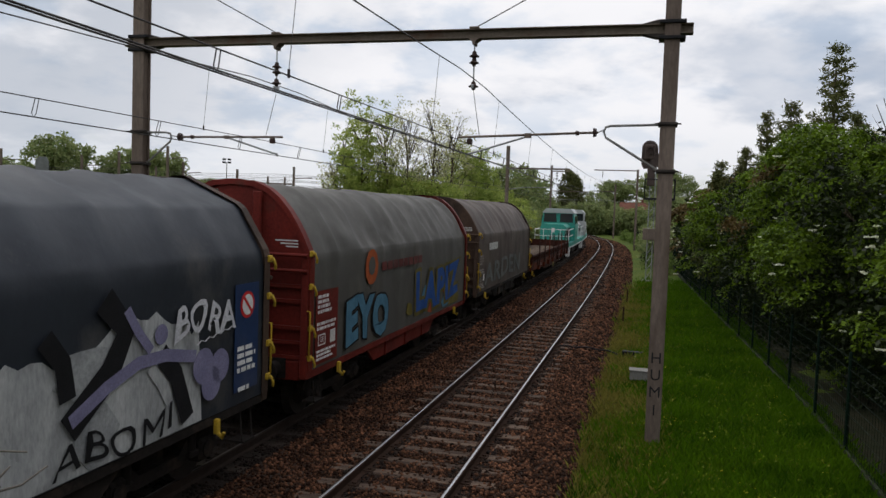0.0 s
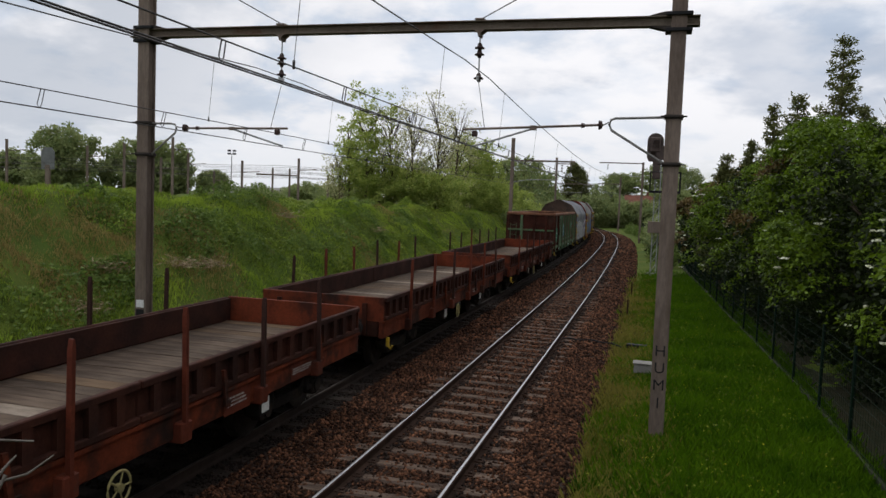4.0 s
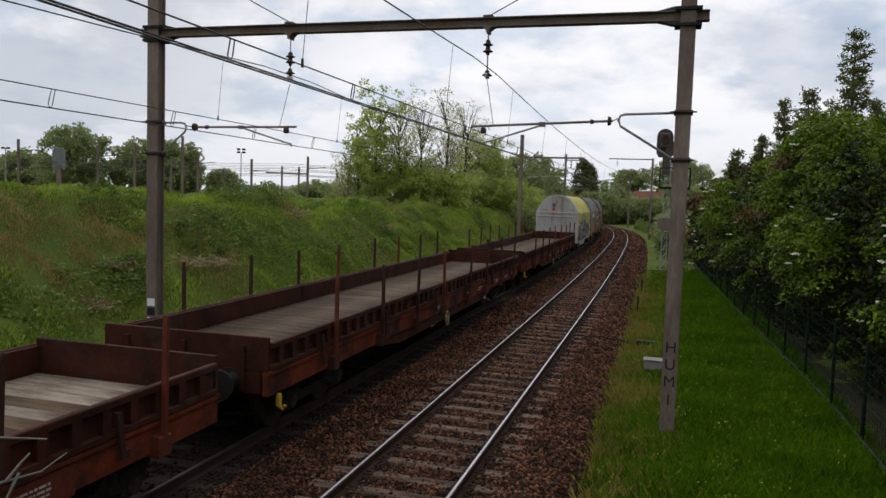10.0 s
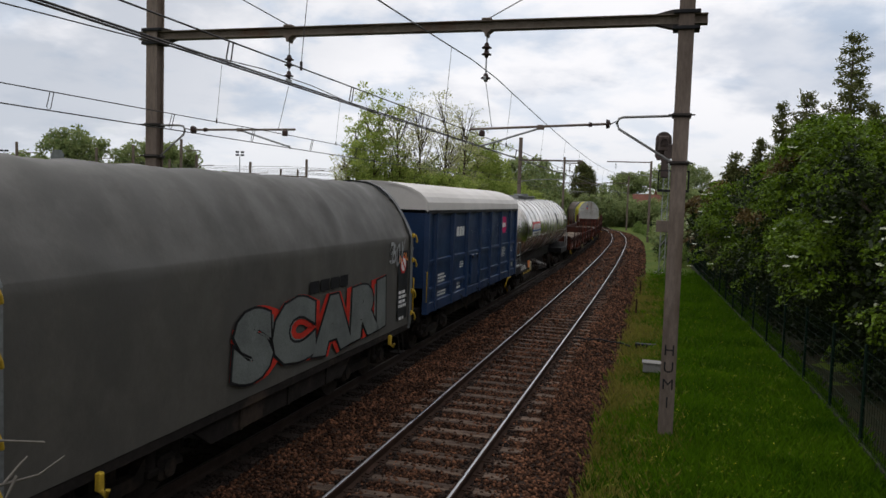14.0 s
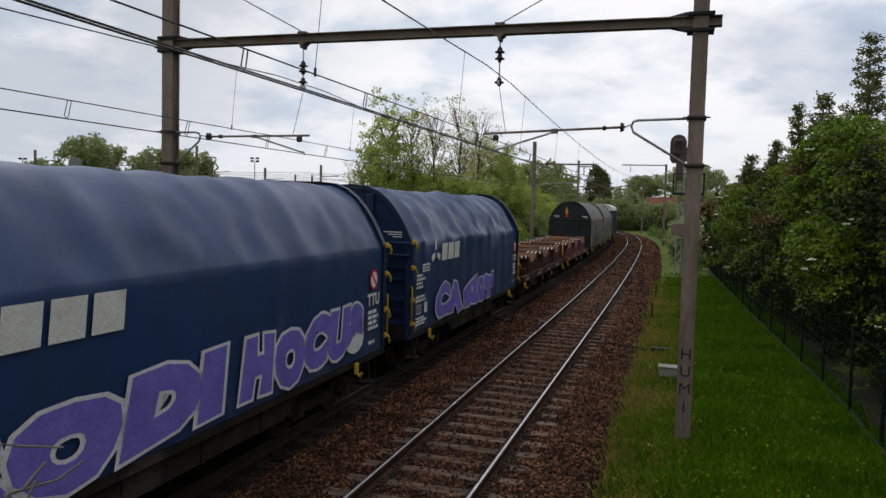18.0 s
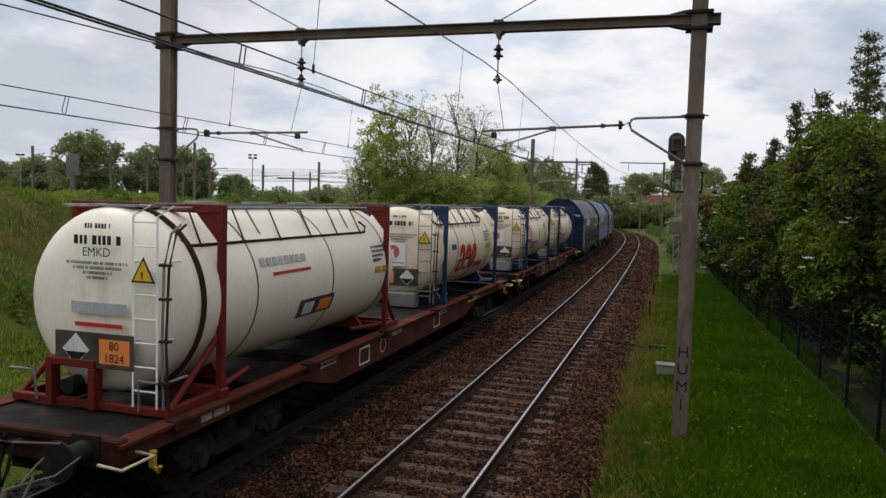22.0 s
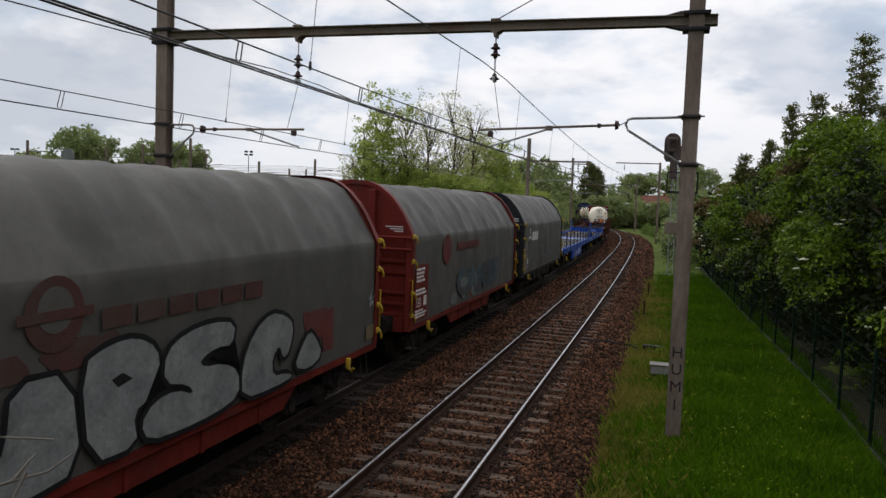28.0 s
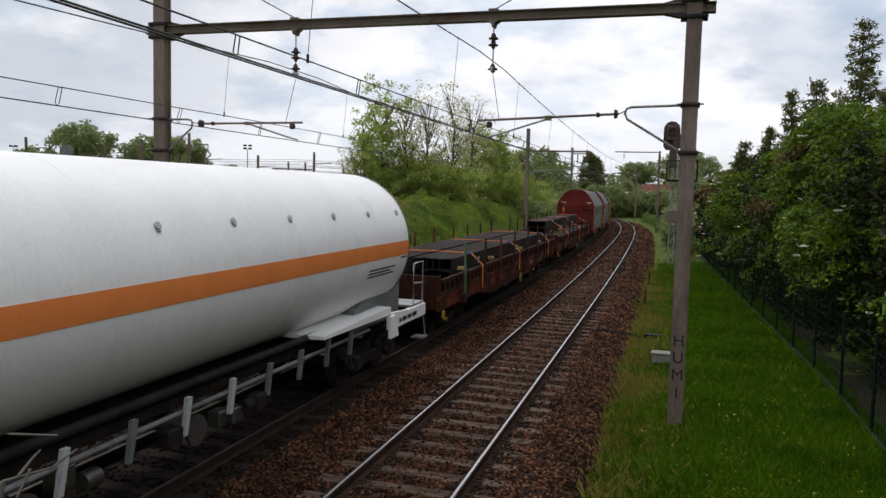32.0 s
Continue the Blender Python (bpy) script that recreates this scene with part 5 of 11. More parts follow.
def tag(wagon, text, x0, x1, z0, z1, fill, edge=None, layer=2, bold=0.05, edge_w=0.05, seed=1, amp=0.05, y=None, slope=0.0, shear=0.0):
    """Sprayed letters, stretched to their box, with an outline behind them."""
    y = (-HALF - 0.010 if y is None else y) - 0.004 * layer
    jobs = [(fill, bold, 0.0)] if edge is None else [(edge, bold + edge_w, 0.0), (fill, bold, -0.004)]
    size = (z1 - z0) * 1.25
    for k, (ma, bo, dy) in enumerate(jobs):
        ob = lettering(text, wagon, ma, pose(0, 0, 0), 1.0, "graffiti", bo, shear, 1.0 + 2 * bold)
        me = ob.data
        co = np.empty(len(me.vertices) * 3)
        me.vertices.foreach_get("co", co)
        co = co.reshape(-1, 3)
        if k == 0:
            lo, hi = co.min(0), co.max(0)
        co = (co - lo) / np.maximum(hi - lo, 1e-6)
        X = x0 + co[:, 0] * (x1 - x0)
        Z = z0 + co[:, 1] * (z1 - z0)
        t = co[:, 0]
        a = np.random.RandomState(seed).uniform(0, 6, 3)
        Z = Z + amp * np.sin(t * 7 + a[0]) + amp * 0.5 * np.sin(t * 17 + a[1]) + slope * t * (x1 - x0)
        X = X + amp * 0.7 * np.sin(co[:, 1] * 4 + a[2] + t * 9)
        out = np.stack([X, np.full_like(X, y + dy), Z], 1)
        me.vertices.foreach_set("co", out.ravel())
        me.update()


def fat_letter(wagon, pts, fill, edge, layer=2, eye=None, grow=0.04):
    """One fat sprayed letter with a white rim, slightly wavy."""
    y = -HALF - 0.010 - 0.003 * layer
    n = len(pts)
    rim = []
    for k in range(n):
        a, b, c = Vector(pts[k - 1]), Vector(pts[k]), Vector(pts[(k + 1) % n])
        d = ((b - a).normalized() + (c - b).normalized()).normalized()
        rim.append(tuple(b + Vector((-d.y, d.x)) * grow))
    part("graffiti", Shape().prism(rim, "y", y - 0.002, y), edge, wagon)
    part("graffiti", Shape().prism(list(pts), "y", y - 0.006, y - 0.004), fill, wagon)
    if eye:
        (ex, ez), ew, eh = eye
        part("graffiti", Shape().prism([(ex - ew, ez + eh * 0.4), (ex, ez + eh), (ex + ew, ez - eh * 0.3), (ex - ew * 0.4, ez - eh)], "y", y - 0.010, y - 0.008), edge, wagon)


def rounded(pts):
    """Round off the corners of an outline."""
    for _ in range(1):
        pts = [q for a, b in zip(pts, pts[1:] + pts[:1]) for q in ((a[0] * 0.75 + b[0] * 0.25, a[1] * 0.75 + b[1] * 0.25), (a[0] * 0.25 + b[0] * 0.75, a[1] * 0.25 + b[1] * 0.75))]
    return pts


def moved(pts, dx=-0.5, dz=0.0):
    return [(a + dx, b + dz) for a, b in pts]


def patches(wagon, x0, x1, z0, z1, n, materials, seed, layer=0, size=(0.25, 0.7)):
    """Uneven sprayed or peeled patches."""
    r = random.Random(seed)
    for k in range(n):
        cx, cz = r.uniform(x0, x1), r.uniform(z0, z1)
        w, h = r.uniform(*size) / 2, r.uniform(*size) / 2
        m = r.randint(7, 11)
        out = []
        for i in range(m):
            a = 2 * math.pi * i / m
            q = r.uniform(0.6, 1.1)
            out.append((min(max(cx + math.cos(a) * w * q, x0), x1), min(max(cz + math.sin(a) * h * q, z0), z1)))
        y = -HALF - 0.008 - 0.004 * layer - 0.0009 * k
        part("paint_patch", Shape().prism(out, "y", y - 0.0008, y + 0.004), r.choice(materials), wagon)


def overspray(wagon, x0, x1, z0, z1, material, seed, layer=-1):
    """One ragged painted ground for a graffiti piece."""
    r = random.Random(seed)
    n = int((x1 - x0) / 0.14)
    top = [(x0 + (x1 - x0) * k / n, z1 + 0.16 * math.sin(k * 0.31 + seed) + r.uniform(-0.10, 0.10)) for k in range(n + 1)]
    out = [(x0 - 0.1, z0), (x1 + 0.1, z0)] + [(a, min(b, z1 + 0.2)) for a, b in top[::-1]]
    y = -HALF - 0.008 - 0.004 * layer
    part("overspray", Shape().prism(out, "y", y - 0.002, y + 0.002), material, wagon)


def zigzag(wagon, x, z, length, tilt, material, seed, layer=10, amp=0.07, wd=0.018):
    """A sprayed zigzag line."""
    r = random.Random(seed)
    y = -HALF - 0.008 - 0.004 * layer
    pts, n = [], max(3, int(length / 0.09))
    for k in range(n + 1):
        a = length * k / n
        b = amp * (1 if k % 2 else -1) * r.uniform(0.6, 1.2)
        pts.append((x + a * math.cos(tilt) - b * math.sin(tilt), z + a * math.sin(tilt) + b * math.cos(tilt)))
    out = pts + [(p + wd, q - wd) for p, q in pts[::-1]]
    part("graffiti", Shape().prism(out, "y", y - 0.0015, y), material, wagon)


# -- sliding tarpaulin wagons --
FACETS = [0]


def tarp_outline(n=22, grow=0.0):
    """Half outline points (y, z) from the near sill over the top to the far sill."""
    w = HALF + grow
    pts = [(-w, z) for z in (1.02, 1.4, 1.9, 2.4, 2.85)]
    if FACETS[0]:
        arch = [(-w, 3.05), (-w + 0.03, 3.15), (-w * 0.72, 3.72 + grow), (-w * 0.66, 3.79 + grow), (-0.1, 4.17 + grow), (0.1, 4.17 + grow), (w * 0.66, 3.79 + grow), (w * 0.72, 3.72 + grow), (w - 0.03, 3.15), (w, 3.05)]
        return pts + arch + [(w, z) for z in (2.85, 2.4, 1.9, 1.4, 1.02)]
    for k in range(n + 1):
        a = math.pi * k / n
        c, s = math.cos(a), math.sin(a)
        yy = math.copysign(abs(c) ** 0.75, c)
        pts.append((-yy * w, 2.98 + (1.22 + grow) * (1 - abs(yy) ** 2.7) ** 0.97))
    pts += [(w, z) for z in (2.85, 2.4, 1.9, 1.4, 1.02)]
    return pts


def tarp_skin(L, seed, wrinkle, hoop):
    base = tarp_outline()
    xs = np.linspace(-L / 2 + 0.14, L / 2 - 0.14, int(L / 0.13))
    rings = []
    for x in xs:
        ph = (x + L / 2) / hoop
        between = math.sin(math.pi * (ph % 1.0)) ** 0.7
        ring = []
        for y, z in base:
            up = min(max((z - 2.7) / 0.8, 0), 1)
            n1 = noise.noise(Vector((x * 0.9 + seed, y * 1.2, z * 1.1)))
            n2 = noise.noise(Vector((x * 3.1 + seed * 3, y * 2.2, z * 2.3)))
            shoulder = math.exp(-((z - 3.15) / 0.35) ** 2)
            fold = abs(noise.noise(Vector((x * 1.6 + y * 1.1 + seed, y * 1.6 - x * 0.5, z * 1.4))))
            d = -between * (0.012 + 0.034 * up) * wrinkle + (n1 * 0.022 + n2 * 0.012 - fold * 0.05) * wrinkle * (0.25 + up + 0.6 * shoulder)
            d = min(d, 0.0 if z < 2.9 else 0.02)
            cy, cz = 0.0, 2.6
            ny, nz = (y / HALF, 0) if z < 2.9 else ((y) / 1.5, (z - 2.98) / 1.25)
            q = math.hypot(ny, nz) or 1
            ring.append((x, y + d * ny / q, z + d * nz / q))
        rings.append(ring)
    return Shape().loft(rings, closed=False, smooth=True)


def end_wall(wagon, L, sg, steel, rim, posts_mat=None):
    x0, x1 = sg * (L / 2 - 0.14), sg * (L / 2)
    ring = tarp_outline(18, -0.02)
    wall = Shape().prism(ring, "x", x0, sg * (L / 2 - 0.06))
    w = part("end_wall", wall, steel, wagon)
    edge = Shape()
    outer, inner = tarp_outline(18, 0.025), tarp_outline(18, -0.07)
    for a, b in ((sg * (L / 2 - 0.17), sg * (L / 2 + 0.0)),):
        rings = []
        for x, prof in ((a, outer), (b, outer), (b, inner), (a, inner)):
            rings.append([(x, y, z) for y, z in prof])
        edge.loft(rings, closed=False, smooth=False)
    part("end_rim", edge, rim, w)
    pm = posts_mat or steel
    for y in (-0.48, 0.48):
        part("end_post", Shape().box(min(x1, x1 + sg * 0.06), max(x1, x1 + sg * 0.06), y - 0.08, y + 0.08, 1.1, 4.02, 0.015), pm, w)
    for z, d in ((2.98, 0.10), (2.72, 0.08)):
        part("end_bar", Shape().tube([(x1 + sg * 0.08, -1.45, z), (x1 + sg * 0.08, 1.45, z)], 0.032, 8), pm, w)
    for z in (1.25, 1.5, 1.75, 2.2, 2.45):
        part("end_slat", Shape().box(min(x1 - sg * 0.06, x1 + sg * 0.0), max(x1 - sg * 0.06, x1), -1.34, 1.34, z - 0.03, z + 0.03), pm, w)
    if sg < 0:
        xs = x1 - 0.005
        yy = 0.25 if steel is WHITE_END or steel is BLACK_END else 0.95
        zz = 3.35 if yy < 0.5 else 2.45
        part("sticker", Shape().prism([(yy - 0.09, zz + 0.30), (yy + 0.09, zz + 0.30), (yy, zz + 0.48)], "x", x1 + 0.055, x1 + 0.059), YELLOW, w)
        part("sticker", Shape().box(x1 + 0.055, x1 + 0.059, yy - 0.09, yy + 0.09, zz + 0.02, zz + 0.26), LOGO_BLUE if steel is WHITE_END else YELLOW, w)
        part("sticker", Shape().disc((x1 + 0.057, yy, zz - 0.12), 0.11, "x", 16, 0.004), LOGO_RED, w)
        ink = GREY_END if steel is WHITE_END else PLATE_WHITE
        for a, z in ((-1.2, 3.2), (0.75, 3.2), (-1.2, 2.3), (0.7, 2.3)):
            pr = Shape()
            for k in range(3):
                pr.box(x1 + 0.002, x1 + 0.006, a, a + 0.42 - 0.1 * k, z - 0.05 * k, z - 0.05 * k + 0.022)
            if z > 3:
                part("print", pr, ink, w, m=pose(0.054, 0, 0))
    for y in (-1.38, 1.38):
        part("corner_post", Shape().box(min(x1 - sg * 0.1, x1 + sg * 0.05), max(x1 - sg * 0.1, x1 + sg * 0.05), y - 0.06, y + 0.06, 0.9, 2.95, 0.015), pm, w)
    return w


def tarp_wagon(u0, u1, label, tarp, steel, rim, frame, seed=1, wrinkle=1.0, hoop=1.1, posts=None, handles=YELLOW, belly=True):
    L = u1 - u0
    w = vehicle("tarpaulin_wagon", u0, u1, label, "goods wagon", "tarpaulin wagons")
    part("tarpaulin", tarp_skin(L, seed * 7.3, wrinkle, hoop), tarp, w)
    part("floor", Shape().box(-L / 2 + 0.1, L / 2 - 0.1, -1.36, 1.36, 1.0, 1.12), UNDER, w)
    for sg in (-1, 1):
        end_wall(w, L, sg, steel, rim, posts)
    for y in (-1.36, 1.36):
        part("sole_bar", Shape().box(-L / 2 + 0.05, L / 2 - 0.05, y - 0.06, y + 0.06, 0.88, 1.01, 0.01), frame, w)
    if belly:
        for y in (-1.30, 1.30):
            part("trussed_sill", Shape().prism([(-2.6, 0.90), (2.6, 0.90), (2.1, 0.56), (-2.1, 0.56)], "y", y - 0.03, y + 0.03), frame, w)
            for x in (-1.4, 0.0, 1.4):
                part("sill_rib", Shape().box(x - 0.03, x + 0.03, y - 0.06, y + 0.06, 0.56, 0.9), frame, w)
    ends(w, L, UNDER if frame is PALE else frame)
    for x in (-L / 2 + 2.0, L / 2 - 2.0):
        bogie(w, x)
    brake_gear(w, 0.0)
    hm, ym, rm = shared("corner_handle", handle_shape, handles), shared("lashing_hook", hook_yellow, YELLOW), shared("grab_rail", rail_yellow, handles)
    for sg in (-1, 1):
        x = sg * (L / 2 - 0.03)
        for z in (3.0, 2.45, 1.75, 1.25):
            part("corner_handle", hm, None, w, "yellow locking handle", m=pose(x, -HALF - 0.03, z))
        part("grab_rail", rm, None, w, m=pose(x + sg * 0.06, -HALF + 0.02, 1.3))
        part("lashing_hook", ym, None, w, "yellow lashing hook", m=pose(sg * (L / 2 - 1.35), -1.44, 0.86))
        st = Shape().box(sg * (L / 2 - 0.5) - 0.15, sg * (L / 2 - 0.5) + 0.15, -1.46, -1.2, 0.42, 0.45)
        for dx in (-0.14, 0.14):
            st.tube([(sg * (L / 2 - 0.5) + dx, -1.42, 0.43), (sg * (L / 2 - 0.5) + dx, -1.38, 0.9)], 0.014, 5)
        part("step", st, UNDER, w)
    return w, L


def data_panel(w, L, ground, ink, seed, x=None, width=0.95, z0=1.08, z1=2.35, ge=True):
    """The painted data block near the trailing end."""
    a = -L / 2 + 0.28 if x is None else x
    b = a + width
    if ground:
        plate(w, a, b, z0, z1, ground, 0, "data_panel")
    h = z1 - z0
    bars(w, a + 0.08, b - 0.25, z0 + h * 0.68, z1 - 0.06, 4, ink, seed)
    bars(w, a + 0.06, b - 0.08, z0 + h * 0.45, z0 + h * 0.58, 2, ink, seed + 1)
    bars(w, a + 0.06, b - 0.06, z0 + 0.05, z0 + h * 0.20, 3, ink, seed + 2)
    fr = Shape()
    y = -HALF - 0.014
    x0, x1, q0, q1 = a + 0.12, a + 0.42, z0 + h * 0.25, z0 + h * 0.40
    for p in ((x0, x1, q0, q0 + 0.018), (x0, x1, q1 - 0.018, q1), (x0, x0 + 0.018, q0, q1), (x1 - 0.018, x1, q0, q1)):
        fr.box(p[0], p[1], y - 0.002, y, p[2], p[3])
    part("print_frame", fr, ink, w)
    if ge:
        lettering("GE", w, ink, pose((x0 + x1) / 2, y - 0.002, (q0 + q1) / 2, 90, 0, 0), 0.13, "lettering")
    plate(w, b - 0.32, b - 0.10, z0 + h * 0.24, z0 + h * 0.42, PLATE_WHITE, 1, "card")


def tri_logo(w, x, z, r, ma, y=None):
    """A three-armed plain emblem."""
    yy = (-HALF - 0.014 if y is None else y)
    for k, a in enumerate((100, 200, 340)):
        a = radians(a)
        c, s = math.cos(a), math.sin(a)
        pts = [(x + r * (c * 0.25 - s * 0.16), z + r * (s * 0.25 + c * 0.16)), (x + r * (c * 1.0 - s * 0.24), z + r * (s * 1.0 + c * 0.24)),
               (x + r * (c * 1.0 + s * 0.24), z + r * (s * 1.0 - c * 0.24)), (x + r * (c * 0.25 + s * 0.16), z + r * (s * 0.25 - c * 0.16))]
        part("logo_mark", Shape().prism(pts, "y", yy - 0.002, yy), ma, w)


def arrow_logo(w, x, z, r, ma):
    """A curved arrow-like emblem with a line of plain blocks below it."""
    y = -HALF - 0.016
    arc = [(x + r * math.cos(a), z + 0.6 * r * math.sin(a)) for a in np.linspace(2.9, 0.4, 9)]
    inner = [(x + 0.8 * r * math.cos(a), z - 0.05 * r + 0.42 * r * math.sin(a)) for a in np.linspace(0.4, 2.9, 9)]
    part("logo_mark", Shape().prism(arc + inner, "y", y - 0.002, y), ma, w)
    part("logo_mark", Shape().prism([(x - 0.1 * r, z + 0.35 * r), (x + 0.1 * r, z + 0.35 * r), (x + 0.35 * r, z - 0.4 * r), (x + 0.15 * r, z - 0.45 * r)], "y", y - 0.006, y - 0.003), ma, w)
    blocks(w, x - 1.6 * r, x + 1.7 * r, z - 1.35 * r, z - 0.95 * r, 13, ma, 2, 0.0)


def flap_sign(w, L, x=None, col=None):
    """The round prohibition sign near the leading end, with lines of print."""
    x = L / 2 - 0.62 if x is None else x
    if col:
        plate(w, x - 0.32, x + 0.32, 1.2, 2.7, col, 0, "panel")
    ring_sign(w, x, 2.40, 0.19)
    bars(w, x - 0.25, x + 0.25, 1.45, 1.85, 4, WHITE, 5, 2)
    bars(w, x - 0.22, x + 0.1, 1.18, 1.28, 1, WHITE, 6, 2)


# -- the tarpaulin wagons, from the engines backwards --
def build_tarp_wagons():
    # worn brown-grey one behind the first flat
    w, L = tarp_wagon(-30.7, -19.2, "brown-grey tarpaulin wagon with pale graffiti", TARP_BROWN, BROWN_END, BROWN_END, UNDER, 1, 0.8)
    blocks(w, -3.9, -2.3, 2.4, 2.65, 5, PLATE_WHITE, 1)
    tag(w, "ARDEN", -4.6, 3.0, 1.25, 2.0, G_GREY, None, bold=0.02, seed=3)
    data_panel(w, L, None, PRINT, 11)
    # red-ended, with two graffiti pieces
    w, L = tarp_wagon(-17.5, -6.2, "grey tarpaulin wagon with oxide-red ends and blue graffiti", TARP_GREY, RED_END, RED_END, RED_END, 2, 1.3, 1.2)
    tag(w, "EYO", -4.05, -1.55, 1.12, 2.1, G_BLUE, G_DARK, bold=0.06, edge_w=0.035, seed=4)
    tag(w, "LAPIZ", 0.3, 4.9, 1.15, 2.3, LOGO_BLUE, G_YELGREEN, bold=0.05, edge_w=0.07, seed=5, slope=0.02)
    patches(w, -0.4, 5.2, 1.1, 2.1, 9, [G_ORANGE, G_ORANGE, G_YELGREEN, G_BLUE], 5, -1, (0.4, 0.8))
    part("logo_mark", Shape().disc((-2.7, -HALF - 0.014, 2.6), 0.36, "y", 24, 0.003), G_ORANGE, w)
    part("logo_mark", Shape().disc((-2.7, -HALF - 0.018, 2.62), 0.19, "y", 24, 0.003), TARP_GREY, w)
    blocks(w, -2.1, 0.9, 2.48, 2.66, 8, G_RUSTRED, 1)
    data_panel(w, L, RED_END, WHITE, 21)
    # dark blue with a long silver piece
    FACETS[0] = 1
    w, L = tarp_wagon(-4.8, 6.4, "dark blue-grey tarpaulin wagon with a long silver graffiti piece", TARP_NIGHT, BROWN_END, BROWN_END, UNDER, 3, 0.7, 1.0)
    plate(w, -L / 2 + 0.28, -L / 2 + 1.2, 1.2, 2.75, TARP_BLUE, 0, "data_panel")
    data_panel(w, L, None, PRINT, 31, None, 0.9, 1.25, 2.7)
    overspray(w, -4.4, 3.8, 1.04, 2.36, G_PALE, 5, -1)
    tag(w, "ORES", -4.3, 0.4, 1.15, 2.6, G_PALE, G_DARK, bold=0.08, edge_w=0.03, seed=6, amp=0.09)
    patches(w, -4.4, 3.3, 1.05, 2.3, 22, [G_PALE, G_SILVER, G_SILVER], 7, 0, (0.5, 1.2))
    for k in range(6):
        zigzag(w, -4.2 + 0.8 * k, 1.2 + 0.1 * (k % 3), 0.9, 1.2 + 0.5 * (k % 2), G_DARK, 40 + k, 9, 0.05, 0.03)
    def stroke(pts, wd, ma, y):
        left, right = [], []
        for k, (p, q) in enumerate(pts):
            a, b = pts[max(k - 1, 0)], pts[min(k + 1, len(pts) - 1)]
            d = math.hypot(b[0] - a[0], b[1] - a[1]) or 1.0
            nx, nz = -(b[1] - a[1]) / d * wd, (b[0] - a[0]) / d * wd
            left.append((p + nx, q + nz))
            right.append((p - nx, q - nz))
        part("graffiti", Shape().prism(left + right[::-1], "y", -HALF - y - 0.002, -HALF - y), ma, w)
    stroke([(1.25, 2.50), (1.48, 2.22), (1.55, 1.85)], 0.11, G_DARK, 0.036)
    stroke([(2.05, 2.78), (2.40, 2.42), (2.15, 2.0), (1.55, 1.55)], 0.16, G_DARK, 0.036)
    stroke([(3.0, 2.06), (3.3, 1.75), (3.55, 1.15)], 0.13, G_DARK, 0.036)
    stroke([(1.58, 1.62), (2.1, 1.86), (2.6, 2.02), (3.1, 2.02), (3.7, 1.90)], 0.075, G_LILAC, 0.040)
    stroke([(2.40, 2.64), (2.58, 2.38), (2.82, 2.12)], 0.06, G_LILAC, 0.040)
    part("graffiti", Shape().disc((3.0, -HALF - 0.042, 2.28), 0.12, "y", 20, 0.003), G_LILAC, w)
    for dx, dz, r in ((3.88, 1.74, 0.23), (4.26, 1.68, 0.22), (4.06, 1.48, 0.22)):
        part("graffiti", Shape().disc((dx, -HALF - 0.038 - 0.003 * r, dz), r, "y", 20, 0.002), G_LILAC, w)
    tag(w, "BORA", 3.25, 4.58, 2.16, 2.56, G_WHITE, None, bold=0.02, seed=8, layer=11, shear=0.15)
    zigzag(w, 3.7, 2.06, 0.9, 0.12, G_WHITE, 47, 11, 0.02, 0.014)
    tag(w, "ABOMI", 1.35, 3.25, 1.08, 1.40, G_DARK, None, bold=0.0, seed=9, layer=6)
    flap_sign(w, L, None, TARP_BLUE)
    FACETS[0] = 0
    # brown, torn and peeling
    w, L = tarp_wagon(66.8, 78.5, "worn brown tarpaulin wagon with peeling silver paint", TARP_BROWN, BROWN_END, BROWN_END, RUST_RED, 4, 1.9, 1.15)
    tag(w, "SMRW", -3.8, 1.9, 1.15, 2.0, TARP_NIGHT, G_GREY, bold=0.1, edge_w=0.02, seed=10)
    tag(w, "TNL", 1.9, 4.2, 1.3, 2.3, G_GREY, G_CREAM, bold=0.06, edge_w=0.04, seed=11)
    plate(w, -L / 2 + 0.9, -L / 2 + 1.2, 1.7, 1.95, PLATE_WHITE, 1, "card")
    bars(w, -L / 2 + 0.4, -L / 2 + 1.3, 1.2, 1.5, 3, WHITE, 41)
    # brown with a word mark, an emblem and orange letters
    w, L = tarp_wagon(80.2, 91.5, "brown-grey tarpaulin wagon with orange graffiti letters", TARP_BROWN, GREY_END, GREY_END, UNDER, 5, 0.7, 1.3)
    blocks(w, -4.0, -1.95, 2.44, 2.72, 5, PLATE_WHITE, 1)
    plate(w, -4.02, -2.05, 2.73, 2.755, LOGO_RED, 1)
    tag(w, "NERK", -4.1, -0.55, 1.06, 2.02, G_ORANGE, G_YELGREEN, bold=0.10, edge_w=0.045, seed=12, amp=0.04)
    arrow_logo(w, 3.55, 2.85, 0.46, G_WHITE)
    tag(w, "ROS", 0.9, 3.6, 1.2, 2.1, G_FADED, None, bold=0.08, seed=13)
    tag(w, "KONO", 3.4, 4.3, 1.2, 1.9, G_WHITE, None, bold=0.02, seed=14)
    plate(w, -5.4, -4.42, 1.05, 2.75, TAN, 0, "tan_panel")
    data_panel(w, L, None, PRINT, 51)
    plate(w, 4.45, 5.25, 1.3, 2.82, TAN, 0, "tan_panel")
    flap_sign(w, L)
    # yellow with blue letters' places and wild graffiti below
    w, L = tarp_wagon(93.2, 104.35, "yellow tarpaulin wagon with white ends and black-and-silver graffiti", TARP_YELLOW, WHITE_END, PALE, PALE, 6, 1.2, 1.25, handles=PALE)
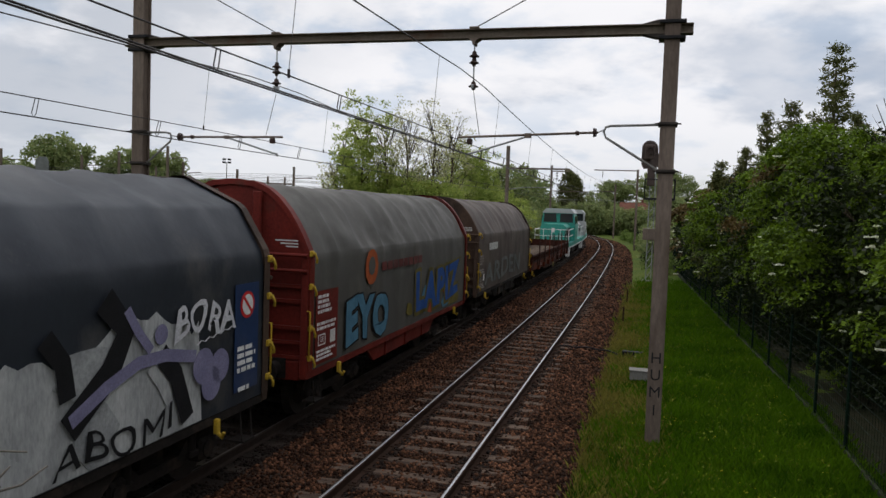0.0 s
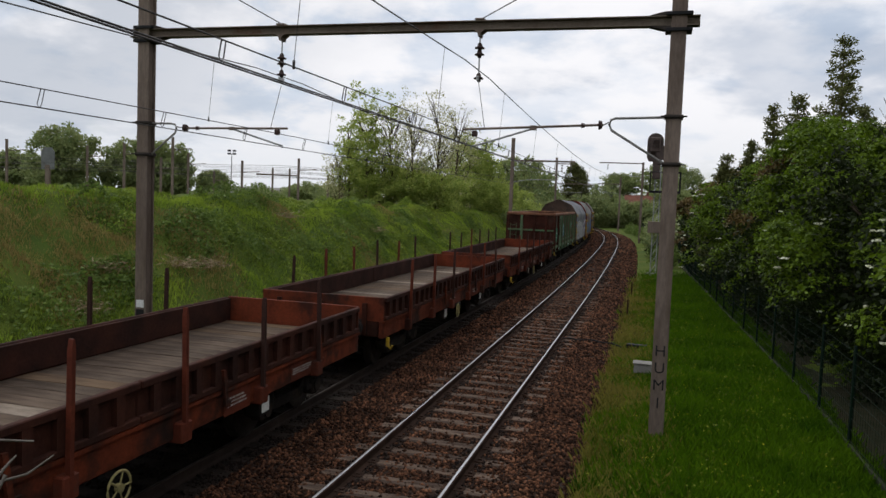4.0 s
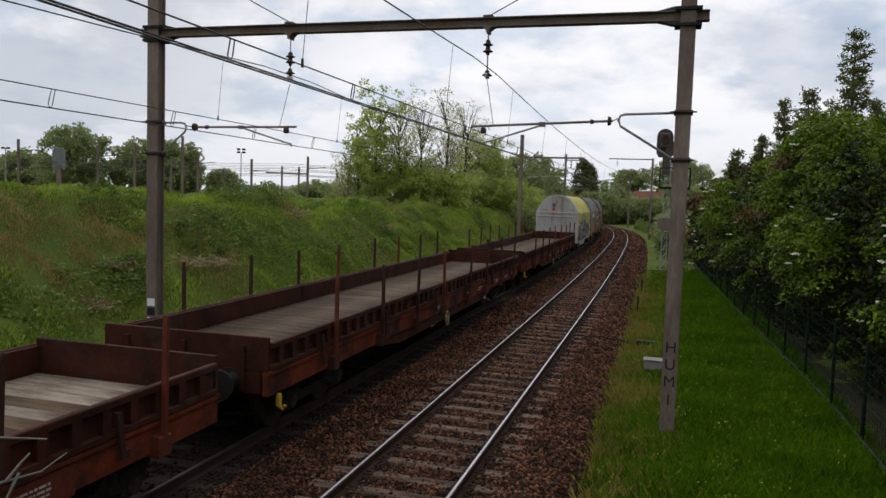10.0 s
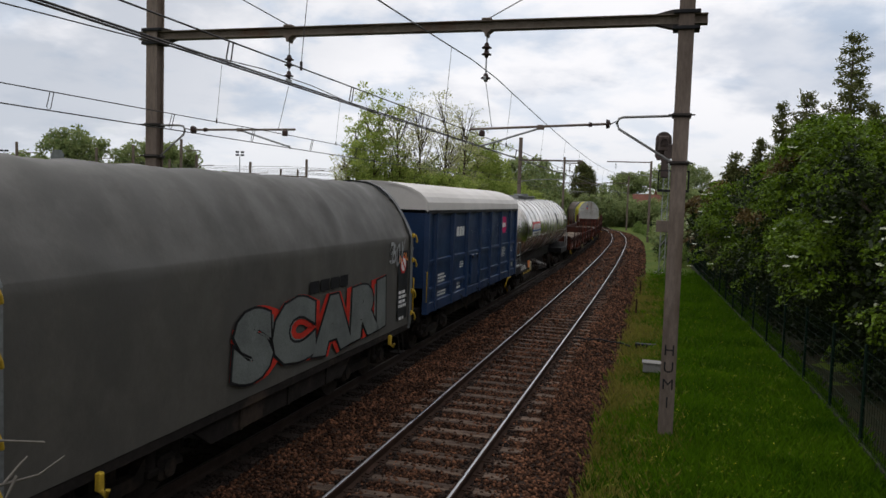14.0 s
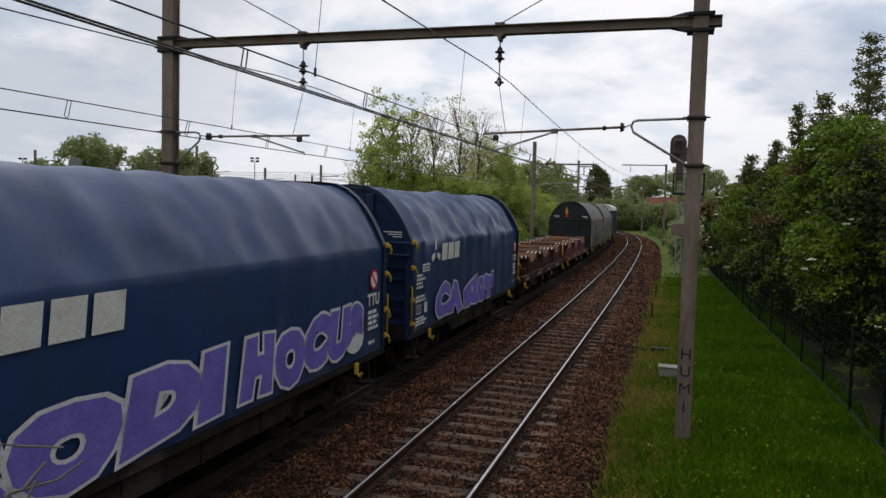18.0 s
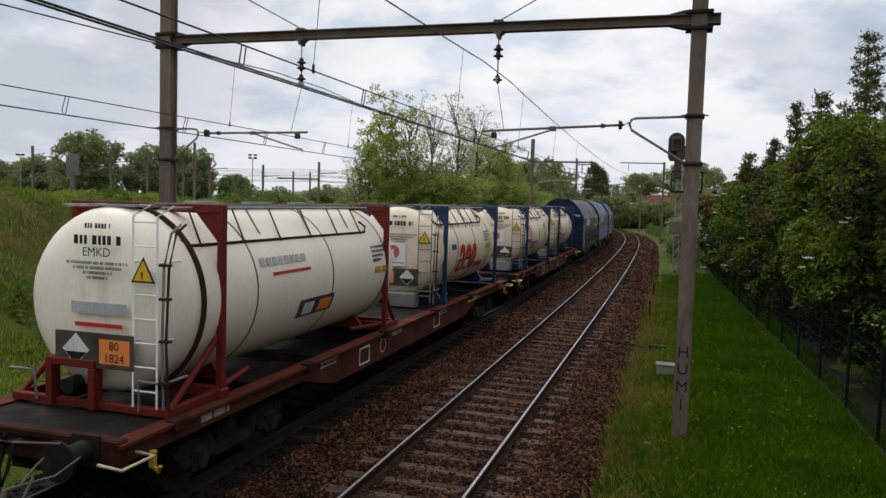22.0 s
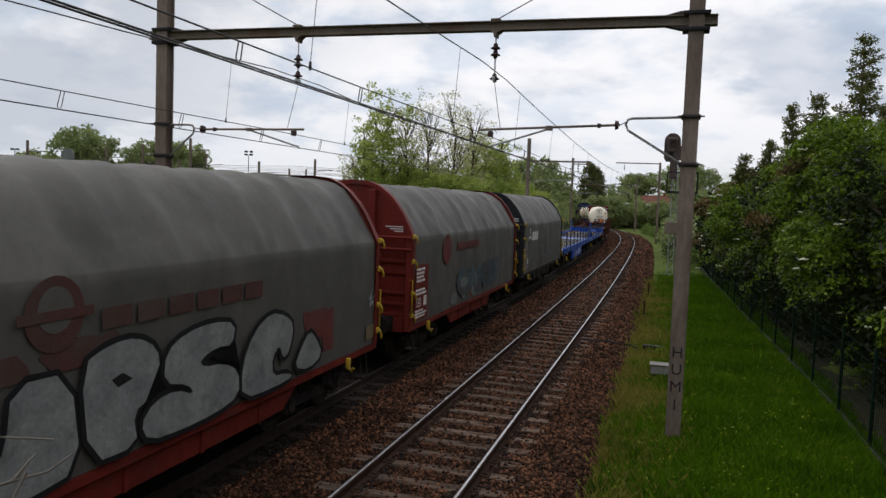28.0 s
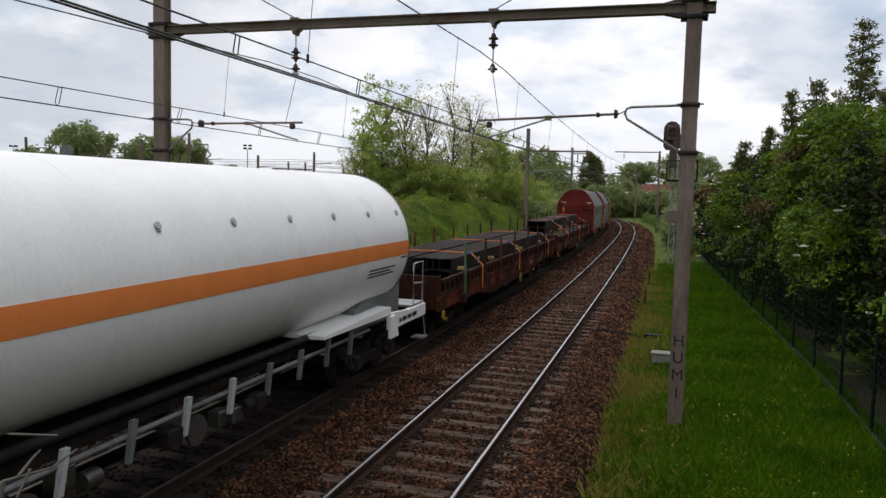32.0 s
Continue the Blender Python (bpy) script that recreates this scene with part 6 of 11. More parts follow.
    g0 = -HALF - 0.012
    part("logo_mark", Shape().loft([[(-2.1 + q * 0.40 * math.cos(g), g0 - d, 2.61 + q * 0.31 * math.sin(g)) for q, d in ((1.0, 0.0), (1.0, 0.004), (0.62, 0.004), (0.62, 0.0))] for g in np.linspace(0.5, 5.9, 20)]), LOGO_BLUE, w, "blue ring of a logo")
    part("logo_mark", Shape().prism([(-0.95, 2.30), (-0.72, 2.30), (-0.58, 2.70), (-0.44, 2.30), (-0.20, 2.30), (-0.48, 2.93), (-0.68, 2.93)], "y", g0 - 0.004, g0), LOGO_BLUE, w, "blue peak of a logo")
    part("logo_mark", Shape().box(0.62, 0.84, g0 - 0.004, g0, 2.30, 2.93), LOGO_BLUE, w, "blue bar of a logo")
    part("logo_mark", Shape().prism([(1.55, 2.32), (1.78, 2.32), (2.35, 2.93), (2.12, 2.93)], "y", g0 - 0.004, g0), LOGO_BLUE, w, "blue slanted bar of a logo")
    overspray(w, -4.75, 2.0, 1.02, 2.22, G_SMOKE, 3, 1)
    patches(w, -4.5, 1.9, 1.08, 2.2, 26, [G_DARK, G_GREY, G_SMOKE], 15, 2, (0.4, 0.9))
    tag(w, "GMTA", -4.1, 1.2, 1.10, 2.2, G_GREY, G_WHITE, bold=0.05, edge_w=0.014, seed=16, layer=8, amp=0.08)
    rz = random.Random(9)
    for k in range(30):
        zigzag(w, rz.uniform(-4.6, 1.8), rz.uniform(1.15, 2.1), rz.uniform(0.2, 0.7), rz.choice([0.1, 0.3, 1.45, 1.7, 1.6]), (G_WHITE, G_WHITE, G_BLUE, G_WHITE, YELLOW)[k % 5], k, 12 + 0.1 * k, 0.05)
    tag(w, "XP", 1.6, 3.05, 1.15, 2.2, G_DARK, G_WHITE, bold=0.06, edge_w=0.035, seed=17, layer=6)
    tag(w, "FA", 3.2, 4.25, 1.3, 2.1, G_DARK, G_WHITE, bold=0.06, edge_w=0.035, seed=18, layer=6)
    part("graffiti", Shape().disc((4.65, -HALF - 0.02, 1.75), 0.26, "y", 20, 0.003), G_DARK, w)
    tag(w, "PRS", 4.43, 4.87, 1.63, 1.87, G_WHITE, None, bold=0.01, seed=19, layer=6)
    plate(w, -L / 2 + 0.2, -L / 2 + 0.95, 1.05, 2.3, PLATE_WHITE, 0, "data_panel")
    data_panel(w, L, None, BLACK, 61, -L / 2 + 0.22, 0.72, 1.08, 2.25)
    plate(w, -L / 2 + 0.3, -L / 2 + 0.6, 1.75, 1.95, LOGO_BLUE, 2, "card")
    plate(w, L / 2 - 0.62, L / 2 - 0.2, 1.05, 2.05, PLATE_WHITE, 0, "data_panel")
    ring_sign(w, L / 2 - 0.41, 1.6, 0.13)
    # grey with a big outlined piece
    w, L = tarp_wagon(201.6, 212.9, "grey tarpaulin wagon with a red-edged graffiti piece", TARP_GREY, GREY_END, GREY_END, UNDER, 7, 0.7, 1.25)
    tag(w, "SCARI", -1.9, 4.0, 1.15, 2.25, G_GREY, G_RED, bold=0.10, edge_w=0.09, seed=21, slope=0.0)
    tag(w, "SCARI", -1.9, 4.0, 1.15, 2.25, G_GREY, G_DARK, bold=0.08, edge_w=0.03, seed=21, layer=4)
    tag(w, "EBOX", 4.1, 5.1, 2.45, 2.9, G_SILVER, None, bold=0.01, seed=22, layer=4, shear=0.3)
    flap_sign(w, L, None, BLACK_END)
    tag(w, "FADO", L / 2 - 0.9, L / 2 - 0.35, 2.46, 2.62, ORANGE, None, bold=0.02, seed=23, layer=3)
    blocks(w, L / 2 - 5.2, L / 2 - 3.6, 2.25, 2.45, 4, G_DARK, 2)
    # grey with black ends and an arrow emblem
    w, L = tarp_wagon(213.8, 225.2, "light grey tarpaulin wagon with black ends and a dark overpainted patch", TARP_GREY, BLACK_END, BLACK_END, UNDER, 8, 0.8, 1.2)
    tag(w, "MKEM", -3.6, 2.35, 1.08, 1.95, TARP_NIGHT, None, bold=0.14, seed=24, amp=0.08)
    arrow_logo(w, -1.83, 2.75, 0.34, G_DARK)
    data_panel(w, L, BLACK_END, PRINT, 71, z1=2.3)
    flap_sign(w, L, None, None)
    # two blue ones with violet letters
    for u0, u1, seed in ((251.35, 262.8, 9), (264.3, 275.9, 10)):
        w, L = tarp_wagon(u0, u1, "blue tarpaulin wagon with violet graffiti letters edged in white", TARP_BLUE, BLUE_END, BLUE_END, UNDER, seed, 2.5 if seed == 9 else 0.9, 1.05)
        lx = -4.0 if seed == 9 else -3.5
        tri_logo(w, lx, 2.68, 0.34, PLATE_WHITE)
        blocks(w, lx + 0.45, lx + 2.05, 2.48, 2.89, 3, PLATE_WHITE, 1, 0.1)
        if seed == 9:
            tag(w, "CA", -4.0, -1.5, 1.02, 1.9, G_VIOLET, G_WHITE, bold=0.09, edge_w=0.04, seed=25, slope=0.015)
            fat_letter(w, moved(((-0.95, 1.08), (-1.0, 1.52), (-0.6, 1.66), (0.0, 1.78), (0.42, 1.87), (0.45, 1.52), (0.55, 1.42), (0.70, 1.08), (0.30, 1.05), (-0.25, 1.12), (-0.35, 1.05))), G_VIOLET, G_WHITE, 2, ((-0.62, 1.50), 0.07, 0.10))
            fat_letter(w, moved(((0.46, 1.40), (0.60, 1.73), (1.06, 1.75), (1.15, 1.58), (1.34, 1.44), (1.38, 1.22), (1.22, 1.08), (0.98, 1.05), (0.74, 1.06))), G_VIOLET, G_WHITE, 5, ((0.36, 1.46), 0.05, 0.08))
            fat_letter(w, moved(((1.26, 1.42), (1.16, 1.60), (1.24, 1.74), (1.40, 1.79), (1.70, 1.73), (1.98, 1.69), (2.10, 1.71), (2.12, 1.80), (2.37, 1.81), (2.40, 1.44), (2.28, 1.36), (1.94, 1.38), (2.08, 1.07), (1.52, 1.05), (1.62, 1.32))), G_VIOLET, G_WHITE, 8)
        else:
            tag(w, "RODI", -4.2, 0.45, 1.05, 2.0, G_VIOLET, G_WHITE, bold=0.11, edge_w=0.045, seed=26, shear=0.12)
            tag(w, "HOCUS", 0.6, 4.75, 1.1, 2.05, G_VIOLET, G_WHITE, bold=0.10, edge_w=0.05, seed=27, shear=0.12)
        data_panel(w, L, None, WHITE, 80 + seed)
        bars(w, -L / 2 + 0.75, -L / 2 + 1.4, 2.3, 2.5, 3, WHITE, 83)
        flap_sign(w, L)
        lettering("TTU", w, PLATE_WHITE, pose(L / 2 - 0.62, -HALF - 0.02, 2.02, 90, 0, 0), 0.30, "lettering", 0.012)
    # black-blue, covered in many faded patches
    w, L = tarp_wagon(277.3, 288.8, "dark blue tarpaulin wagon with many faded colour patches and scrawls", TARP_NIGHT, BLUE_END, BLUE_END, UNDER, 11, 0.7, 0.95)
    tri_logo(w, -3.55, 2.66, 0.36, PLATE_WHITE)
    blocks(w, -3.05, -1.4, 2.45, 2.88, 3, PLATE_WHITE, 1, 0.08)
    tag(w, "MOAS", -3.3, -2.4, 2.8, 2.95, G_CREAM, None, bold=0.02, seed=28, layer=4)
    tag(w, "CONE", -0.48, 2.3, 2.3, 2.72, G_GREY, None, bold=0.02, seed=29, layer=4)
    tag(w, "KISS", L / 2 - 1.0, L / 2 - 0.3, 2.5, 2.78, G_CREAM, None, bold=0.015, seed=30, layer=4)
    arrow_logo(w, 3.7, 2.85, 0.4, G_WHITE)
    faded = [surf("faded_patch_%s" % n, c, tuple(q * 0.7 for q in c), rough=0.6, bump=0.05) for n, c in (("blue", (0.024, 0.048, 0.105)), ("rust", (0.095, 0.038, 0.022)), ("slate", (0.052, 0.052, 0.060)), ("teal", (0.024, 0.055, 0.055)), ("umber", (0.048, 0.038, 0.034)))]
    patches(w, -L / 2 + 1.3, L / 2 - 1.0, 1.1, 2.1, 75, faded, 31, 0, (0.2, 0.5))
    data_panel(w, L, None, PRINT, 91)
    ring_sign(w, L / 2 - 0.6, 1.75, 0.2)
    # the last three
    w, L = tarp_wagon(386.1, 397.3, "grey tarpaulin wagon with black ends and white scrawls", TARP_GREY, BLACK_END, BLACK_END, UNDER, 12, 0.6, 1.3)
    tri_logo(w, -L / 2 + 1.4, 2.5, 0.3, PLATE_WHITE)
    blocks(w, -L / 2 + 1.9, -L / 2 + 3.4, 2.3, 2.65, 3, PLATE_WHITE, 1, 0.1)
    tag(w, "JOLAK", -L / 2 + 2.6, L / 2 - 3.0, 1.25, 1.95, G_GREY, None, bold=-0.005, seed=32, amp=0.09)
    data_panel(w, L, None, PRINT, 101)
    w, L = tarp_wagon(399.0, 410.7, "dark grey tarpaulin wagon with red ends and blurred blue graffiti", TARP_GREY, RED_END, RED_END, RED_END, 13, 1.1, 1.2)
    tag(w, "CAMES", -2.05, 3.0, 1.2, 2.0, G_SLATE, None, bold=0.08, seed=33)
    part("logo_mark", Shape().disc((-3.1, -HALF - 0.014, 2.6), 0.38, "y", 24, 0.003), G_RUSTRED, w)
    blocks(w, -2.13, 0.3, 2.52, 2.72, 8, G_RUSTRED, 1)
    patches(w, -3.4, 0.4, 1.1, 1.9, 9, [G_GREY, G_RUSTRED], 34, -1, (0.5, 1.1))
    data_panel(w, L, RED_END, WHITE, 111)
    w, L = tarp_wagon(412.7, 423.9, "grey tarpaulin wagon with red ends and big silver graffiti letters", TARP_GREY, RED_END, RED_END, RED_END, 14, 1.1, 1.0, posts=RED_END)
    patches(w, 2.5, 3.6, 1.25, 2.0, 4, [G_RUSTRED], 36, -2, (0.6, 1.0))
    patches(w, -3.2, -1.6, 2.1, 2.4, 4, [G_FADED], 38, -2, (0.5, 0.9))
    big = (((-3.95, 1.3), (-3.92, 2.12), (-3.42, 2.12), (-3.38, 1.55), (-3.22, 1.42), (-3.06, 1.55), (-3.0, 2.10), (-2.32, 2.08), (-2.18, 1.1), (-2.9, 1.02), (-3.6, 1.04)),
           ((-2.08, 1.1), (-2.2, 2.12), (-1.8, 2.26), (-1.4, 2.27), (-1.06, 2.1), (-1.0, 1.8), (-1.15, 1.56), (-1.45, 1.46), (-1.36, 1.08)),
           ((-0.92, 2.02), (-0.55, 2.18), (0.0, 2.23), (0.5, 2.15), (0.44, 1.86), (0.08, 1.90), (-0.28, 1.80), (-0.2, 1.70), (0.25, 1.66), (0.6, 1.50), (0.62, 1.15), (0.1, 1.06), (-0.6, 1.04), (-1.2, 1.08), (-1.34, 1.3), (-1.12, 1.5), (-0.72, 1.54), (-0.36, 1.40), (-0.5, 1.56), (-0.95, 1.66)),
           ((0.68, 1.08), (0.67, 1.55), (0.95, 1.95), (1.4, 2.16), (1.85, 2.06), (2.1, 1.88), (1.98, 1.5), (1.78, 1.42), (1.68, 1.66), (1.46, 1.50), (1.5, 1.22), (1.85, 1.2), (2.15, 1.1), (1.6, 1.05)),
           ((2.12, 1.22), (2.35, 1.5), (2.62, 1.72), (2.85, 1.56), (3.1, 1.25), (2.6, 1.1)))
    for k, pts in enumerate(big):
        fat_letter(w, rounded(list(pts)), G_TIN, G_DARK, 2 + 3 * k, ((-1.62, 1.86), 0.16, 0.07) if k == 1 else None, 0.065)
    part("logo_mark", Shape().disc((-2.5, -HALF - 0.012, 2.66), 0.36, "y", 24, 0.003), G_FADED, w)
    part("logo_mark", Shape().disc((-2.5, -HALF - 0.016, 2.70), 0.22, "y", 24, 0.003), TARP_GREY, w)
    plate(w, -2.95, -2.02, 2.60, 2.70, G_FADED, 3, "logo_mark")
    blocks(w, -1.9, 1.3, 2.42, 2.64, 6, G_FADED, 1)
    data_panel(w, L, None, PRINT, 121)
    tag(w, "UAS", L / 2 - 0.45, L / 2 - 0.2, 1.75, 2.0, G_SILVER, None, bold=0.02, seed=37)
    plate(w, L / 2 - 0.55, L / 2 - 0.17, 1.15, 1.40, TAN, 0, "tan_panel")


build_tarp_wagons()


# -- low-sided flat wagons with stakes --
def flat_wagon(u0, u1, label, seed, body=None, red=None, load=None):
    body, red = body or RUST, red or RUST_RED
    L = u1 - u0
    r = random.Random(seed)
    w = vehicle("stake_wagon", u0, u1, label, "flat wagon", "stake wagons")
    part("underfloor", Shape().box(-L / 2 + 0.12, L / 2 - 0.12, -1.30, 1.30, 1.10, 1.20), UNDER, w)
    n = int(L / 0.34)
    pw = (L - 0.3) / n
    pm = shared("plank_%.3f" % pw, lambda: Shape().box(-pw / 2 + 0.006, pw / 2 - 0.006, -1.30, 1.30, 0, 0.05, 0.006), PLANK)
    pb = shared("brown_plank_%.3f" % pw, lambda: Shape().box(-pw / 2 + 0.006, pw / 2 - 0.006, -1.30, 1.30, 0, 0.05, 0.006), PLANK_BROWN)
    pp = shared("pale_plank_%.3f" % pw, lambda: Shape().box(-pw / 2 + 0.006, pw / 2 - 0.006, -1.30, 1.30, 0, 0.05, 0.006), PLANK_PALE)
    pale = 0.62 if seed == 46 else 0.965
    for k in range(n):
        pick = r.random()
        part("plank", pb if pick < 0.25 else (pp if pick > pale else pm), None, w, m=pose(-L / 2 + 0.15 + (k + 0.5) * pw, 0, 1.20 + r.uniform(0, 0.008), 0, r.uniform(-0.4, 0.4)))
    panels = max(2, round(L / 6.6))
    for y in (-1.37, 1.37):
        sg = -1 if y < 0 else 1
        for k in range(panels):
            a = -L / 2 + 0.05 + k * (L - 0.1) / panels
            b = a + (L - 0.1) / panels - 0.03
            rise = 0.07 if L < 15 else 0.0
            side = Shape().box(a, b, y - 0.03, y + 0.03, 1.25, 1.62 + rise, 0.008)
            paint = RUST_DARK if seed in (41, 42, 43, 60, 61) else body
            q = part("drop_side", side, paint, w)
            for za, zb in ((1.55 + rise, 1.64 + rise), (1.23, 1.31)):
                part("side_flange", Shape().box(a, b, min(y + sg * 0.025, y + sg * 0.10), max(y + sg * 0.025, y + sg * 0.10), za, zb, 0.012), paint, q)
            for xl in (a + (b - a) * 0.27, a + (b - a) * 0.73):
                part("side_latch", Shape().prism([(xl - 0.16, 1.50), (xl - 0.10, 1.50), (xl - 0.02, 1.06), (xl + 0.06, 1.06), (xl + 0.02, 0.98), (xl - 0.08, 0.98)], "y", min(y + sg * 0.101, y + sg * 0.14), max(y + sg * 0.101, y + sg * 0.14)), SOLE_RED if L < 15 else STAKE, q, "hanging side latch")
            x = a + 0.2
            ribs = Shape()
            while x < b - 0.1:
                ribs.box(x, x + 0.13, min(y, y + sg * 0.098), max(y, y + sg * 0.098), 1.30, 1.56 + rise)
                x += 0.42
            part("side_ribs", ribs, paint, q, kind="stuff")
        part("sole_bar", Shape().box(-L / 2, L / 2, y - 0.05, y + 0.05, 0.84, 1.20, 0.012).box(-L / 2, L / 2, min(y, y + sg * 0.09), max(y, y + sg * 0.09), 1.17, 1.22), SOLE_RED, w)
        if L > 15:
            part("trussed_sill", Shape().prism([(-L * 0.30, 0.86), (L * 0.30, 0.86), (L * 0.2, 0.60), (-L * 0.2, 0.60)], "y", y - 0.02, y + 0.02), body, w)
        k, m = 0, (8 if L > 15 else 6)
        for i in range(m):
            x = (-7.7, -5.4, -3.15, -0.9, 1.83, 4.05, 6.32, 8.58)[i] if L > 15 else -L / 2 + 1.6 + i * (L - 3.6) / (m - 1)
            tilt = r.uniform(-1.5, 1.5)
            top = 2.36 + r.uniform(-0.06, 0.06) if L > 15 else 2.32 + r.uniform(-0.08, 0.08)
            st = Shape().box(-0.026, 0.026, -0.03, 0.03, 0, top - 0.82).prism([(-0.026, top - 0.82), (0.026, top - 0.82), (0.010, top - 0.72), (-0.010, top - 0.72)], "y", -0.028, 0.028)
            part("stake", st, GREEN_FRAME if seed == 61 and i == 0 and sg < 0 else (RUST_RED if r.random() < 0.3 else STAKE), w, m=pose(x, y + sg * 0.14, 0.82, r.uniform(-1, 1), tilt, 0))
            part("stake_pocket", Shape().box(x - 0.11, x + 0.11, y + sg * 0.05 - 0.12, y + sg * 0.05 + 0.12, 0.80, 1.05, 0.015), red if r.random() < 0.5 else body, w)
    for sg in (-1, 1):
        x = sg * (L / 2 - 0.03)
        e = Shape().box(x - 0.03, x + 0.03, -1.42, 1.42, 1.2, 1.72, 0.008)
        part("end_board", e, SOLE_RED if L < 15 else body, w)
        for y in (-1.0, 0.0, 1.0):
            part("end_rib", Shape().box(min(x, x + sg * 0.08), max(x, x + sg * 0.08), y - 0.05, y + 0.05, 0.9, 1.58), body, w)
    # coloured panels with print along the sole bar
    y = -1.425
    xs = sorted(r.uniform(-L / 2 + 0.8, L / 2 - 1.6) for _ in range(int(L / 2.6)))
    last = -99
    for x in xs:
        if x - last < 1.4:
            continue
        last = x
        wd = r.uniform(0.5, 1.25)
        zz = r.choice([0.86, 0.82])
        part("panel", Shape().box(x, x + wd, y - 0.004, y, zz, 1.14), red, w)
        bars(w, x + 0.06, x + min(wd, 0.8) - 0.05, zz + 0.10, 1.07, r.choice([2, 3]), PRINT, seed * 10 + int(x * 7), 0, y - 0.005, 0.5)
    for x, wd in ((-1.5, 0.35), (L * 0.22, 0.3)):
        part("box", Shape().box(x, x + wd, -1.34, -1.1, 0.5, 0.82, 0.02), UNDER, w)
        part("card", Shape().box(x + 0.04, x + wd - 0.04, -1.348, -1.344, 0.56, 0.78), PLATE_WHITE, w)
    part("handwheel", shared("handwheel_dull", handwheel_shape, WHEEL_PAINT), None, w, "spoked brake handwheel", m=pose({47: -1.2, 44: -0.8, 61: 0.9}.get(seed, -0.35), -1.45, 0.62))
    part("lashing_hook", shared("lashing_hook", hook_yellow, YELLOW), None, w, m=pose(-L / 2 + 0.35, -1.40, 0.72))
    ends(w, L, body)
    for x in (-L / 2 + 2.2, L / 2 - 2.2):
        bogie(w, x)
    brake_gear(w, 1.5)
    return w, L


def beam_stack(u0, u1, label, y0, y1, z0, layers, cols, h, dx=0.0):
    """A bundle of steel sections lying on a flat wagon; it rides with the train."""
    L = u1 - u0
    t = vehicle("steel_beam_stack", u0, u1, label, "steel beams", "steel loads")
    wd = (y1 - y0) / cols
    for j in range(layers):
        for k in range(cols):
            a, b, c = y0 + k * wd, y0 + (k + 1) * wd - 0.012, z0 + j * (h + 0.015)
            off = ((k * 7 + j * 3) % 5 - 2) * 0.05
            m0, m1 = ((a + b) / 2 - 0.012, (a + b) / 2 + 0.012) if k else (a + 0.001, a + 0.02)
            sh = Shape().prism([(a, c), (b, c), (b, c + 0.02), (m1, c + 0.02), (m1, c + h - 0.02), (b, c + h - 0.02), (b, c + h), (a, c + h), (a, c + h - 0.02), (m0, c + h - 0.02), (m0, c + 0.02), (a, c + 0.02)], "x", -L / 2 + off, L / 2 + off)
            part("beam", sh, BEAM_STEEL, t)
    return t, L


def strap_over(t, x, y0, y1, ztop, zlow, lean=0.25):
    """An orange lashing strap over a load and down to the side."""
    def ribbon(pts, ma, name):
        rings = [[(a - 0.035, b, c), (a + 0.035, b, c), (a + 0.035, b, c + 0.012), (a - 0.035, b, c + 0.012)] for a, b, c in pts]
        part(name, Shape().loft(rings), ma, t)
    ribbon([(x, y1, ztop + 0.005), (x + 0.01, (y0 + y1) / 2, ztop + 0.012), (x, y0 + 0.05, ztop + 0.005)], STRAP, "strap")
    sh = Shape()
    p = [Vector((x, y0 - 0.01, ztop)), Vector((x + lean, -1.47, 1.64)), Vector((x + lean + 0.02, -1.47, 0.95))]
    for a, b in ((p[0], p[1]), (p[1], p[2])):
        sh.loft([[a + Vector((-0.04, 0, 0)), a + Vector((0.04, 0, 0)), a + Vector((0.04, -0.012, 0)), a + Vector((-0.04, -0.012, 0))],
                 [b + Vector((-0.04, 0, 0)), b + Vector((0.04, 0, 0)), b + Vector((0.04, -0.012, 0)), b + Vector((-0.04, -0.012, 0))]])
    part("strap", sh, STRAP, t)
    part("strap_sleeve", Shape().box(x - 0.045, x + 0.045, y0 - 0.02, y0 + 0.12, ztop - 0.06, ztop + 0.022, 0.01), CAR_BLUE, t, "blue edge protector")
    c = p[0].lerp(p[1], 0.55)
    part("ratchet", Shape().box(c.x - 0.06, c.x + 0.06, c.y - 0.05, c.y - 0.005, c.z - 0.09, c.z + 0.09, 0.01), STEEL, t)


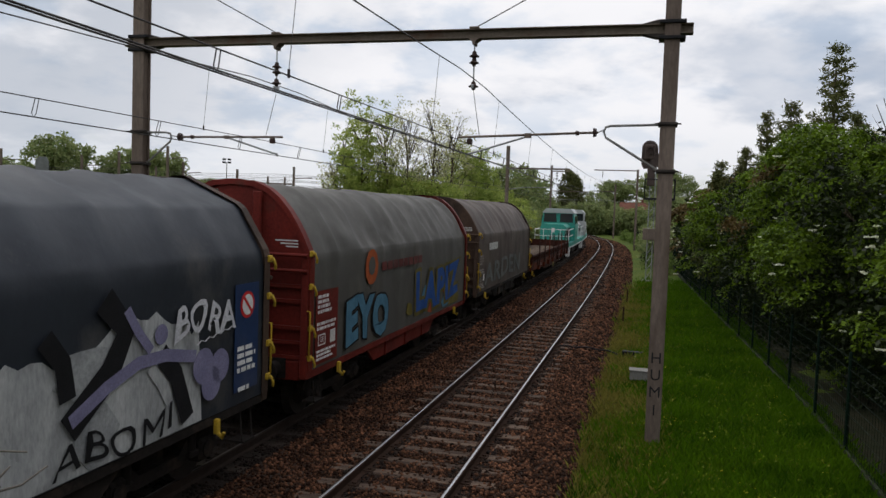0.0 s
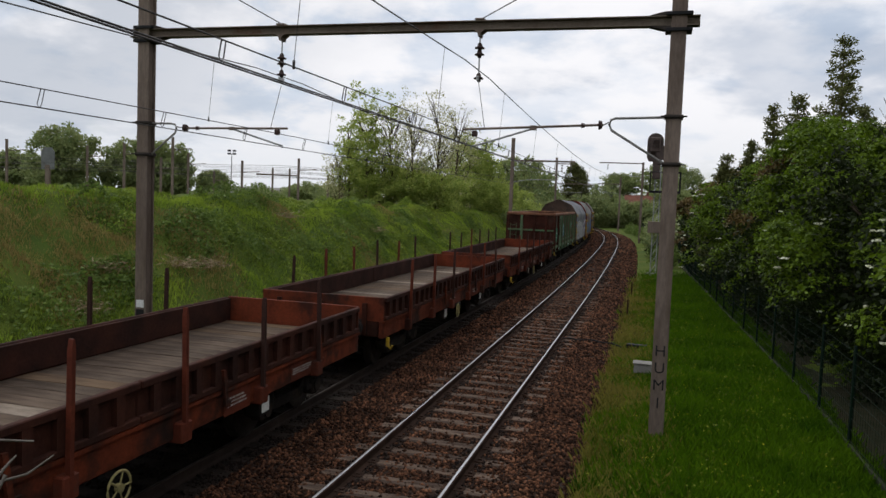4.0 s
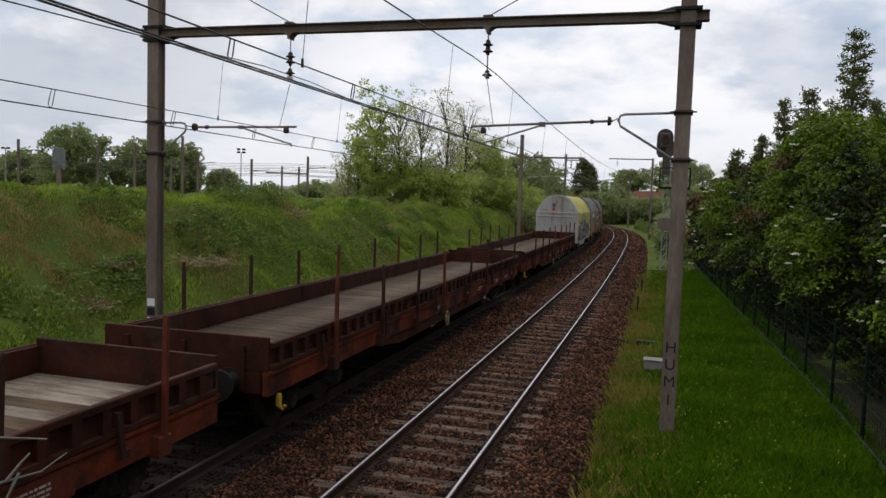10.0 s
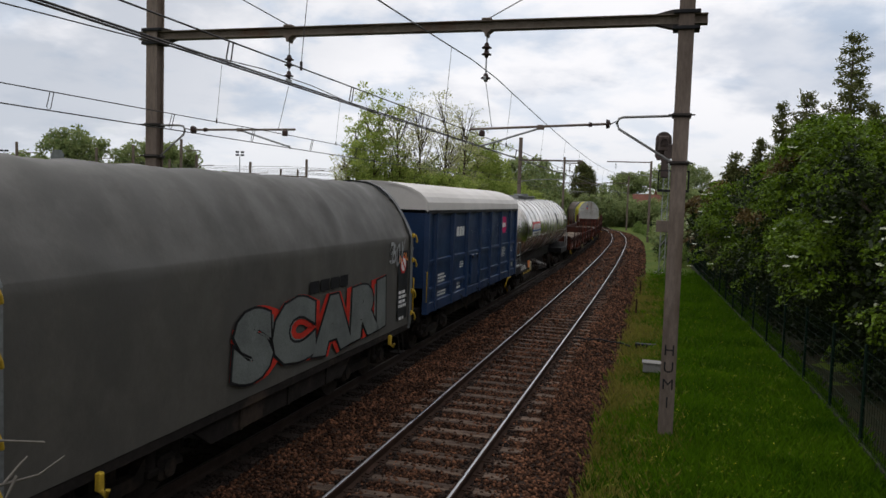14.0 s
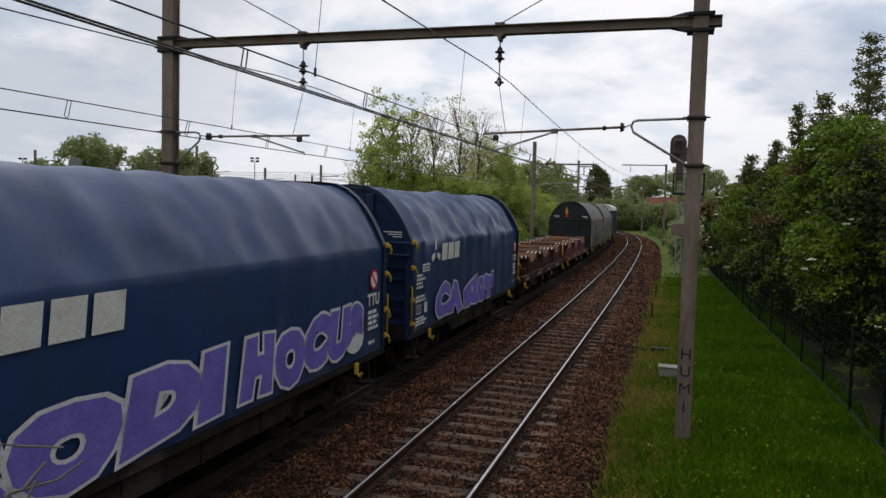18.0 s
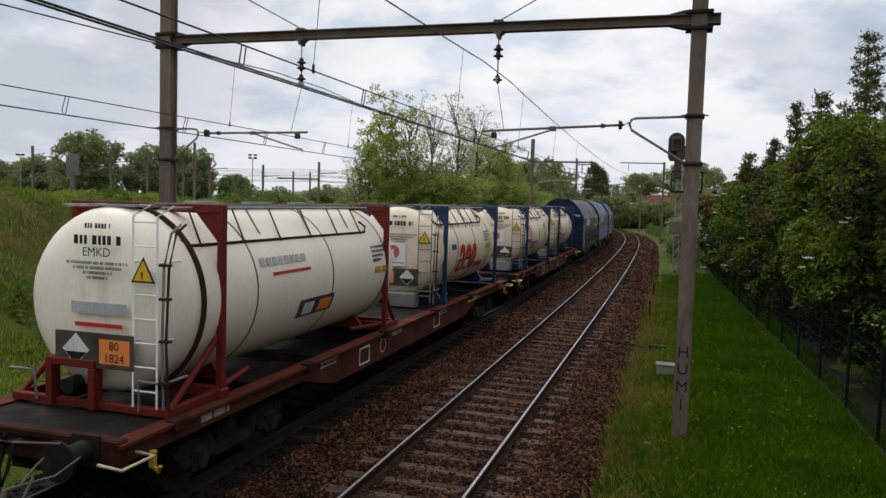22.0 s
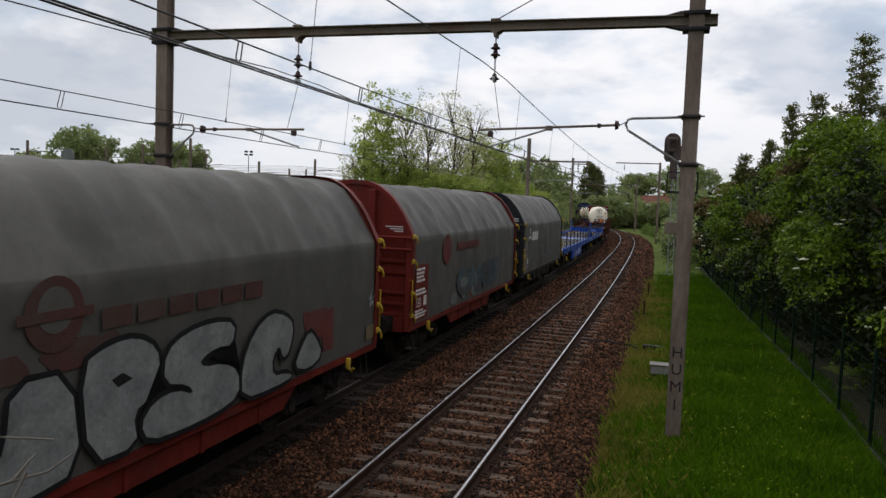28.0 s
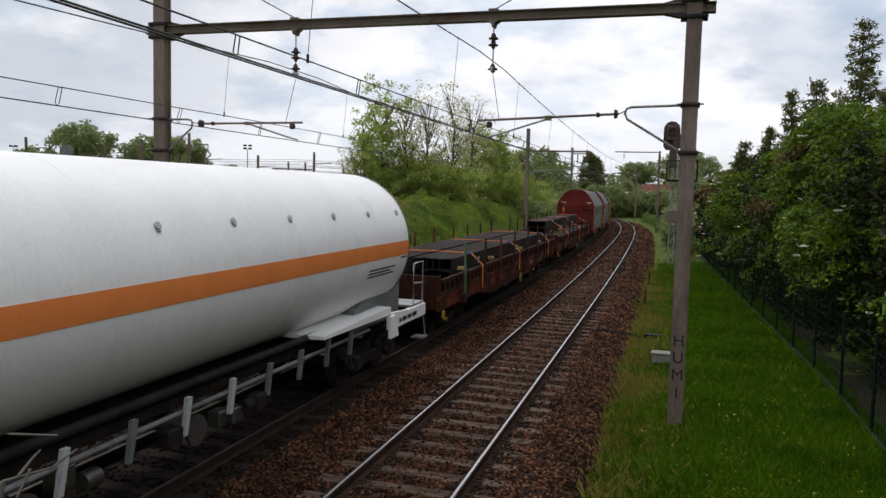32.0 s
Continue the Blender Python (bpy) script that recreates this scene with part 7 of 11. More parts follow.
def build_flats():
    lab = "rusty brown low-sided flat wagon with stakes and a worn plank deck"
    for k, (a, b) in enumerate(((-52.0, -32.0), (22.4, 36.2), (37.6, 51.1), (52.5, 65.6), (106.0, 126.5), (127.8, 147.6), (148.9, 168.5), (332.9, 352.4))):
        flat_wagon(a, b, lab, 40 + k)
    flat_wagon(426.1, 445.8, "rusty brown flat wagon with stakes carrying steel beams", 60)
    flat_wagon(447.2, 466.9, "rusty brown flat wagon with stakes fully laden with steel beams", 61)
    # first load: wide dark plates below, a tall bundle on them, and flat bars along the near side
    t, L = beam_stack(427.9, 443.4, "bundle of dark steel beams lashed with orange straps", -0.42, 0.75, 1.64, 2, 4, 0.33)
    for x in (-5.6, 1.15, 7.45):
        strap_over(t, x, -0.42, 0.75, 1.64 + 2 * 0.345, 1.6, -0.35)
    for x in (-6.1, -2.5, 1.5, 4.9):
        part("timber_block", Shape().box(x - 0.1, x + 0.1, -0.60, -0.46, 1.645, 1.75, 0.008), WOOD_BLOCK, t, "yellow pine block")
    t, L = beam_stack(427.6, 445.1, "layer of wide dark steel sections on a wagon deck", -0.66, 1.2, 1.28, 1, 4, 0.35)
    t, L = beam_stack(427.4, 445.2, "flat dark steel bars lying along a wagon deck", -1.24, -0.72, 1.28, 2, 3, 0.135)
    part("marker_stripe", Shape().box(-L / 2, L / 2, -0.735, -0.70, 1.58, 1.592), YELLOW, t, "yellow edge of a bar")
    # second load: two wide bundles side by side over the whole deck
    t, L = beam_stack(448.7, 464.8, "wide bundle of dark steel beams lashed with orange straps", -1.10, 0.0, 1.30, 2, 5, 0.33)
    for x in (-5.9, 0.1, 7.3):
        strap_over(t, x, -1.10, 1.2, 1.30 + 2 * 0.345, 1.6, 0.06)
    for x in (-7.4, -3.6, 1.5, 6.0):
        part("timber_block", Shape().box(x - 0.1, x + 0.1, -1.30, -1.12, 1.62, 1.72, 0.008), WOOD_BLOCK, t, "yellow pine block")
    t, L = beam_stack(448.2, 465.9, "long bundle of dark steel beams beside another on a wagon", 0.08, 1.25, 1.30, 2, 4, 0.34)


# -- open wagon --
def build_gondola():
    u0, u1 = 8.0, 21.4
    L = u1 - u0
    w = vehicle("open_wagon", u0, u1, "rusty high-sided open wagon with weathered green frame", "open wagon")
    z0, z1, y = 1.25, 3.18, 1.36
    for sg in (-1, 1):
        part("side_wall", Shape().box(-L / 2, L / 2, sg * y - 0.02, sg * y + 0.02, z0, z1), RUST_SHEET, w, "rust-brown side sheet")
        x = sg * (L / 2 - 0.02)
        part("end_wall", Shape().box(x - 0.02, x + 0.02, -y, y, z0, z1), RUST, w)
        rim = Shape().box(-L / 2 - 0.05, L / 2 + 0.05, sg * y - 0.09, sg * y + 0.09, z1 - 0.06, z1 + 0.10, 0.03)
        part("top_rim", rim, RIM_RUST, w)
        part("top_rim", Shape().box(sg * L / 2 - 0.08, sg * L / 2 + 0.08, -y - 0.06, y + 0.06, z1 - 0.055, z1 + 0.095, 0.03), RIM_RUST, w)
        part("lower_rail", Shape().box(-L / 2, L / 2, sg * (y + 0.03) - 0.05, sg * (y + 0.03) + 0.05, 1.18, 1.34, 0.01), GREEN_FRAME, w)
        part("mid_rail", Shape().box(-L / 2, L / 2, sg * (y + 0.02) - 0.03, sg * (y + 0.02) + 0.03, 1.52, 1.60, 0.01), GREEN_FRAME, w)
        part("sole_bar", Shape().box(-L / 2, L / 2, sg * 1.28 - 0.06, sg * 1.28 + 0.06, 0.90, 1.20, 0.01), GREEN_FRAME, w)
        for u in (21.3, 19.55, 17.3, 15.45, 13.7, 11.85, 9.85, 8.05):
            xx = (u0 + u1) / 2 - u
            part("side_post", Shape().prism([(xx - 0.07, sg * y), (xx + 0.07, sg * y), (xx + 0.045, sg * (y + 0.13)), (xx - 0.045, sg * (y + 0.13))], "z", 1.0, z1 - 0.06), GREEN_FRAME if int(u * 10) % 3 else RUST, w)
    for sg in (-1, 1):
        for yy in (-0.9, -0.2, 0.55):
            x = sg * L / 2
            part("end_post", Shape().box(min(x, x + sg * 0.1), max(x, x + sg * 0.1), yy - 0.07, yy + 0.07, 1.0, z1 - 0.06, 0.015), RUST if yy < 0.2 else GREEN_FRAME, w)
        for zz in (1.5, 2.25):
            x = sg * L / 2
            part("end_rail", Shape().box(min(x, x + sg * 0.08), max(x, x + sg * 0.08), -y, y, zz - 0.05, zz + 0.05, 0.01), GREEN_FRAME, w)
    part("floor", Shape().box(-L / 2, L / 2, -y, y, 1.16, 1.26), RUST, w)
    lad = Shape()
    x = -L / 2 - 0.12
    for yy in (0.85, 1.2):
        lad.tube([(x, yy, 1.0), (x, yy, 2.6)], 0.016, 6)
    for k in range(6):
        lad.tube([(x, 0.85, 1.1 + k * 0.28), (x, 1.2, 1.1 + k * 0.28)], 0.012, 5)
    part("ladder", lad, GREEN_FRAME, w)
    # double door between two posts
    a, b = (u0 + u1) / 2 - 19.45, (u0 + u1) / 2 - 17.4
    yy = -y - 0.03
    for p, q in ((a + 0.08, (a + b) / 2 - 0.02), ((a + b) / 2 + 0.02, b - 0.08)):
        d = part("door_leaf", Shape().box(p, q, yy - 0.03, yy, 1.30, z1 - 0.16, 0.01), GREEN_FRAME, w, "patched green and rust door leaf")
        br = Shape()
        br.prism([(p + 0.05, 2.9), (p + 0.17, 2.9), (q - 0.05, 1.9), (q - 0.17, 1.9)], "y", yy - 0.06, yy - 0.03)
        part("brace", br, RUST, d)
        for zz in (1.5, 2.2, 2.8):
            part("hinge", Shape().box(p, p + 0.3, yy - 0.055, yy - 0.03, zz - 0.03, zz + 0.03), GREEN_FRAME, d)
    for xx in (a, b):
        part("door_post", Shape().box(xx - 0.07, xx + 0.07, yy - 0.08, yy + 0.03, 1.0, z1 - 0.07, 0.01), GREEN_FRAME, w)
    part("door_lintel", Shape().box(a, b, yy - 0.07, yy, z1 - 0.17, z1 - 0.07, 0.01), GREEN_FRAME, w)
    # painted field with the mark and print
    p0, p1 = -L / 2 + 0.1, -L / 2 + 1.95
    Y = -y - 0.022
    part("painted_field", Shape().prism([(p0, 1.62), (p1, 1.62), (p1, 2.35), (p0 + 1.15, 2.4), (p0 + 1.15, 3.02), (p0, 3.02)], "y", Y - 0.004, Y), GREEN_PLATE, w, "bright green painted field")
    lettering("E78", w, WHITE, pose(p0 + 0.55, Y - 0.006, 2.78, 90, 0, 0), 0.48, "lettering", 0.02)
    bars(w, p0 + 0.12, p0 + 0.95, 1.75, 2.2, 4, WHITE, 140, 0, Y - 0.006)
    bars(w, p0 + 1.15, p0 + 1.8, 2.0, 2.15, 2, WHITE, 141, 0, Y - 0.006)
    bars(w, p0 + 1.0, p0 + 1.75, 1.78, 1.88, 1, WHITE, 142, 0, Y - 0.006)
    fr = Shape()
    for q in ((0.15, 0.5, 2.3, 2.315), (0.15, 0.5, 2.43, 2.445), (0.15, 0.165, 2.3, 2.44), (0.485, 0.5, 2.3, 2.44), (0.25, 0.6, 2.49, 2.505), (0.585, 0.6, 2.36, 2.5)):
        fr.box(p0 + q[0], p0 + q[1], Y - 0.008, Y - 0.005, q[2], q[3])
    part("print", fr, WHITE, w)
    xx = (u0 + u1) / 2 - 16.4
    part("painted_field", Shape().box(xx - 0.75, xx + 0.75, Y - 0.004, Y, 1.75, 2.5), G_BLUE, w, "turquoise painted field")
    part("card", Shape().box(xx - 0.3, xx + 0.3, Y - 0.008, Y - 0.005, 2.0, 2.22), BLACK, w)
    bars(w, xx - 0.25, xx + 0.27, 2.02, 2.2, 3, WHITE, 143, 0, Y - 0.009)
    tag(w, "S 147", xx - 0.75, xx + 0.5, 2.28, 2.5, PLATE_WHITE, None, bold=0.01, seed=40, y=Y - 0.002)
    for q, s in ((14.6, 1), (12.7, 2)):
        xx = (u0 + u1) / 2 - q
        tag(w, "OLs", xx - 0.5, xx + 0.4, 1.72, 2.08, G_CREAM, None, bold=-0.03, seed=40 + s, y=Y, shear=0.25)
    part("painted_field", Shape().disc((4.3, Y - 0.003, 2.4), 0.2, "y", 18, 0.003), TURQ, w)
    for xx in (-4.4, -1.0, 2.2, 5.6):
        part("panel", Shape().box(xx, xx + 0.8, -1.40, -1.395, 0.98, 1.16), GREEN_PLATE, w)
        bars(w, xx + 0.08, xx + 0.7, 1.0, 1.14, 2, WHITE, int(150 + xx), 0, -1.401)
    ends(w, L, UNDER)
    for x in (-L / 2 + 2.3, L / 2 - 2.3):
        bogie(w, x)
    brake_gear(w, 0.0)
    for xx in (-L / 2 + 0.5, L / 2 - 0.4):
        part("lashing_hook", shared("lashing_hook", hook_yellow, YELLOW), None, w, "yellow lashing hook", m=pose(xx, -1.38, 0.9))


# -- tank bodies --
def barrel(x0, x1, r, zc, dome=0.45, seg=48):
    """A lying cylinder with dished ends."""
    rings = []
    xs = [(x0 + dome * (1 - math.cos(a)), r * max(0.003, math.sin(a) ** 0.6)) for a in np.linspace(0, math.pi / 2, 9)]
    xs += [(x0 + dome + (x1 - x0 - 2 * dome) * k / 12, r) for k in range(1, 12)]
    xs += [(x1 - dome * (1 - math.cos(a)), r * max(0.003, math.sin(a) ** 0.6)) for a in np.linspace(math.pi / 2, 0, 9)]
    for x, q in xs:
        rings.append([(x, q * math.cos(t), zc + q * math.sin(t)) for t in (2 * math.pi * i / seg for i in range(seg))])
    return Shape().loft(rings, smooth=True)


def hoop(x, r, zc, w=0.03, t=0.012, seg=48, a0=0.0, a1=2 * math.pi):
    """A flat band about a barrel."""
    sh = Shape()
    n = seg
    rings = []
    for i in range(n + 1):
        a = a0 + (a1 - a0) * i / n
        c, s = math.cos(a), math.sin(a)
        rings.append([(x - w, r * c, zc + r * s), (x + w, r * c, zc + r * s), (x + w, (r + t) * c, zc + (r + t) * s), (x - w, (r + t) * c, zc + (r + t) * s)])
    return sh.loft(rings, caps=False)


def curved_plate(x0, x1, r, zc, a0, a1, t=0.004, seg=10):
    """A plate bent round a barrel; angles in degrees, 180 is the camera's side."""
    rings = []
    for i in range(seg + 1):
        a = radians(a0 + (a1 - a0) * i / seg)
        c, s = math.cos(a), math.sin(a)
        rings.append([(x0, r * c, zc + r * s), (x1, r * c, zc + r * s), (x1, (r + t) * c, zc + (r + t) * s), (x0, (r + t) * c, zc + (r + t) * s)])
    return Shape().loft(rings)


def curved_oval(x, half, r, zc, a_mid, a_half, t=0.004, seg=18):
    """An oval plate bent round a barrel."""
    rings = []
    for i in range(seg + 1):
        q = -1 + 2 * i / seg
        a = radians(a_mid - a_half * q)
        w = half * math.sqrt(max(0.0004, 1 - q * q))
        c, s = math.cos(a), math.sin(a)
        rings.append([(x - w, r * c, zc + r * s), (x + w, r * c, zc + r * s), (x + w, (r + t) * c, zc + (r + t) * s), (x - w, (r + t) * c, zc + (r + t) * s)])
    return Shape().loft(rings)


def railing(pts, r=0.018):
    return Shape().tube(pts, r, 6)


def build_silver_tank():
    u0, u1 = 170.1, 188.2
    L = u1 - u0
    w = vehicle("tank_wagon", u0, u1, "polished stainless steel tank wagon with ring bands", "tank wagon")
    mid = (u0 + u1) / 2
    x0, x1, r, zc = mid - 186.0, mid - 170.45, 1.40, 2.62
    part("tank", barrel(x0, x1, r, zc, 0.34), MIRROR_TANK, w, "mirror-like stainless tank barrel")
    n = 13
    for k in range(n):
        x = x0 + 0.5 + (x1 - x0 - 1.0) * k / (n - 1)
        part("band", hoop(x, r, zc, 0.022, 0.012), BAND, w)
    part("seam", Shape().box(x0 + 0.5, x1 - 0.5, -r - 0.006, -r + 0.01, zc - 0.32, zc - 0.30), BAND, w)
    cat = Shape().box(-3.2, 2.2, -0.30, 0.30, zc + r + 0.10, zc + r + 0.14)
    for x in (-3.0, -1.8, -0.6, 0.6, 1.9):
        cat.box(x - 0.03, x + 0.03, -0.3, 0.3, zc + r - 0.05, zc + r + 0.1)
    part("catwalk", cat, STEEL, w)
    part("dome_cover", Shape().disc((-0.5, 0, zc + r + 0.12), 0.36, "z", 20, 0.22), STEEL, w)
    lx0, lx1 = mid - 184.3, mid - 182.03
    part("logo_panel", curved_plate(lx0, lx1, r + 0.013, zc, 166, 178), LOGO_RED, w, "red logo field")
    part("logo_panel", curved_plate(lx0, lx1, r + 0.014, zc, 178, 183.4), LOGO_BLUE, w, "blue logo field")
    part("logo_panel", curved_plate(lx0, lx1, r + 0.013, zc, 183.4, 191.5), PLATE_WHITE, w, "white logo field")
    for k in range(5):
        a = lx0 + 0.12 + k * 0.42
        part("logo_mark", curved_plate(a, a + 0.3, r + 0.024, zc, 169.5, 180.5), PLATE_WHITE, w)
    part("logo_mark", curved_plate(lx0 + 0.45, lx1 - 0.35, r + 0.019, zc, 186, 188.6), BAND, w)
    part("card", curved_plate(x1 - 1.5, x1 - 0.55, r + 0.012, zc, 168, 161), PLATE_WHITE, w)
    part("card", curved_plate(x1 - 5.3, x1 - 4.9, r + 0.012, zc, 178, 152), BLACK, w)
    # underframe with end platforms
    for y in (-0.55, 0.55):
        part("centre_sill", Shape().box(-L / 2, L / 2, y - 0.08, y + 0.08, 0.92, 1.16), UNDER, w)
    # dark filler added to close the see-through gap below the barrel
    part("belly_tray", Shape().box(-L / 2 + 2.6, L / 2 - 2.6, -0.62, 0.62, 0.95, 1.40), UNDER, w)
    for x, sg in ((-L / 2, 1), (L / 2, -1)):
        a, b = sorted((x, x + sg * 3.0))
        part("saddle", Shape().prism([(a, 0.95), (b, 0.95), (b, 1.45), ((a + b) / 2, 1.5), (a, 1.2)] if sg < 0 else [(a, 0.95), (b, 0.95), (b, 1.2), ((a + b) / 2, 1.5), (a, 1.25)], "y", -1.25, 1.25), BLACK, w)
        part("side_apron", Shape().box(a, b, -1.38, -1.26, 0.90, 1.22, 0.02), BLACK, w)
    bars(w, -L / 2 + 1.2, -L / 2 + 2.7, 1.0, 1.2, 3, WHITE, 160, 0, -1.384)
    plat = Shape().box(-L / 2, -L / 2 + 1.5, -1.4, 1.4, 1.22, 1.27)
    part("platform", plat, STEEL, w)
    for pts in ([(-L / 2 + 0.05, -1.35, 1.27), (-L / 2 + 0.05, -1.35, 2.25), (-L / 2 + 0.05, 1.35, 2.25), (-L / 2 + 0.05, 1.35, 1.27)],
                [(-L / 2 + 0.08, -1.38, 1.27), (-L / 2 + 0.08, -1.38, 2.2), (-L / 2 + 0.9, -1.38, 2.2), (-L / 2 + 0.9, -1.38, 1.27)],
                [(-L / 2 + 0.08, -1.38, 1.7), (-L / 2 + 0.9, -1.38, 1.7)],
                [(L / 2 - 1.2, -1.36, 1.22), (L / 2 - 1.2, -1.36, 2.3), (L / 2 - 1.15, -1.36, 2.38), (L / 2 - 0.55, -1.36, 2.38), (L / 2 - 0.5, -1.36, 2.3), (L / 2 - 0.5, -1.36, 1.22)],
                [(-L / 2 + 0.05, -0.45, 1.27), (-L / 2 + 0.05, -0.45, 2.25)], [(-L / 2 + 0.05, 0.45, 1.27), (-L / 2 + 0.05, 0.45, 2.25)],
                [(-L / 2 + 0.05, -1.35, 1.75), (-L / 2 + 0.05, 1.35, 1.75)]):
        part("handrail", railing(pts), STEEL, w)
    part("handrail", railing([(L / 2 - 0.1, -1.38, 1.2), (L / 2 - 0.1, -1.38, 1.95), (L / 2 - 0.4, -1.38, 1.95), (L / 2 - 0.4, -1.38, 1.2)]), STEEL, w)
    lad = Shape()
    for y in (0.1, 0.55):
        lad.tube([(x0 - 0.12, y, 1.27), (x0 - 0.12, y, 3.9), (x0 + 0.3, y, zc + r + 0.25)], 0.02, 6)
    for k in range(9):
        lad.tube([(x0 - 0.12, 0.1, 1.5 + k * 0.28), (x0 - 0.12, 0.55, 1.5 + k * 0.28)], 0.015, 5)
    part("ladder", lad, STEEL, w)
    for x in (-L / 2 + 2.4, L / 2 - 2.4):
        bogie(w, x)
    ends(w, L, UNDER)
    v = Shape()
    v.tube([(-0.3, -1.1, 0.72), (-0.3, 0, 1.15), (-0.3, 1.1, 0.72)], 0.09, 8)
    v.tube([(1.2, -1.2, 0.55), (1.2, -0.2, 1.0)], 0.05, 6)
    part("outlet_pipe", v, BAND, w)
    part("handwheel", shared("handwheel_w", handwheel_shape, G_CREAM), None, w, m=pose(-L / 2 + 4.2, -1.3, 1.0))
    part("panel", Shape().box(-L / 2 + 3.6, -L / 2 + 4.0, -1.3, -1.26, 0.95, 1.25), ORANGE, w)
    st = Shape()
    for k in range(9):
        st.prism([(-L / 2 + 1.75 + k * 0.2, 0.80), (-L / 2 + 1.85 + k * 0.2, 0.80), (-L / 2 + 1.95 + k * 0.2, 0.89), (-L / 2 + 1.85 + k * 0.2, 0.89)], "y", -1.39, -1.385)
    part("hazard_stripes", st, YELLOW, w, kind="stuff")
    brake_gear(w, -1.5)
    for k, x in enumerate((-2.6, 0.4, 3.0)):
        part("guard_rail", Shape().tube([(x, -1.1, 1.1), (x, -1.25, 0.6), (x + 0.5, -1.25, 0.6), (x + 0.5, -1.1, 1.1)], 0.018, 5), RAIL_SIDE, w)


def build_white_tank():
    u0, u1 = 468.0, 486.5
    L = u1 - u0
    w = vehicle("tank_wagon", u0, u1, "white gas tank wagon with an orange stripe", "tank wagon")
    x0, x1, r, zc = -L / 2 + 1.0, L / 2 - 1.0, 1.48, 2.68
    part("tank", barrel(x0, x1, r, zc, 0.55, 64), TANK_WHITE, w, "white pressure tank barrel")
    part("stripe", curved_plate(x0 + 0.5, x1 - 0.5, r + 0.002, zc, 187.5, 176, 0.003), ORANGE, w, "orange stripe along the barrel")
    for k in range(6):
        x = x1 - 0.9 - k * 1.55
        for a in (152,):
            c, s = math.cos(radians(a)), math.sin(radians(a))
            p = Vector((x, (r) * c, zc + r * s))
            n = Vector((0, c, s))
            part("lug", Shape().tube([p - n * 0.01, p + n * 0.03], 0.05, 10).tube([p + n * 0.01 + Vector((-0.05, 0, -0.05)), p + n * 0.06 + Vector((0, 0, -0.08)), p + n * 0.01 + Vector((0.05, 0, -0.05))], 0.012, 5), PALE, w, "small steel lifting lug")
    for x in (-5.2, -1.2, 2.8):
        part("weld_seam", hoop(x, r, zc, 0.006, 0.003), TANK_WHITE, w)
    part("dome_rim", hoop(x1 - 0.5, r, zc, 0.02, 0.012), BAND, w)
    # print on the near side
    for a0, a1, xa, xb, seed in ((201, 193, x1 - 2.6, x1 - 1.2, 170), (190, 187.5, x1 - 0.95, x1 - 0.6, 171)):
        for k in range(3):
            part("print", curved_plate(xa, xb - 0.25 * (k % 2), r + 0.002, zc, a0 - 2.6 * k, a0 - 2.6 * k - 1.2, 0.002, 2), BLACK, w)
    lettering("B", w, BLACK, pose(x1 - 0.45, -r - 0.016, zc + 0.12, 90, 0, 0), 0.24, "lettering")
    # saddles and frame
    for x, sg in ((L / 2, -1), (-L / 2, 1)):
        a, b = x, x + sg * 3.4
        part("saddle", Shape().prism([(a + sg * 0.9, 1.05), (b, 1.05), (b, 1.5), (a + sg * 2.6, 1.75), (a + sg * 1.5, 2.1), (a + sg * 0.9, 1.9)], "y", -1.05, 1.05), GREY_END, w)
        part("side_frame", Shape().prism([(a, 0.95), (a + sg * 2.3, 0.95), (a + sg * 2.3, 1.3), (a + sg * 1.2, 1.22), (a, 1.22)], "y", -1.40, -1.30), TANK_WHITE, w, "white frame side with print")
        part("side_frame", Shape().prism([(a, 0.95), (a + sg * 2.3, 0.95), (a + sg * 2.3, 1.3), (a + sg * 1.2, 1.22), (a, 1.22)], "y", 1.30, 1.40), TANK_WHITE, w)
        part("bracket", Shape().prism([(a + sg * 2.0, 0.80), (a + sg * 2.45, 0.80), (a + sg * 2.45, 1.25), (a + sg * 2.2, 1.25)], "y", -1.47, -1.40), TANK_WHITE, w)
        part("apron", Shape().prism([(a + sg * 2.2, 1.26), (a + sg * 5.4, 1.30), (a + sg * 5.4, 1.36), (a + sg * 2.2, 1.42)], "y", -1.36, 1.36), TANK_WHITE, w)
        bars(w, min(a, a + sg * 2) + 0.2, max(a, a + sg * 2) - 0.3, 1.0, 1.15, 1, BLACK, 172, 0, -1.402)
        part("platform", Shape().box(min(a, a + sg * 0.9), max(a, a + sg * 0.9), -1.35, 1.35, 1.22, 1.27), STEEL, w)
        part("handrail", railing([(a + sg * 0.05, -1.33, 1.27), (a + sg * 0.05, -1.33, 2.2), (a + sg * 0.7, -1.33, 2.2), (a + sg * 0.7, -1.33, 1.27)]), STEEL, w)
        part("handrail", railing([(a + sg * 0.05, -1.33, 1.7), (a + sg * 0.7, -1.33, 1.75)]), STEEL, w)
        part("step", Shape().box(min(a + sg * 0.1, a + sg * 0.45), max(a + sg * 0.1, a + sg * 0.45), -1.5, -1.2, 0.44, 0.47).tube([(a + sg * 0.12, -1.45, 0.45), (a + sg * 0.12, -1.38, 0.95)], 0.015, 5), STEEL, w)
    for y in (-0.5, 0.5):
        part("centre_sill", Shape().box(-L / 2, L / 2, y - 0.09, y + 0.09, 0.90, 1.14), UNDER, w)
    # added dark slab that hides the bright grass behind the tank
    part("underframe_tray", Shape().box(-L / 2 + 3.2, L / 2 - 3.2, -0.95, 0.95, 1.02, 1.16, 0.02), UNDER, w)
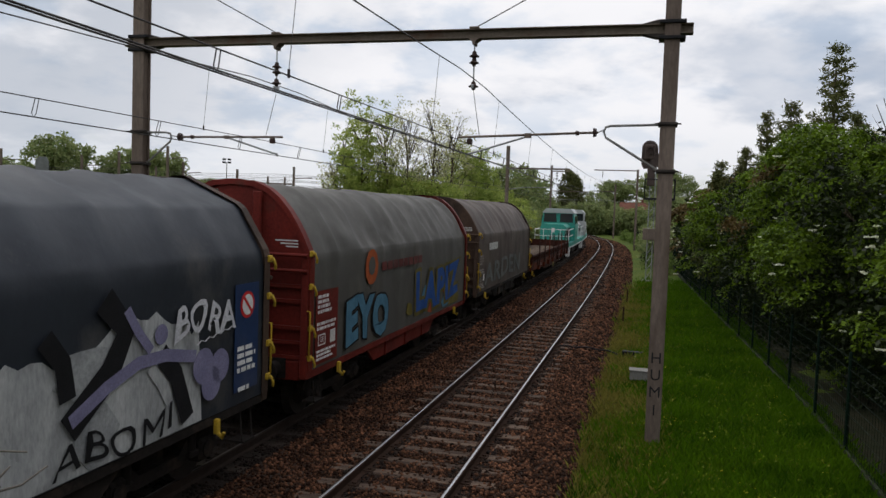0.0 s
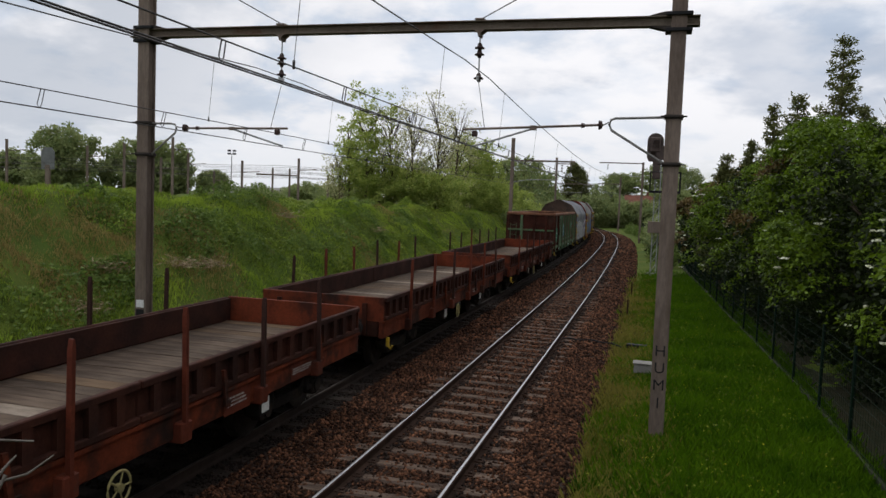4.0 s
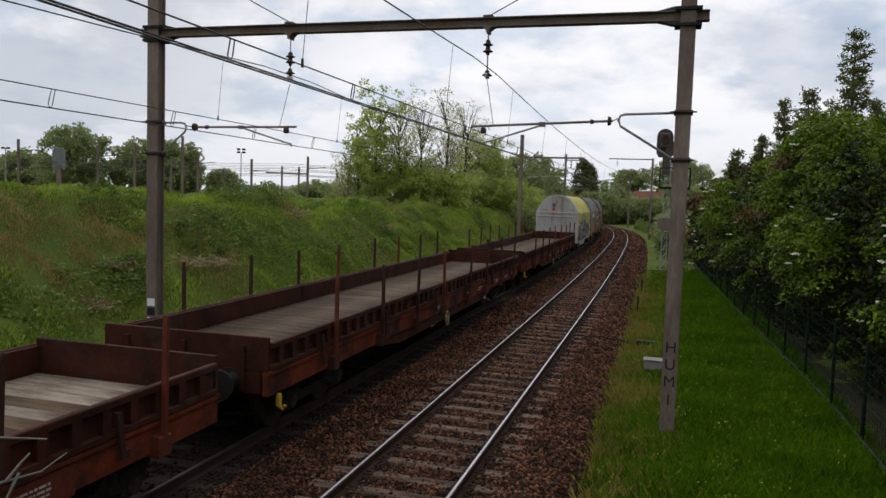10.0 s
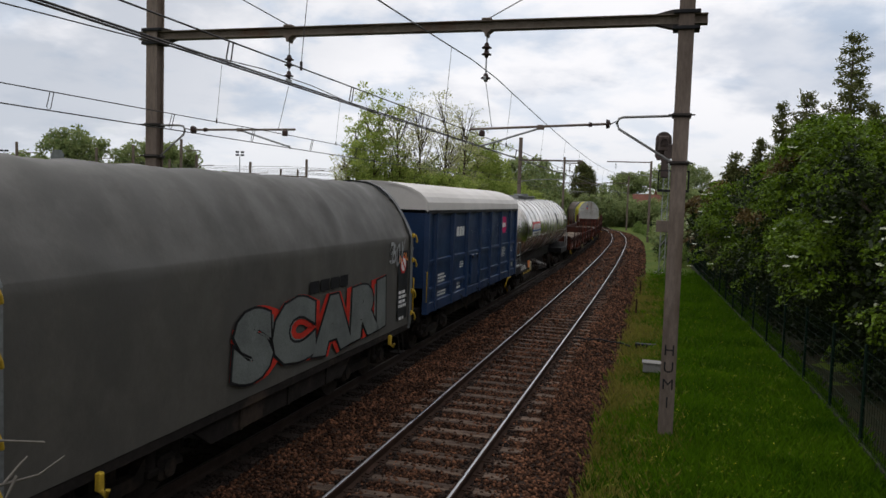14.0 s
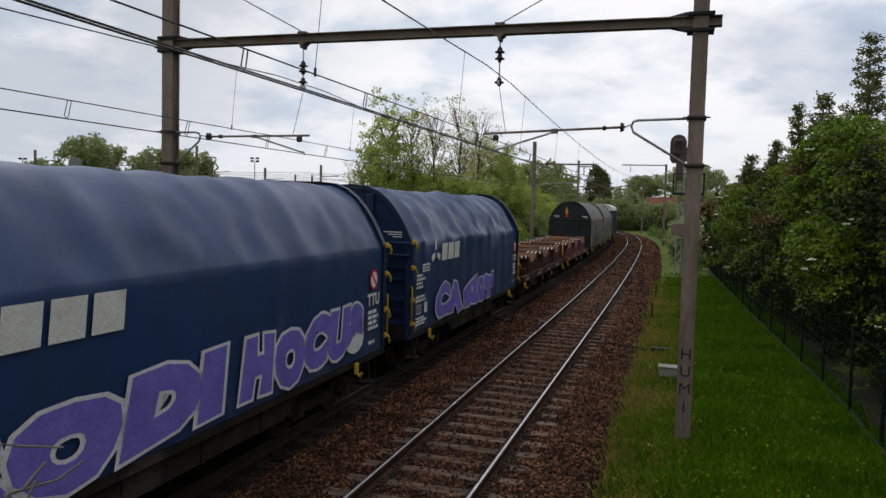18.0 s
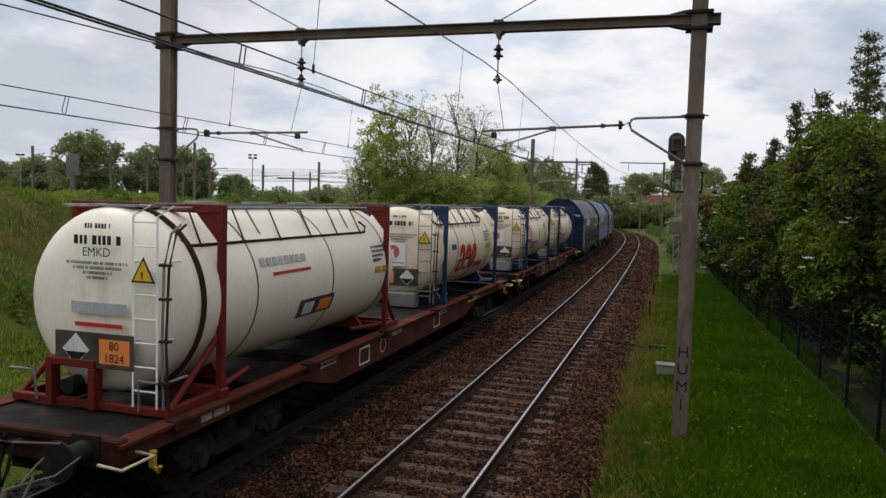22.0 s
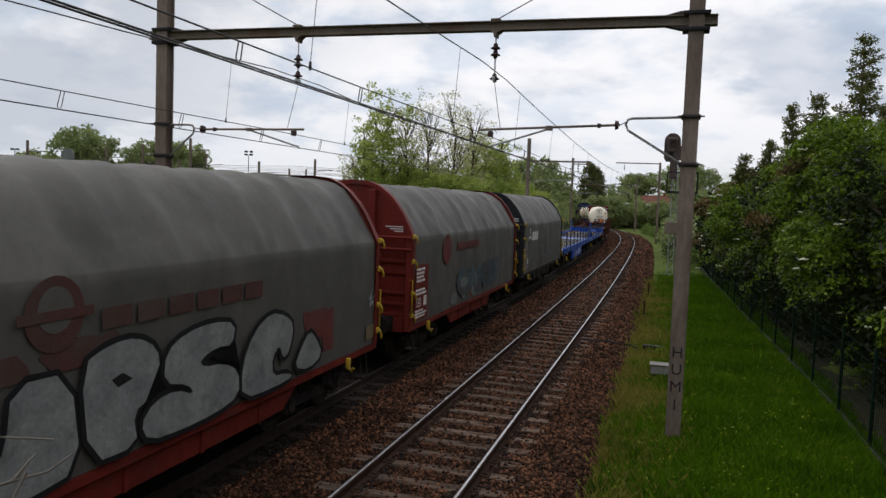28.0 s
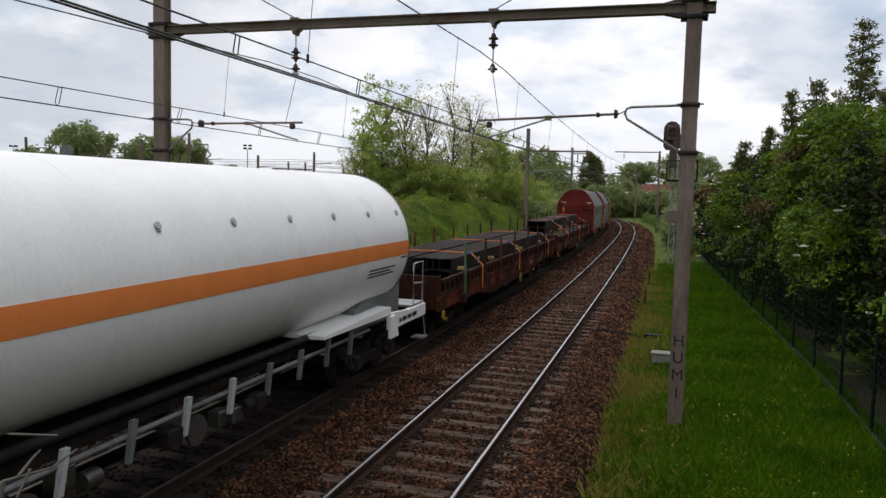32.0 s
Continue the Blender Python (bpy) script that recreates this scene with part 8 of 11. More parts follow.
    part("belly_pipe", Shape().tube([(-L / 2 + 3, -1.02, 1.30), (L / 2 - 3, -1.02, 1.30)], 0.07, 8), BLACK, w, "black pipe under the barrel")
    part("walk_pipe", Shape().tube([(-L / 2 + 3, -1.2, 1.06), (L / 2 - 3, -1.2, 1.06)], 0.035, 6), GREY_END, w)
    for k in range(12):
        x = -L / 2 + 3.4 + k * 1.0
        part("pipe_bracket", Shape().prism([(x, 0.78), (x + 0.07, 0.78), (x + 0.17, 1.24), (x + 0.08, 1.24)], "y", -1.28, -1.22), PALE if k in (4, 6, 7) else GREY_END, w)
    rr = random.Random(77)
    for k in range(14):
        x, yy, zz = rr.uniform(-5.0, 3.2), rr.uniform(-1.25, -0.7), rr.uniform(0.55, 0.95)
        g = Shape().tube([(x - 0.12, yy, zz), (x + 0.12, yy, zz)], rr.uniform(0.06, 0.12), 10) if k % 2 else Shape().box(x - 0.14, x + 0.14, yy - 0.1, yy + 0.1, zz - 0.1, zz + 0.12, 0.02)
        part("valve_gear", g, UNDER if k % 3 else BAND, w)
    for x in (0.5, -2.2):
        v = Shape().tube([(x, -1.15, 0.75), (x, -0.3, 0.85)], 0.13, 10).disc((x, -1.2, 0.75), 0.2, "y", 14, 0.05)
        part("valve", v, BAND, w)
    part("step_frame", Shape().box(-4.4, -2.4, -1.36, -1.30, 0.42, 0.50).box(-4.4, -4.34, -1.36, -1.30, 0.42, 0.9).box(-2.46, -2.4, -1.36, -1.30, 0.42, 0.9), GREY_END, w)
    for z in (0.66, 0.46):
        part("step_rail", Shape().box(-5.4, -3.0, -1.37, -1.31, z, z + 0.05), GREY_END, w)
    for k in range(4):
        part("step_post", Shape().box(-5.4 + k * 0.78, -5.35 + k * 0.78, -1.37, -1.31, 0.46, 0.9), GREY_END, w)
    for x in (-L / 2 + 2.5, L / 2 - 2.5):
        bogie(w, x)
    ends(w, L, RED_END, 1.06, False)


def build_hopper():
    u0, u1 = 188.7, 200.5
    L = u1 - u0
    w = vehicle("covered_hopper_wagon", u0, u1, "deep blue ribbed wagon with a silver arched roof", "hopper wagon")
    z0, z1, y = 1.28, 3.5, 1.38
    mid = (u0 + u1) / 2
    for sg in (-1, 1):
        part("side_wall", Shape().box(-L / 2 + 0.05, L / 2 - 0.05, sg * y - 0.02, sg * y + 0.02, z0, z1), HOPPER_BLUE, w, "deep blue side sheet")
        for k, u in enumerate((200.4, 199.7, 198.1, 196.5, 194.85, 193.35, 191.75, 190.05, 188.85)):
            x = mid - u
            part("side_rib", Shape().prism([(x - 0.12, sg * y), (x + 0.12, sg * y), (x + 0.08, sg * (y + 0.11)), (x - 0.08, sg * (y + 0.11))], "z", 1.05, z1), HOPPER_BLUE, w)
        for z in (2.30, 1.62):
            part("stringer", Shape().prism([(sg * y, z - 0.06), (sg * y, z + 0.06), (sg * (y + 0.06), z + 0.03), (sg * (y + 0.06), z - 0.06)], "x", -L / 2 + 0.05, L / 2 - 0.05), HOPPER_BLUE, w)
        part("lower_rail", Shape().box(-L / 2, L / 2, sg * (y + 0.03) - 0.05, sg * (y + 0.03) + 0.05, 1.05, 1.30, 0.01), HOPPER_BLUE, w)
        part("roof_rail", Shape().box(-L / 2, L / 2, sg * (y + 0.05) - 0.05, sg * (y + 0.05) + 0.05, z1 - 0.02, z1 + 0.08, 0.01), BLACK, w)
        x = sg * (L / 2 - 0.05)
        part("end_wall", Shape().box(x - 0.02, x + 0.02, -y, y, z0 + 0.4, z1), HOPPER_BLUE, w)
        part("end_slope", Shape().prism([(x, 1.9), (x, 1.75), (x - sg * 1.5, 1.2), (x - sg * 1.5, 1.35)], "y", -y + 0.05, y - 0.05), HOPPER_BLUE, w)
    roof = []
    xs = np.linspace(-L / 2 - 0.05, L / 2 + 0.05, 24)
    prof = [(-1.48 * math.cos(a) if abs(math.cos(a)) > 1e-6 else 0.0, z1 + 0.08 + 0.68 * math.sin(a) ** 0.8) for a in np.linspace(0, math.pi, 17)]
    inner = [(yy * 0.97, zz - 0.05) for yy, zz in prof[::-1]]
    part("roof", Shape().loft([[(x, yy, zz) for yy, zz in prof + inner] for x in (-L / 2 - 0.05, L / 2 + 0.05)], smooth=False), SILVER_ROOF, w, "silver arched sliding roof")
    for x in (-L / 2 - 0.02, L / 2 + 0.02):
        sg = 1 if x > 0 else -1
        part("roof_end", Shape().prism(prof, "x", x, x - sg * 0.05), SILVER_ROOF, w)
    Y = -y - 0.022
    tri_logo(w, -3.28, 2.95, 0.16, PLATE_WHITE, Y)
    blocks(w, -2.98, -2.10, 2.84, 3.1, 3, PLATE_WHITE, 0, 0.08, Y)
    xx = mid - 191.0
    part("logo_mark", Shape().prism([(xx - 0.42, 2.72), (xx + 0.30, 2.72), (xx + 0.45, 2.9), (xx + 0.36, 3.28), (xx - 0.2, 3.3), (xx - 0.40, 3.15)], "y", Y - 0.004, Y), LOGO_MAGENTA, w, "magenta logo field")
    blocks(w, xx - 0.3, xx + 0.3, 2.92, 3.08, 4, WHITE, 1, 0.2, Y - 0.004)
    for a, b, c, d, rows, sd in ((189.9, 189.2, 1.95, 2.3, 6, 180), (191.55, 190.5, 1.86, 2.22, 6, 181), (197.15, 196.65, 1.93, 2.12, 3, 182), (197.4, 196.9, 1.35, 1.55, 2, 183), (199.5, 198.5, 1.70, 1.95, 3, 184), (199.5, 198.5, 1.35, 1.5, 2, 185)):
        bars(w, mid - a, mid - b, c, d, rows, PLATE_WHITE, sd, 0, Y)
    part("card", Shape().box(mid - 189.35, mid - 189.1, Y - 0.004, Y, 1.40, 1.66), PLATE_WHITE, w)
    part("card", Shape().box(mid - 192.9, mid - 192.3, Y - 0.05, Y - 0.045, 1.08, 1.26), YELLOW, w)
    part("hatch", Shape().box(mid - 196.0, mid - 195.2, -1.47, -1.38, 1.36, 2.24, 0.02), HOPPER_BLUE, w)
    for hx in (mid - 195.9, mid - 195.3):
        part("hatch_hinge", Shape().box(hx - 0.04, hx + 0.04, -1.50, -1.465, 2.12, 2.22, 0.01), BLACK, w)
    spk, specks = random.Random(5), Shape()
    for k in range(90):
        px, pz = spk.gauss(1.6, 1.6), spk.gauss(2.85, 0.22)
        if -1.8 < px < 4.6 and 2.42 < pz < 3.3:
            q = spk.uniform(0.004, 0.012)
            specks.box(px - q, px + q, Y - 0.003, Y + 0.001, pz - q, pz + q)
    part("paint_specks", specks, PLATE_WHITE, w, "small white paint specks", kind="stuff")
    for hx in (-2.6, -0.6, 0.9):
        part("side_lug", Shape().tube([(hx, -1.44, 1.18), (hx, -1.52, 1.14), (hx, -1.52, 1.0)], 0.02, 6), BLACK, w)
    for x in (-L / 2 + 2.0, L / 2 - 2.0):
        bogie(w, x)
    part("discharge_chute", Shape().prism([(-3.4, 1.05), (3.4, 1.05), (2.6, 0.5), (-2.6, 0.5)], "y", -1.0, 1.0), UNDER, w)
    for x in (-1.8, 0.6):
        part("chute_rod", Shape().tube([(x, -1.3, 0.95), (x + 0.9, -1.25, 0.55)], 0.03, 6), UNDER, w)
    part("air_hose", Shape().tube([(L / 2 - 0.1, -0.9, 1.0), (L / 2 - 0.4, -1.35, 0.95), (L / 2 - 1.2, -1.4, 0.98), (L / 2 - 1.5, -1.38, 0.7), (L / 2 - 1.2, -1.4, 0.5)], 0.03, 6), YELLOW, w, "yellow hose")
    part("grab_rail", shared("grab_rail", rail_yellow, YELLOW), None, w, m=pose(-L / 2 + 0.02, -1.40, 1.35))
    ends(w, L, UNDER)
    part("floor", Shape().box(-L / 2, L / 2, -1.3, 1.3, 0.98, 1.1), UNDER, w)


# -- wagons with cradles for steel coils --
def build_cradle_wagons():
    for u0, u1, spans, side in ((226.8, 237.8, ((228.1, 230.6), (231.7, 233.7), (234.9, 237.0)), PINK_PLATE), (239.1, 250.0, ((239.85, 241.95), (243.2, 245.3), (246.5, 248.6)), RUST)):
        L, mid = u1 - u0, (u0 + u1) / 2
        w = vehicle("coil_cradle_wagon", u0, u1, "rusty flat wagon with tilted steel coil cradles", "coil wagon", "coil cradle wagons")
        for y in (-1.35, 1.35):
            part("sole_bar", Shape().box(-L / 2, L / 2, y - 0.08, y + 0.08, 0.92, 1.16, 0.015), RUST_RED if side is PINK_PLATE else RUST, w)
            if y < 0:
                for k in range(4):
                    bars(w, -L / 2 + 0.5 + k * 2.6, -L / 2 + 1.5 + k * 2.6, 0.97, 1.11, 1 + k % 2, PRINT, 190 + k, 0, -1.436)
        part("deck", Shape().box(-L / 2, L / 2, -1.27, 1.27, 0.98, 1.10), UNDER, w)
        for k, (a, b) in enumerate(spans):
            xa, xb = mid - b, mid - a          # rear and front of the cradle
            outline = [(xa + 0.06, 1.12), (xb, 1.12), (xb + 0.02, 1.78), (xb - 0.22, 1.80), (xb - 0.62, 1.62), (xa + 0.55, 1.60), (xa + 0.30, 1.80), (xa + 0.06, 1.80)]
            part("cradle_side", Shape().prism(outline, "y", -1.33, -1.25), side, w, "painted cradle side plate")
            part("cradle_side", Shape().prism(outline, "y", 1.25, 1.33), side, w)
            part("side_lip", Shape().box(xa + 0.5, xb + 0.1, -1.42, -1.33, 1.12, 1.20, 0.015), RUST_DARK, w)
            part("cradle_slope", Shape().prism([(xa + 0.72, 1.24), (xb - 0.05, 1.87), (xb + 0.02, 1.83), (xa + 0.80, 1.18)], "y", -1.25, 1.25), RUST_ORANGE, w, "sloping rust-stained cradle plate")
            part("cradle_slope", Shape().prism([(xa + 0.14, 1.84), (xa + 0.72, 1.24), (xa + 0.66, 1.18), (xa + 0.08, 1.78)], "y", -1.25, 1.25), RUST_DARK, w)
            part("rear_plate", Shape().box(xa + 0.10, xa + 0.14, -1.25, 1.25, 1.30, 1.78), STAKE, w)
            part("cradle_beam", Shape().tube([(xa + 0.1, -1.33, 1.76), (xa + 0.1, 1.33, 1.76)], 0.11, 16), RUST_DARK, w, "rounded edge beam")
            part("cradle_beam", Shape().tube([(xb + 0.02, -1.33, 1.80), (xb + 0.02, 1.33, 1.80)], 0.09, 16), RUST_DARK, w, "rounded edge beam")
            part("front_plate", Shape().box(xb + 0.0, xb + 0.04, -1.25, 1.25, 1.14, 1.78), STAKE, w)
            for y in (-0.6, 0.6):
                part("gusset", Shape().prism([(xb + 0.04, 1.14), (xb + 0.30, 1.14), (xb + 0.04, 1.62)], "y", y - 0.02, y + 0.02), STAKE, w)
            # worn slanted stripes wrapped round the outer ends of both edges
            for xc, zc, rr, cnt, w0, w1 in ((xa + 0.1, 1.76, 0.113, 4, 10, 130), (xb + 0.02, 1.80, 0.093, 3, 30, 150)):
                for sgy in (-1, 1):
                    for i in range(cnt):
                        y = sgy * (1.24 - i * 0.17)
                        st = Shape()
                        rings = []
                        for j in range(6):
                            g = radians(180 - w0 - (w1 - w0) * j / 5)
                            yy = y + sgy * -0.010 * j
                            cx, cz = xc + rr * math.cos(g), zc + rr * math.sin(g)
                            dx, dz = 0.004 * math.cos(g), 0.004 * math.sin(g)
                            rings.append([(cx, yy - 0.024, cz), (cx, yy + 0.024, cz), (cx + dx, yy + 0.024, cz + dz), (cx + dx, yy - 0.024, cz + dz)])
                        part("stripe", st.loft(rings), PALE, w, "worn white warning stripe")
            lettering(str(3 - k), w, WHITE, pose((xa + xb) / 2, -1.334, 1.46, 90, 0, 0), 0.17, "lettering")
            for x in (xa - 0.3, xb + 0.25):
                part("stop_block", Shape().box(x - 0.1, x + 0.1, -1.3, -1.1, 1.10, 1.40, 0.02), side, w)
        for k in range(int(L / 0.5)):
            part("deck_rib", Shape().box(-L / 2 + 0.3 + k * 0.5, -L / 2 + 0.36 + k * 0.5, -1.2, 1.2, 1.10, 1.13), UNDER, w)
        x = -L / 2
        part("end_beam", Shape().box(x + 0.02, x + 0.22, -1.22, 1.22, 1.66, 1.84, 0.03), RUST_DARK, w)
        part("end_sill", Shape().box(x + 0.02, x + 0.22, -1.22, 1.22, 1.10, 1.26, 0.02), RUST_DARK, w)
        for y in (-1.12, -0.38, 0.38, 1.12):
            part("end_post", Shape().box(x + 0.05, x + 0.2, y - 0.1, y + 0.1, 1.26, 1.66, 0.015), STAKE, w)
        part("end_panel", Shape().box(x + 0.02, x + 0.06, -0.98, -0.2, 1.26, 1.5, 0.01), STAKE, w)
        for y in (-0.85, 0.85):
            part("end_mark", Shape().box(x + 0.014, x + 0.018, y - 0.05, y + 0.05, 1.71, 1.80), WHITE, w)
        for y in (-1.2, 1.2):
            hoop_pts = [(x - 0.06, y, 1.32)] + [(x + 0.03 - 0.09 * math.cos(g), y, 1.97 + 0.09 * math.sin(g)) for g in (0, 0.6, 1.2, 1.9, 2.5, 3.14)] + [(x + 0.12, y, 1.45), (x + 0.10, y, 1.36), (x - 0.06, y, 1.30)]
            part("grab_rail", Shape().tube(hoop_pts, 0.022, 6), YELLOW, w, "yellow grab rail")
        part("lashing_hook", shared("lashing_hook", hook_yellow, YELLOW), None, w, m=pose(-L / 2 + 0.3, -1.42, 0.86))
        part("lashing_hook", shared("lashing_hook", hook_yellow, YELLOW), None, w, m=pose(L / 2 - 0.4, -1.42, 0.86))
        for x in (-0.9, 1.6):
            part("card", Shape().box(x, x + 0.25, -1.40, -1.395, 0.68, 0.86), WOOD_BLOCK, w)
        for x in (-L / 2 + 2.0, L / 2 - 2.0):
            bogie(w, x)
        ends(w, L, UNDER, 1.02)
        brake_gear(w, 0.0)


# -- container wagons and their tank containers --
def container_wagon(u0, u1, seed):
    L = u1 - u0
    w = vehicle("container_wagon", u0, u1, "rusty red-brown skeletal container wagon", "container wagon", "container wagons")
    for y in (-1.22, 1.22):
        part("side_sill", Shape().prism([(-L / 2, 0.92), (-L / 2 + 4.2, 0.92), (-L / 2 + 5.4, 0.62), (L / 2 - 5.4, 0.62), (L / 2 - 4.2, 0.92), (L / 2, 0.92), (L / 2, 1.15), (-L / 2, 1.15)], "y", y - 0.05, y + 0.05), SILL_RED, w, "deep red-brown side sill")
        part("flange", Shape().box(-L / 2, L / 2, y - 0.12, y + 0.12, 1.12, 1.16), RUST_RED, w)
    part("deck_plate", Shape().box(-L / 2, -L / 2 + 1.4, -1.17, 1.17, 1.08, 1.13), UNDER, w)
    part("deck_plate", Shape().box(L / 2 - 1.4, L / 2, -1.17, 1.17, 1.08, 1.13), UNDER, w)
    part("deck_plate", Shape().box(-1.6, 1.6, -1.17, 1.17, 1.08, 1.13), UNDER, w)
    # dark sheet added so that no grass shows through the open frame
    part("floor_pan", Shape().box(-L / 2 + 0.3, L / 2 - 0.3, -1.12, 1.12, 0.90, 0.93), UNDER, w)
    part("centre_sill", Shape().box(-L / 2 + 0.2, L / 2 - 0.2, -0.35, 0.35, 0.66, 0.90), UNDER, w)
    for k in range(9):
        x = -L / 2 + 1.2 + k * (L - 2.4) / 8
        part("cross_member", Shape().box(x - 0.1, x + 0.1, -1.17, 1.17, 0.92, 1.08), UNDER, w)
    for k in range(6):
        x = -L / 2 + 1.0 + k * (L - 2.6) / 5
        part("spigot", Shape().box(x - 0.12, x + 0.12, -1.38, -1.2, 1.05, 1.2, 0.02), RUST, w)
        bars(w, x + 0.5, x + 1.3, 0.96, 1.1, 1 + k % 2, PRINT, seed + k, 0, -1.272)
    fr = Shape()
    for x0, z0 in ((-3.2, 0.7), (1.4, 0.72)):
        for p in ((0, 0.5, 0, 0.03), (0, 0.5, 0.3, 0.33), (0, 0.03, 0, 0.33), (0.47, 0.5, 0, 0.33)):
            fr.box(x0 + p[0], x0 + p[1], -1.276, -1.272, z0 + p[2], z0 + p[3])
    part("print_frame", fr, WHITE, w)
    part("emblem", Shape().disc((-2.0, -1.275, 0.9), 0.16, "y", 20, 0.004), G_CREAM, w)
    part("emblem", Shape().disc((-2.0, -1.279, 0.9), 0.13, "y", 20, 0.004), RUST_RED, w)
    part("panel", Shape().box(4.6, 5.6, -1.275, -1.272, 0.95, 1.08), YELLOW, w)
    for sg in (-1, 1):
        x = sg * L / 2
        part("shunter_handle", Shape().tube([(x - sg * 0.3, -1.25, 1.0), (x - sg * 0.3, -1.5, 0.98), (x + sg * 0.2, -1.5, 0.98), (x + sg * 0.2, -1.2, 1.0)], 0.018, 6), G_CREAM, w)
        part("lashing_hook", shared("lashing_hook", hook_yellow, YELLOW), None, w, m=pose(x - sg * 0.5, -1.32, 0.86))
    for x in (-L / 2 + 2.6, L / 2 - 2.6):
        bogie(w, x)
    ends(w, L, RUST)
    brake_gear(w, 0.5)


def bars_x(c, x, y0, y1, z0, z1, ma, seed):
    """One line of unreadable print on an end that faces backwards."""
    r = random.Random(seed)
    sh, y = Shape(), y1
    h = z1 - z0
    while y > y0:
        wd = min(r.uniform(0.35, 0.6) * h, y - y0 + 0.01)
        sh.box(x - 0.002, x, y - wd, y, z0, z1)
        y -= wd + h * r.choice([0.22, 0.22, 0.22, 0.22, 0.7])
    part("print", sh, ma, c, kind="stuff")


def tank_container(u0, u1, frame, red, style, label, seed):
    L = u1 - u0
    c = vehicle("tank_container", u0, u1, label, "tank container", "tank containers")
    z0, zt = 1.17, 3.72
    r, zc = (1.20, 2.47) if red else (1.16, 2.50)
    part("tank", barrel(-L / 2 - (0.0 if red else 0.25), L / 2 + (0.0 if red else 0.15), r, zc, 0.40 if not red else 0.52), CREAM if not red else CREAM_PALE, c, "rounded tank barrel")
    # square frames near each end
    for sg in (-1, 1):
        x = (sg * (L / 2 - 0.80) + (0.28 if sg < 0 else 0.0)) if red else (L / 2 - 0.08 if sg > 0 else -L / 2 + 0.66)
        pw = 0.05 if red else 0.058
        for y in (-1.17, 1.17):
            part("corner_post", Shape().box(x - pw, x + pw, y - 0.05, y + 0.05, z0, zt, 0.012), frame, c)
            part("corner_casting", Shape().box(x - 0.09, x + 0.09, y - 0.075, y + 0.075, z0 - 0.01, z0 + 0.12, 0.01), frame, c)
            part("gusset", Shape().prism([(y - math.copysign(0.05, y), zt - 0.12), (y - math.copysign(0.4, y), zt - 0.1), (y - math.copysign(0.05, y), zt - 0.5)], "x", x - 0.02, x + 0.02), frame, c)
        part("top_rail", Shape().box(x - 0.06, x + 0.06, -1.17, 1.17, zt - 0.12, zt, 0.012), frame, c)
        part("bottom_rail", Shape().box(x - 0.06, x + 0.06, -1.17, 1.17, z0, z0 + 0.14, 0.012), frame, c)
        for y in (-1.12, 1.12):
            part("brace", Shape().tube([(x, y, z0 + 0.1), (x - sg * 1.1, y * 0.8, z0 + 0.14)], 0.045, 6), frame, c)
        part("saddle", Shape().prism([(-0.9, z0 + 0.1), (0.9, z0 + 0.1), (0.7, zc - r + 0.25), (-0.7, zc - r + 0.25)], "x", x - sg * 0.5 - 0.06, x - sg * 0.5 + 0.06), frame, c)
    for k in range(3):
        x = -L / 2 + 1.95 + k * (L - 2.8) / 2
        part("band", hoop(x, r, zc, 0.014, 0.008), BAND, c)
    part("side_rail", Shape().tube([(-L / 2 + 0.4, -0.75, zt - 0.06), (L / 2 - 0.4, -0.75, zt - 0.06)], 0.022, 6), STEEL, c)
    part("side_rail", Shape().tube([(-L / 2 + 0.4, 0.75, zt - 0.06), (L / 2 - 0.4, 0.75, zt - 0.06)], 0.022, 6), STEEL, c)
    part("walkway", Shape().box(-L / 2 + 0.4, L / 2 - 0.4, -0.35, 0.35, zt - 0.06, zt - 0.03), STEEL, c)
    pz = zc + 0.72
    part("drain_pipe", Shape().tube([(-L / 2 + 0.5, -0.8, pz + 0.12), (-L / 2 + 0.65, -0.97, pz), (L / 2 - 1.5, -0.97, pz), (L / 2 - 1.35, -0.93, pz + 0.1), (L / 2 - 1.5, -0.85, pz + 0.2)], 0.022, 6), RAIL_SIDE, c, "dark pipe along the shoulder of the tank")
    for k in range(6):
        xx = -L / 2 + 0.9 + k * (L - 2.6) / 5
        part("strut", Shape().tube([(xx + 0.2, -0.62, zt - 0.05), (xx, -0.97, pz + 0.01), (xx, -1.0, pz - 0.12)], 0.013, 5), RAIL_SIDE, c)
    part("top_grab_rail", railing([(-L / 2 + 0.2, -0.62, zt - 0.05), (-L / 2 + 0.5, -0.62, zt - 0.01), (L / 2 - 1.4, -0.62, zt - 0.01), (L / 2 - 0.3, -0.9, zt - 0.22)], 0.014), STEEL_PALE, c)
    for x in (-1.6, 0.0, 1.6):
        part("manlid", Shape().disc((x, 0, zc + r + 0.02), 0.26, "z", 16, 0.1), STEEL, c)
        part("strut", Shape().tube([(x, -0.75, zt - 0.06), (x + 0.25, -0.9, zc + r * 0.62)], 0.015, 5), STEEL, c)
    # ladder, handrail and box on the trailing end
    x = -L / 2 - (0.04 if red else 0.29)
    LY, FY = (-0.86, -0.30) if red else (-0.92, -0.36)      # ladder; middle of the end face
    lad = Shape()
    for y in (LY - 0.17, LY + 0.17):
        lad.tube([(x, y, z0 + 0.1), (x, y, zt - 0.15), (x + 0.3, y, zt - 0.03)], 0.014, 6)
    for k in range(8):
        lad.tube([(x, LY - 0.17, z0 + 0.3 + k * 0.29), (x, LY + 0.17, z0 + 0.3 + k * 0.29)], 0.011, 5)
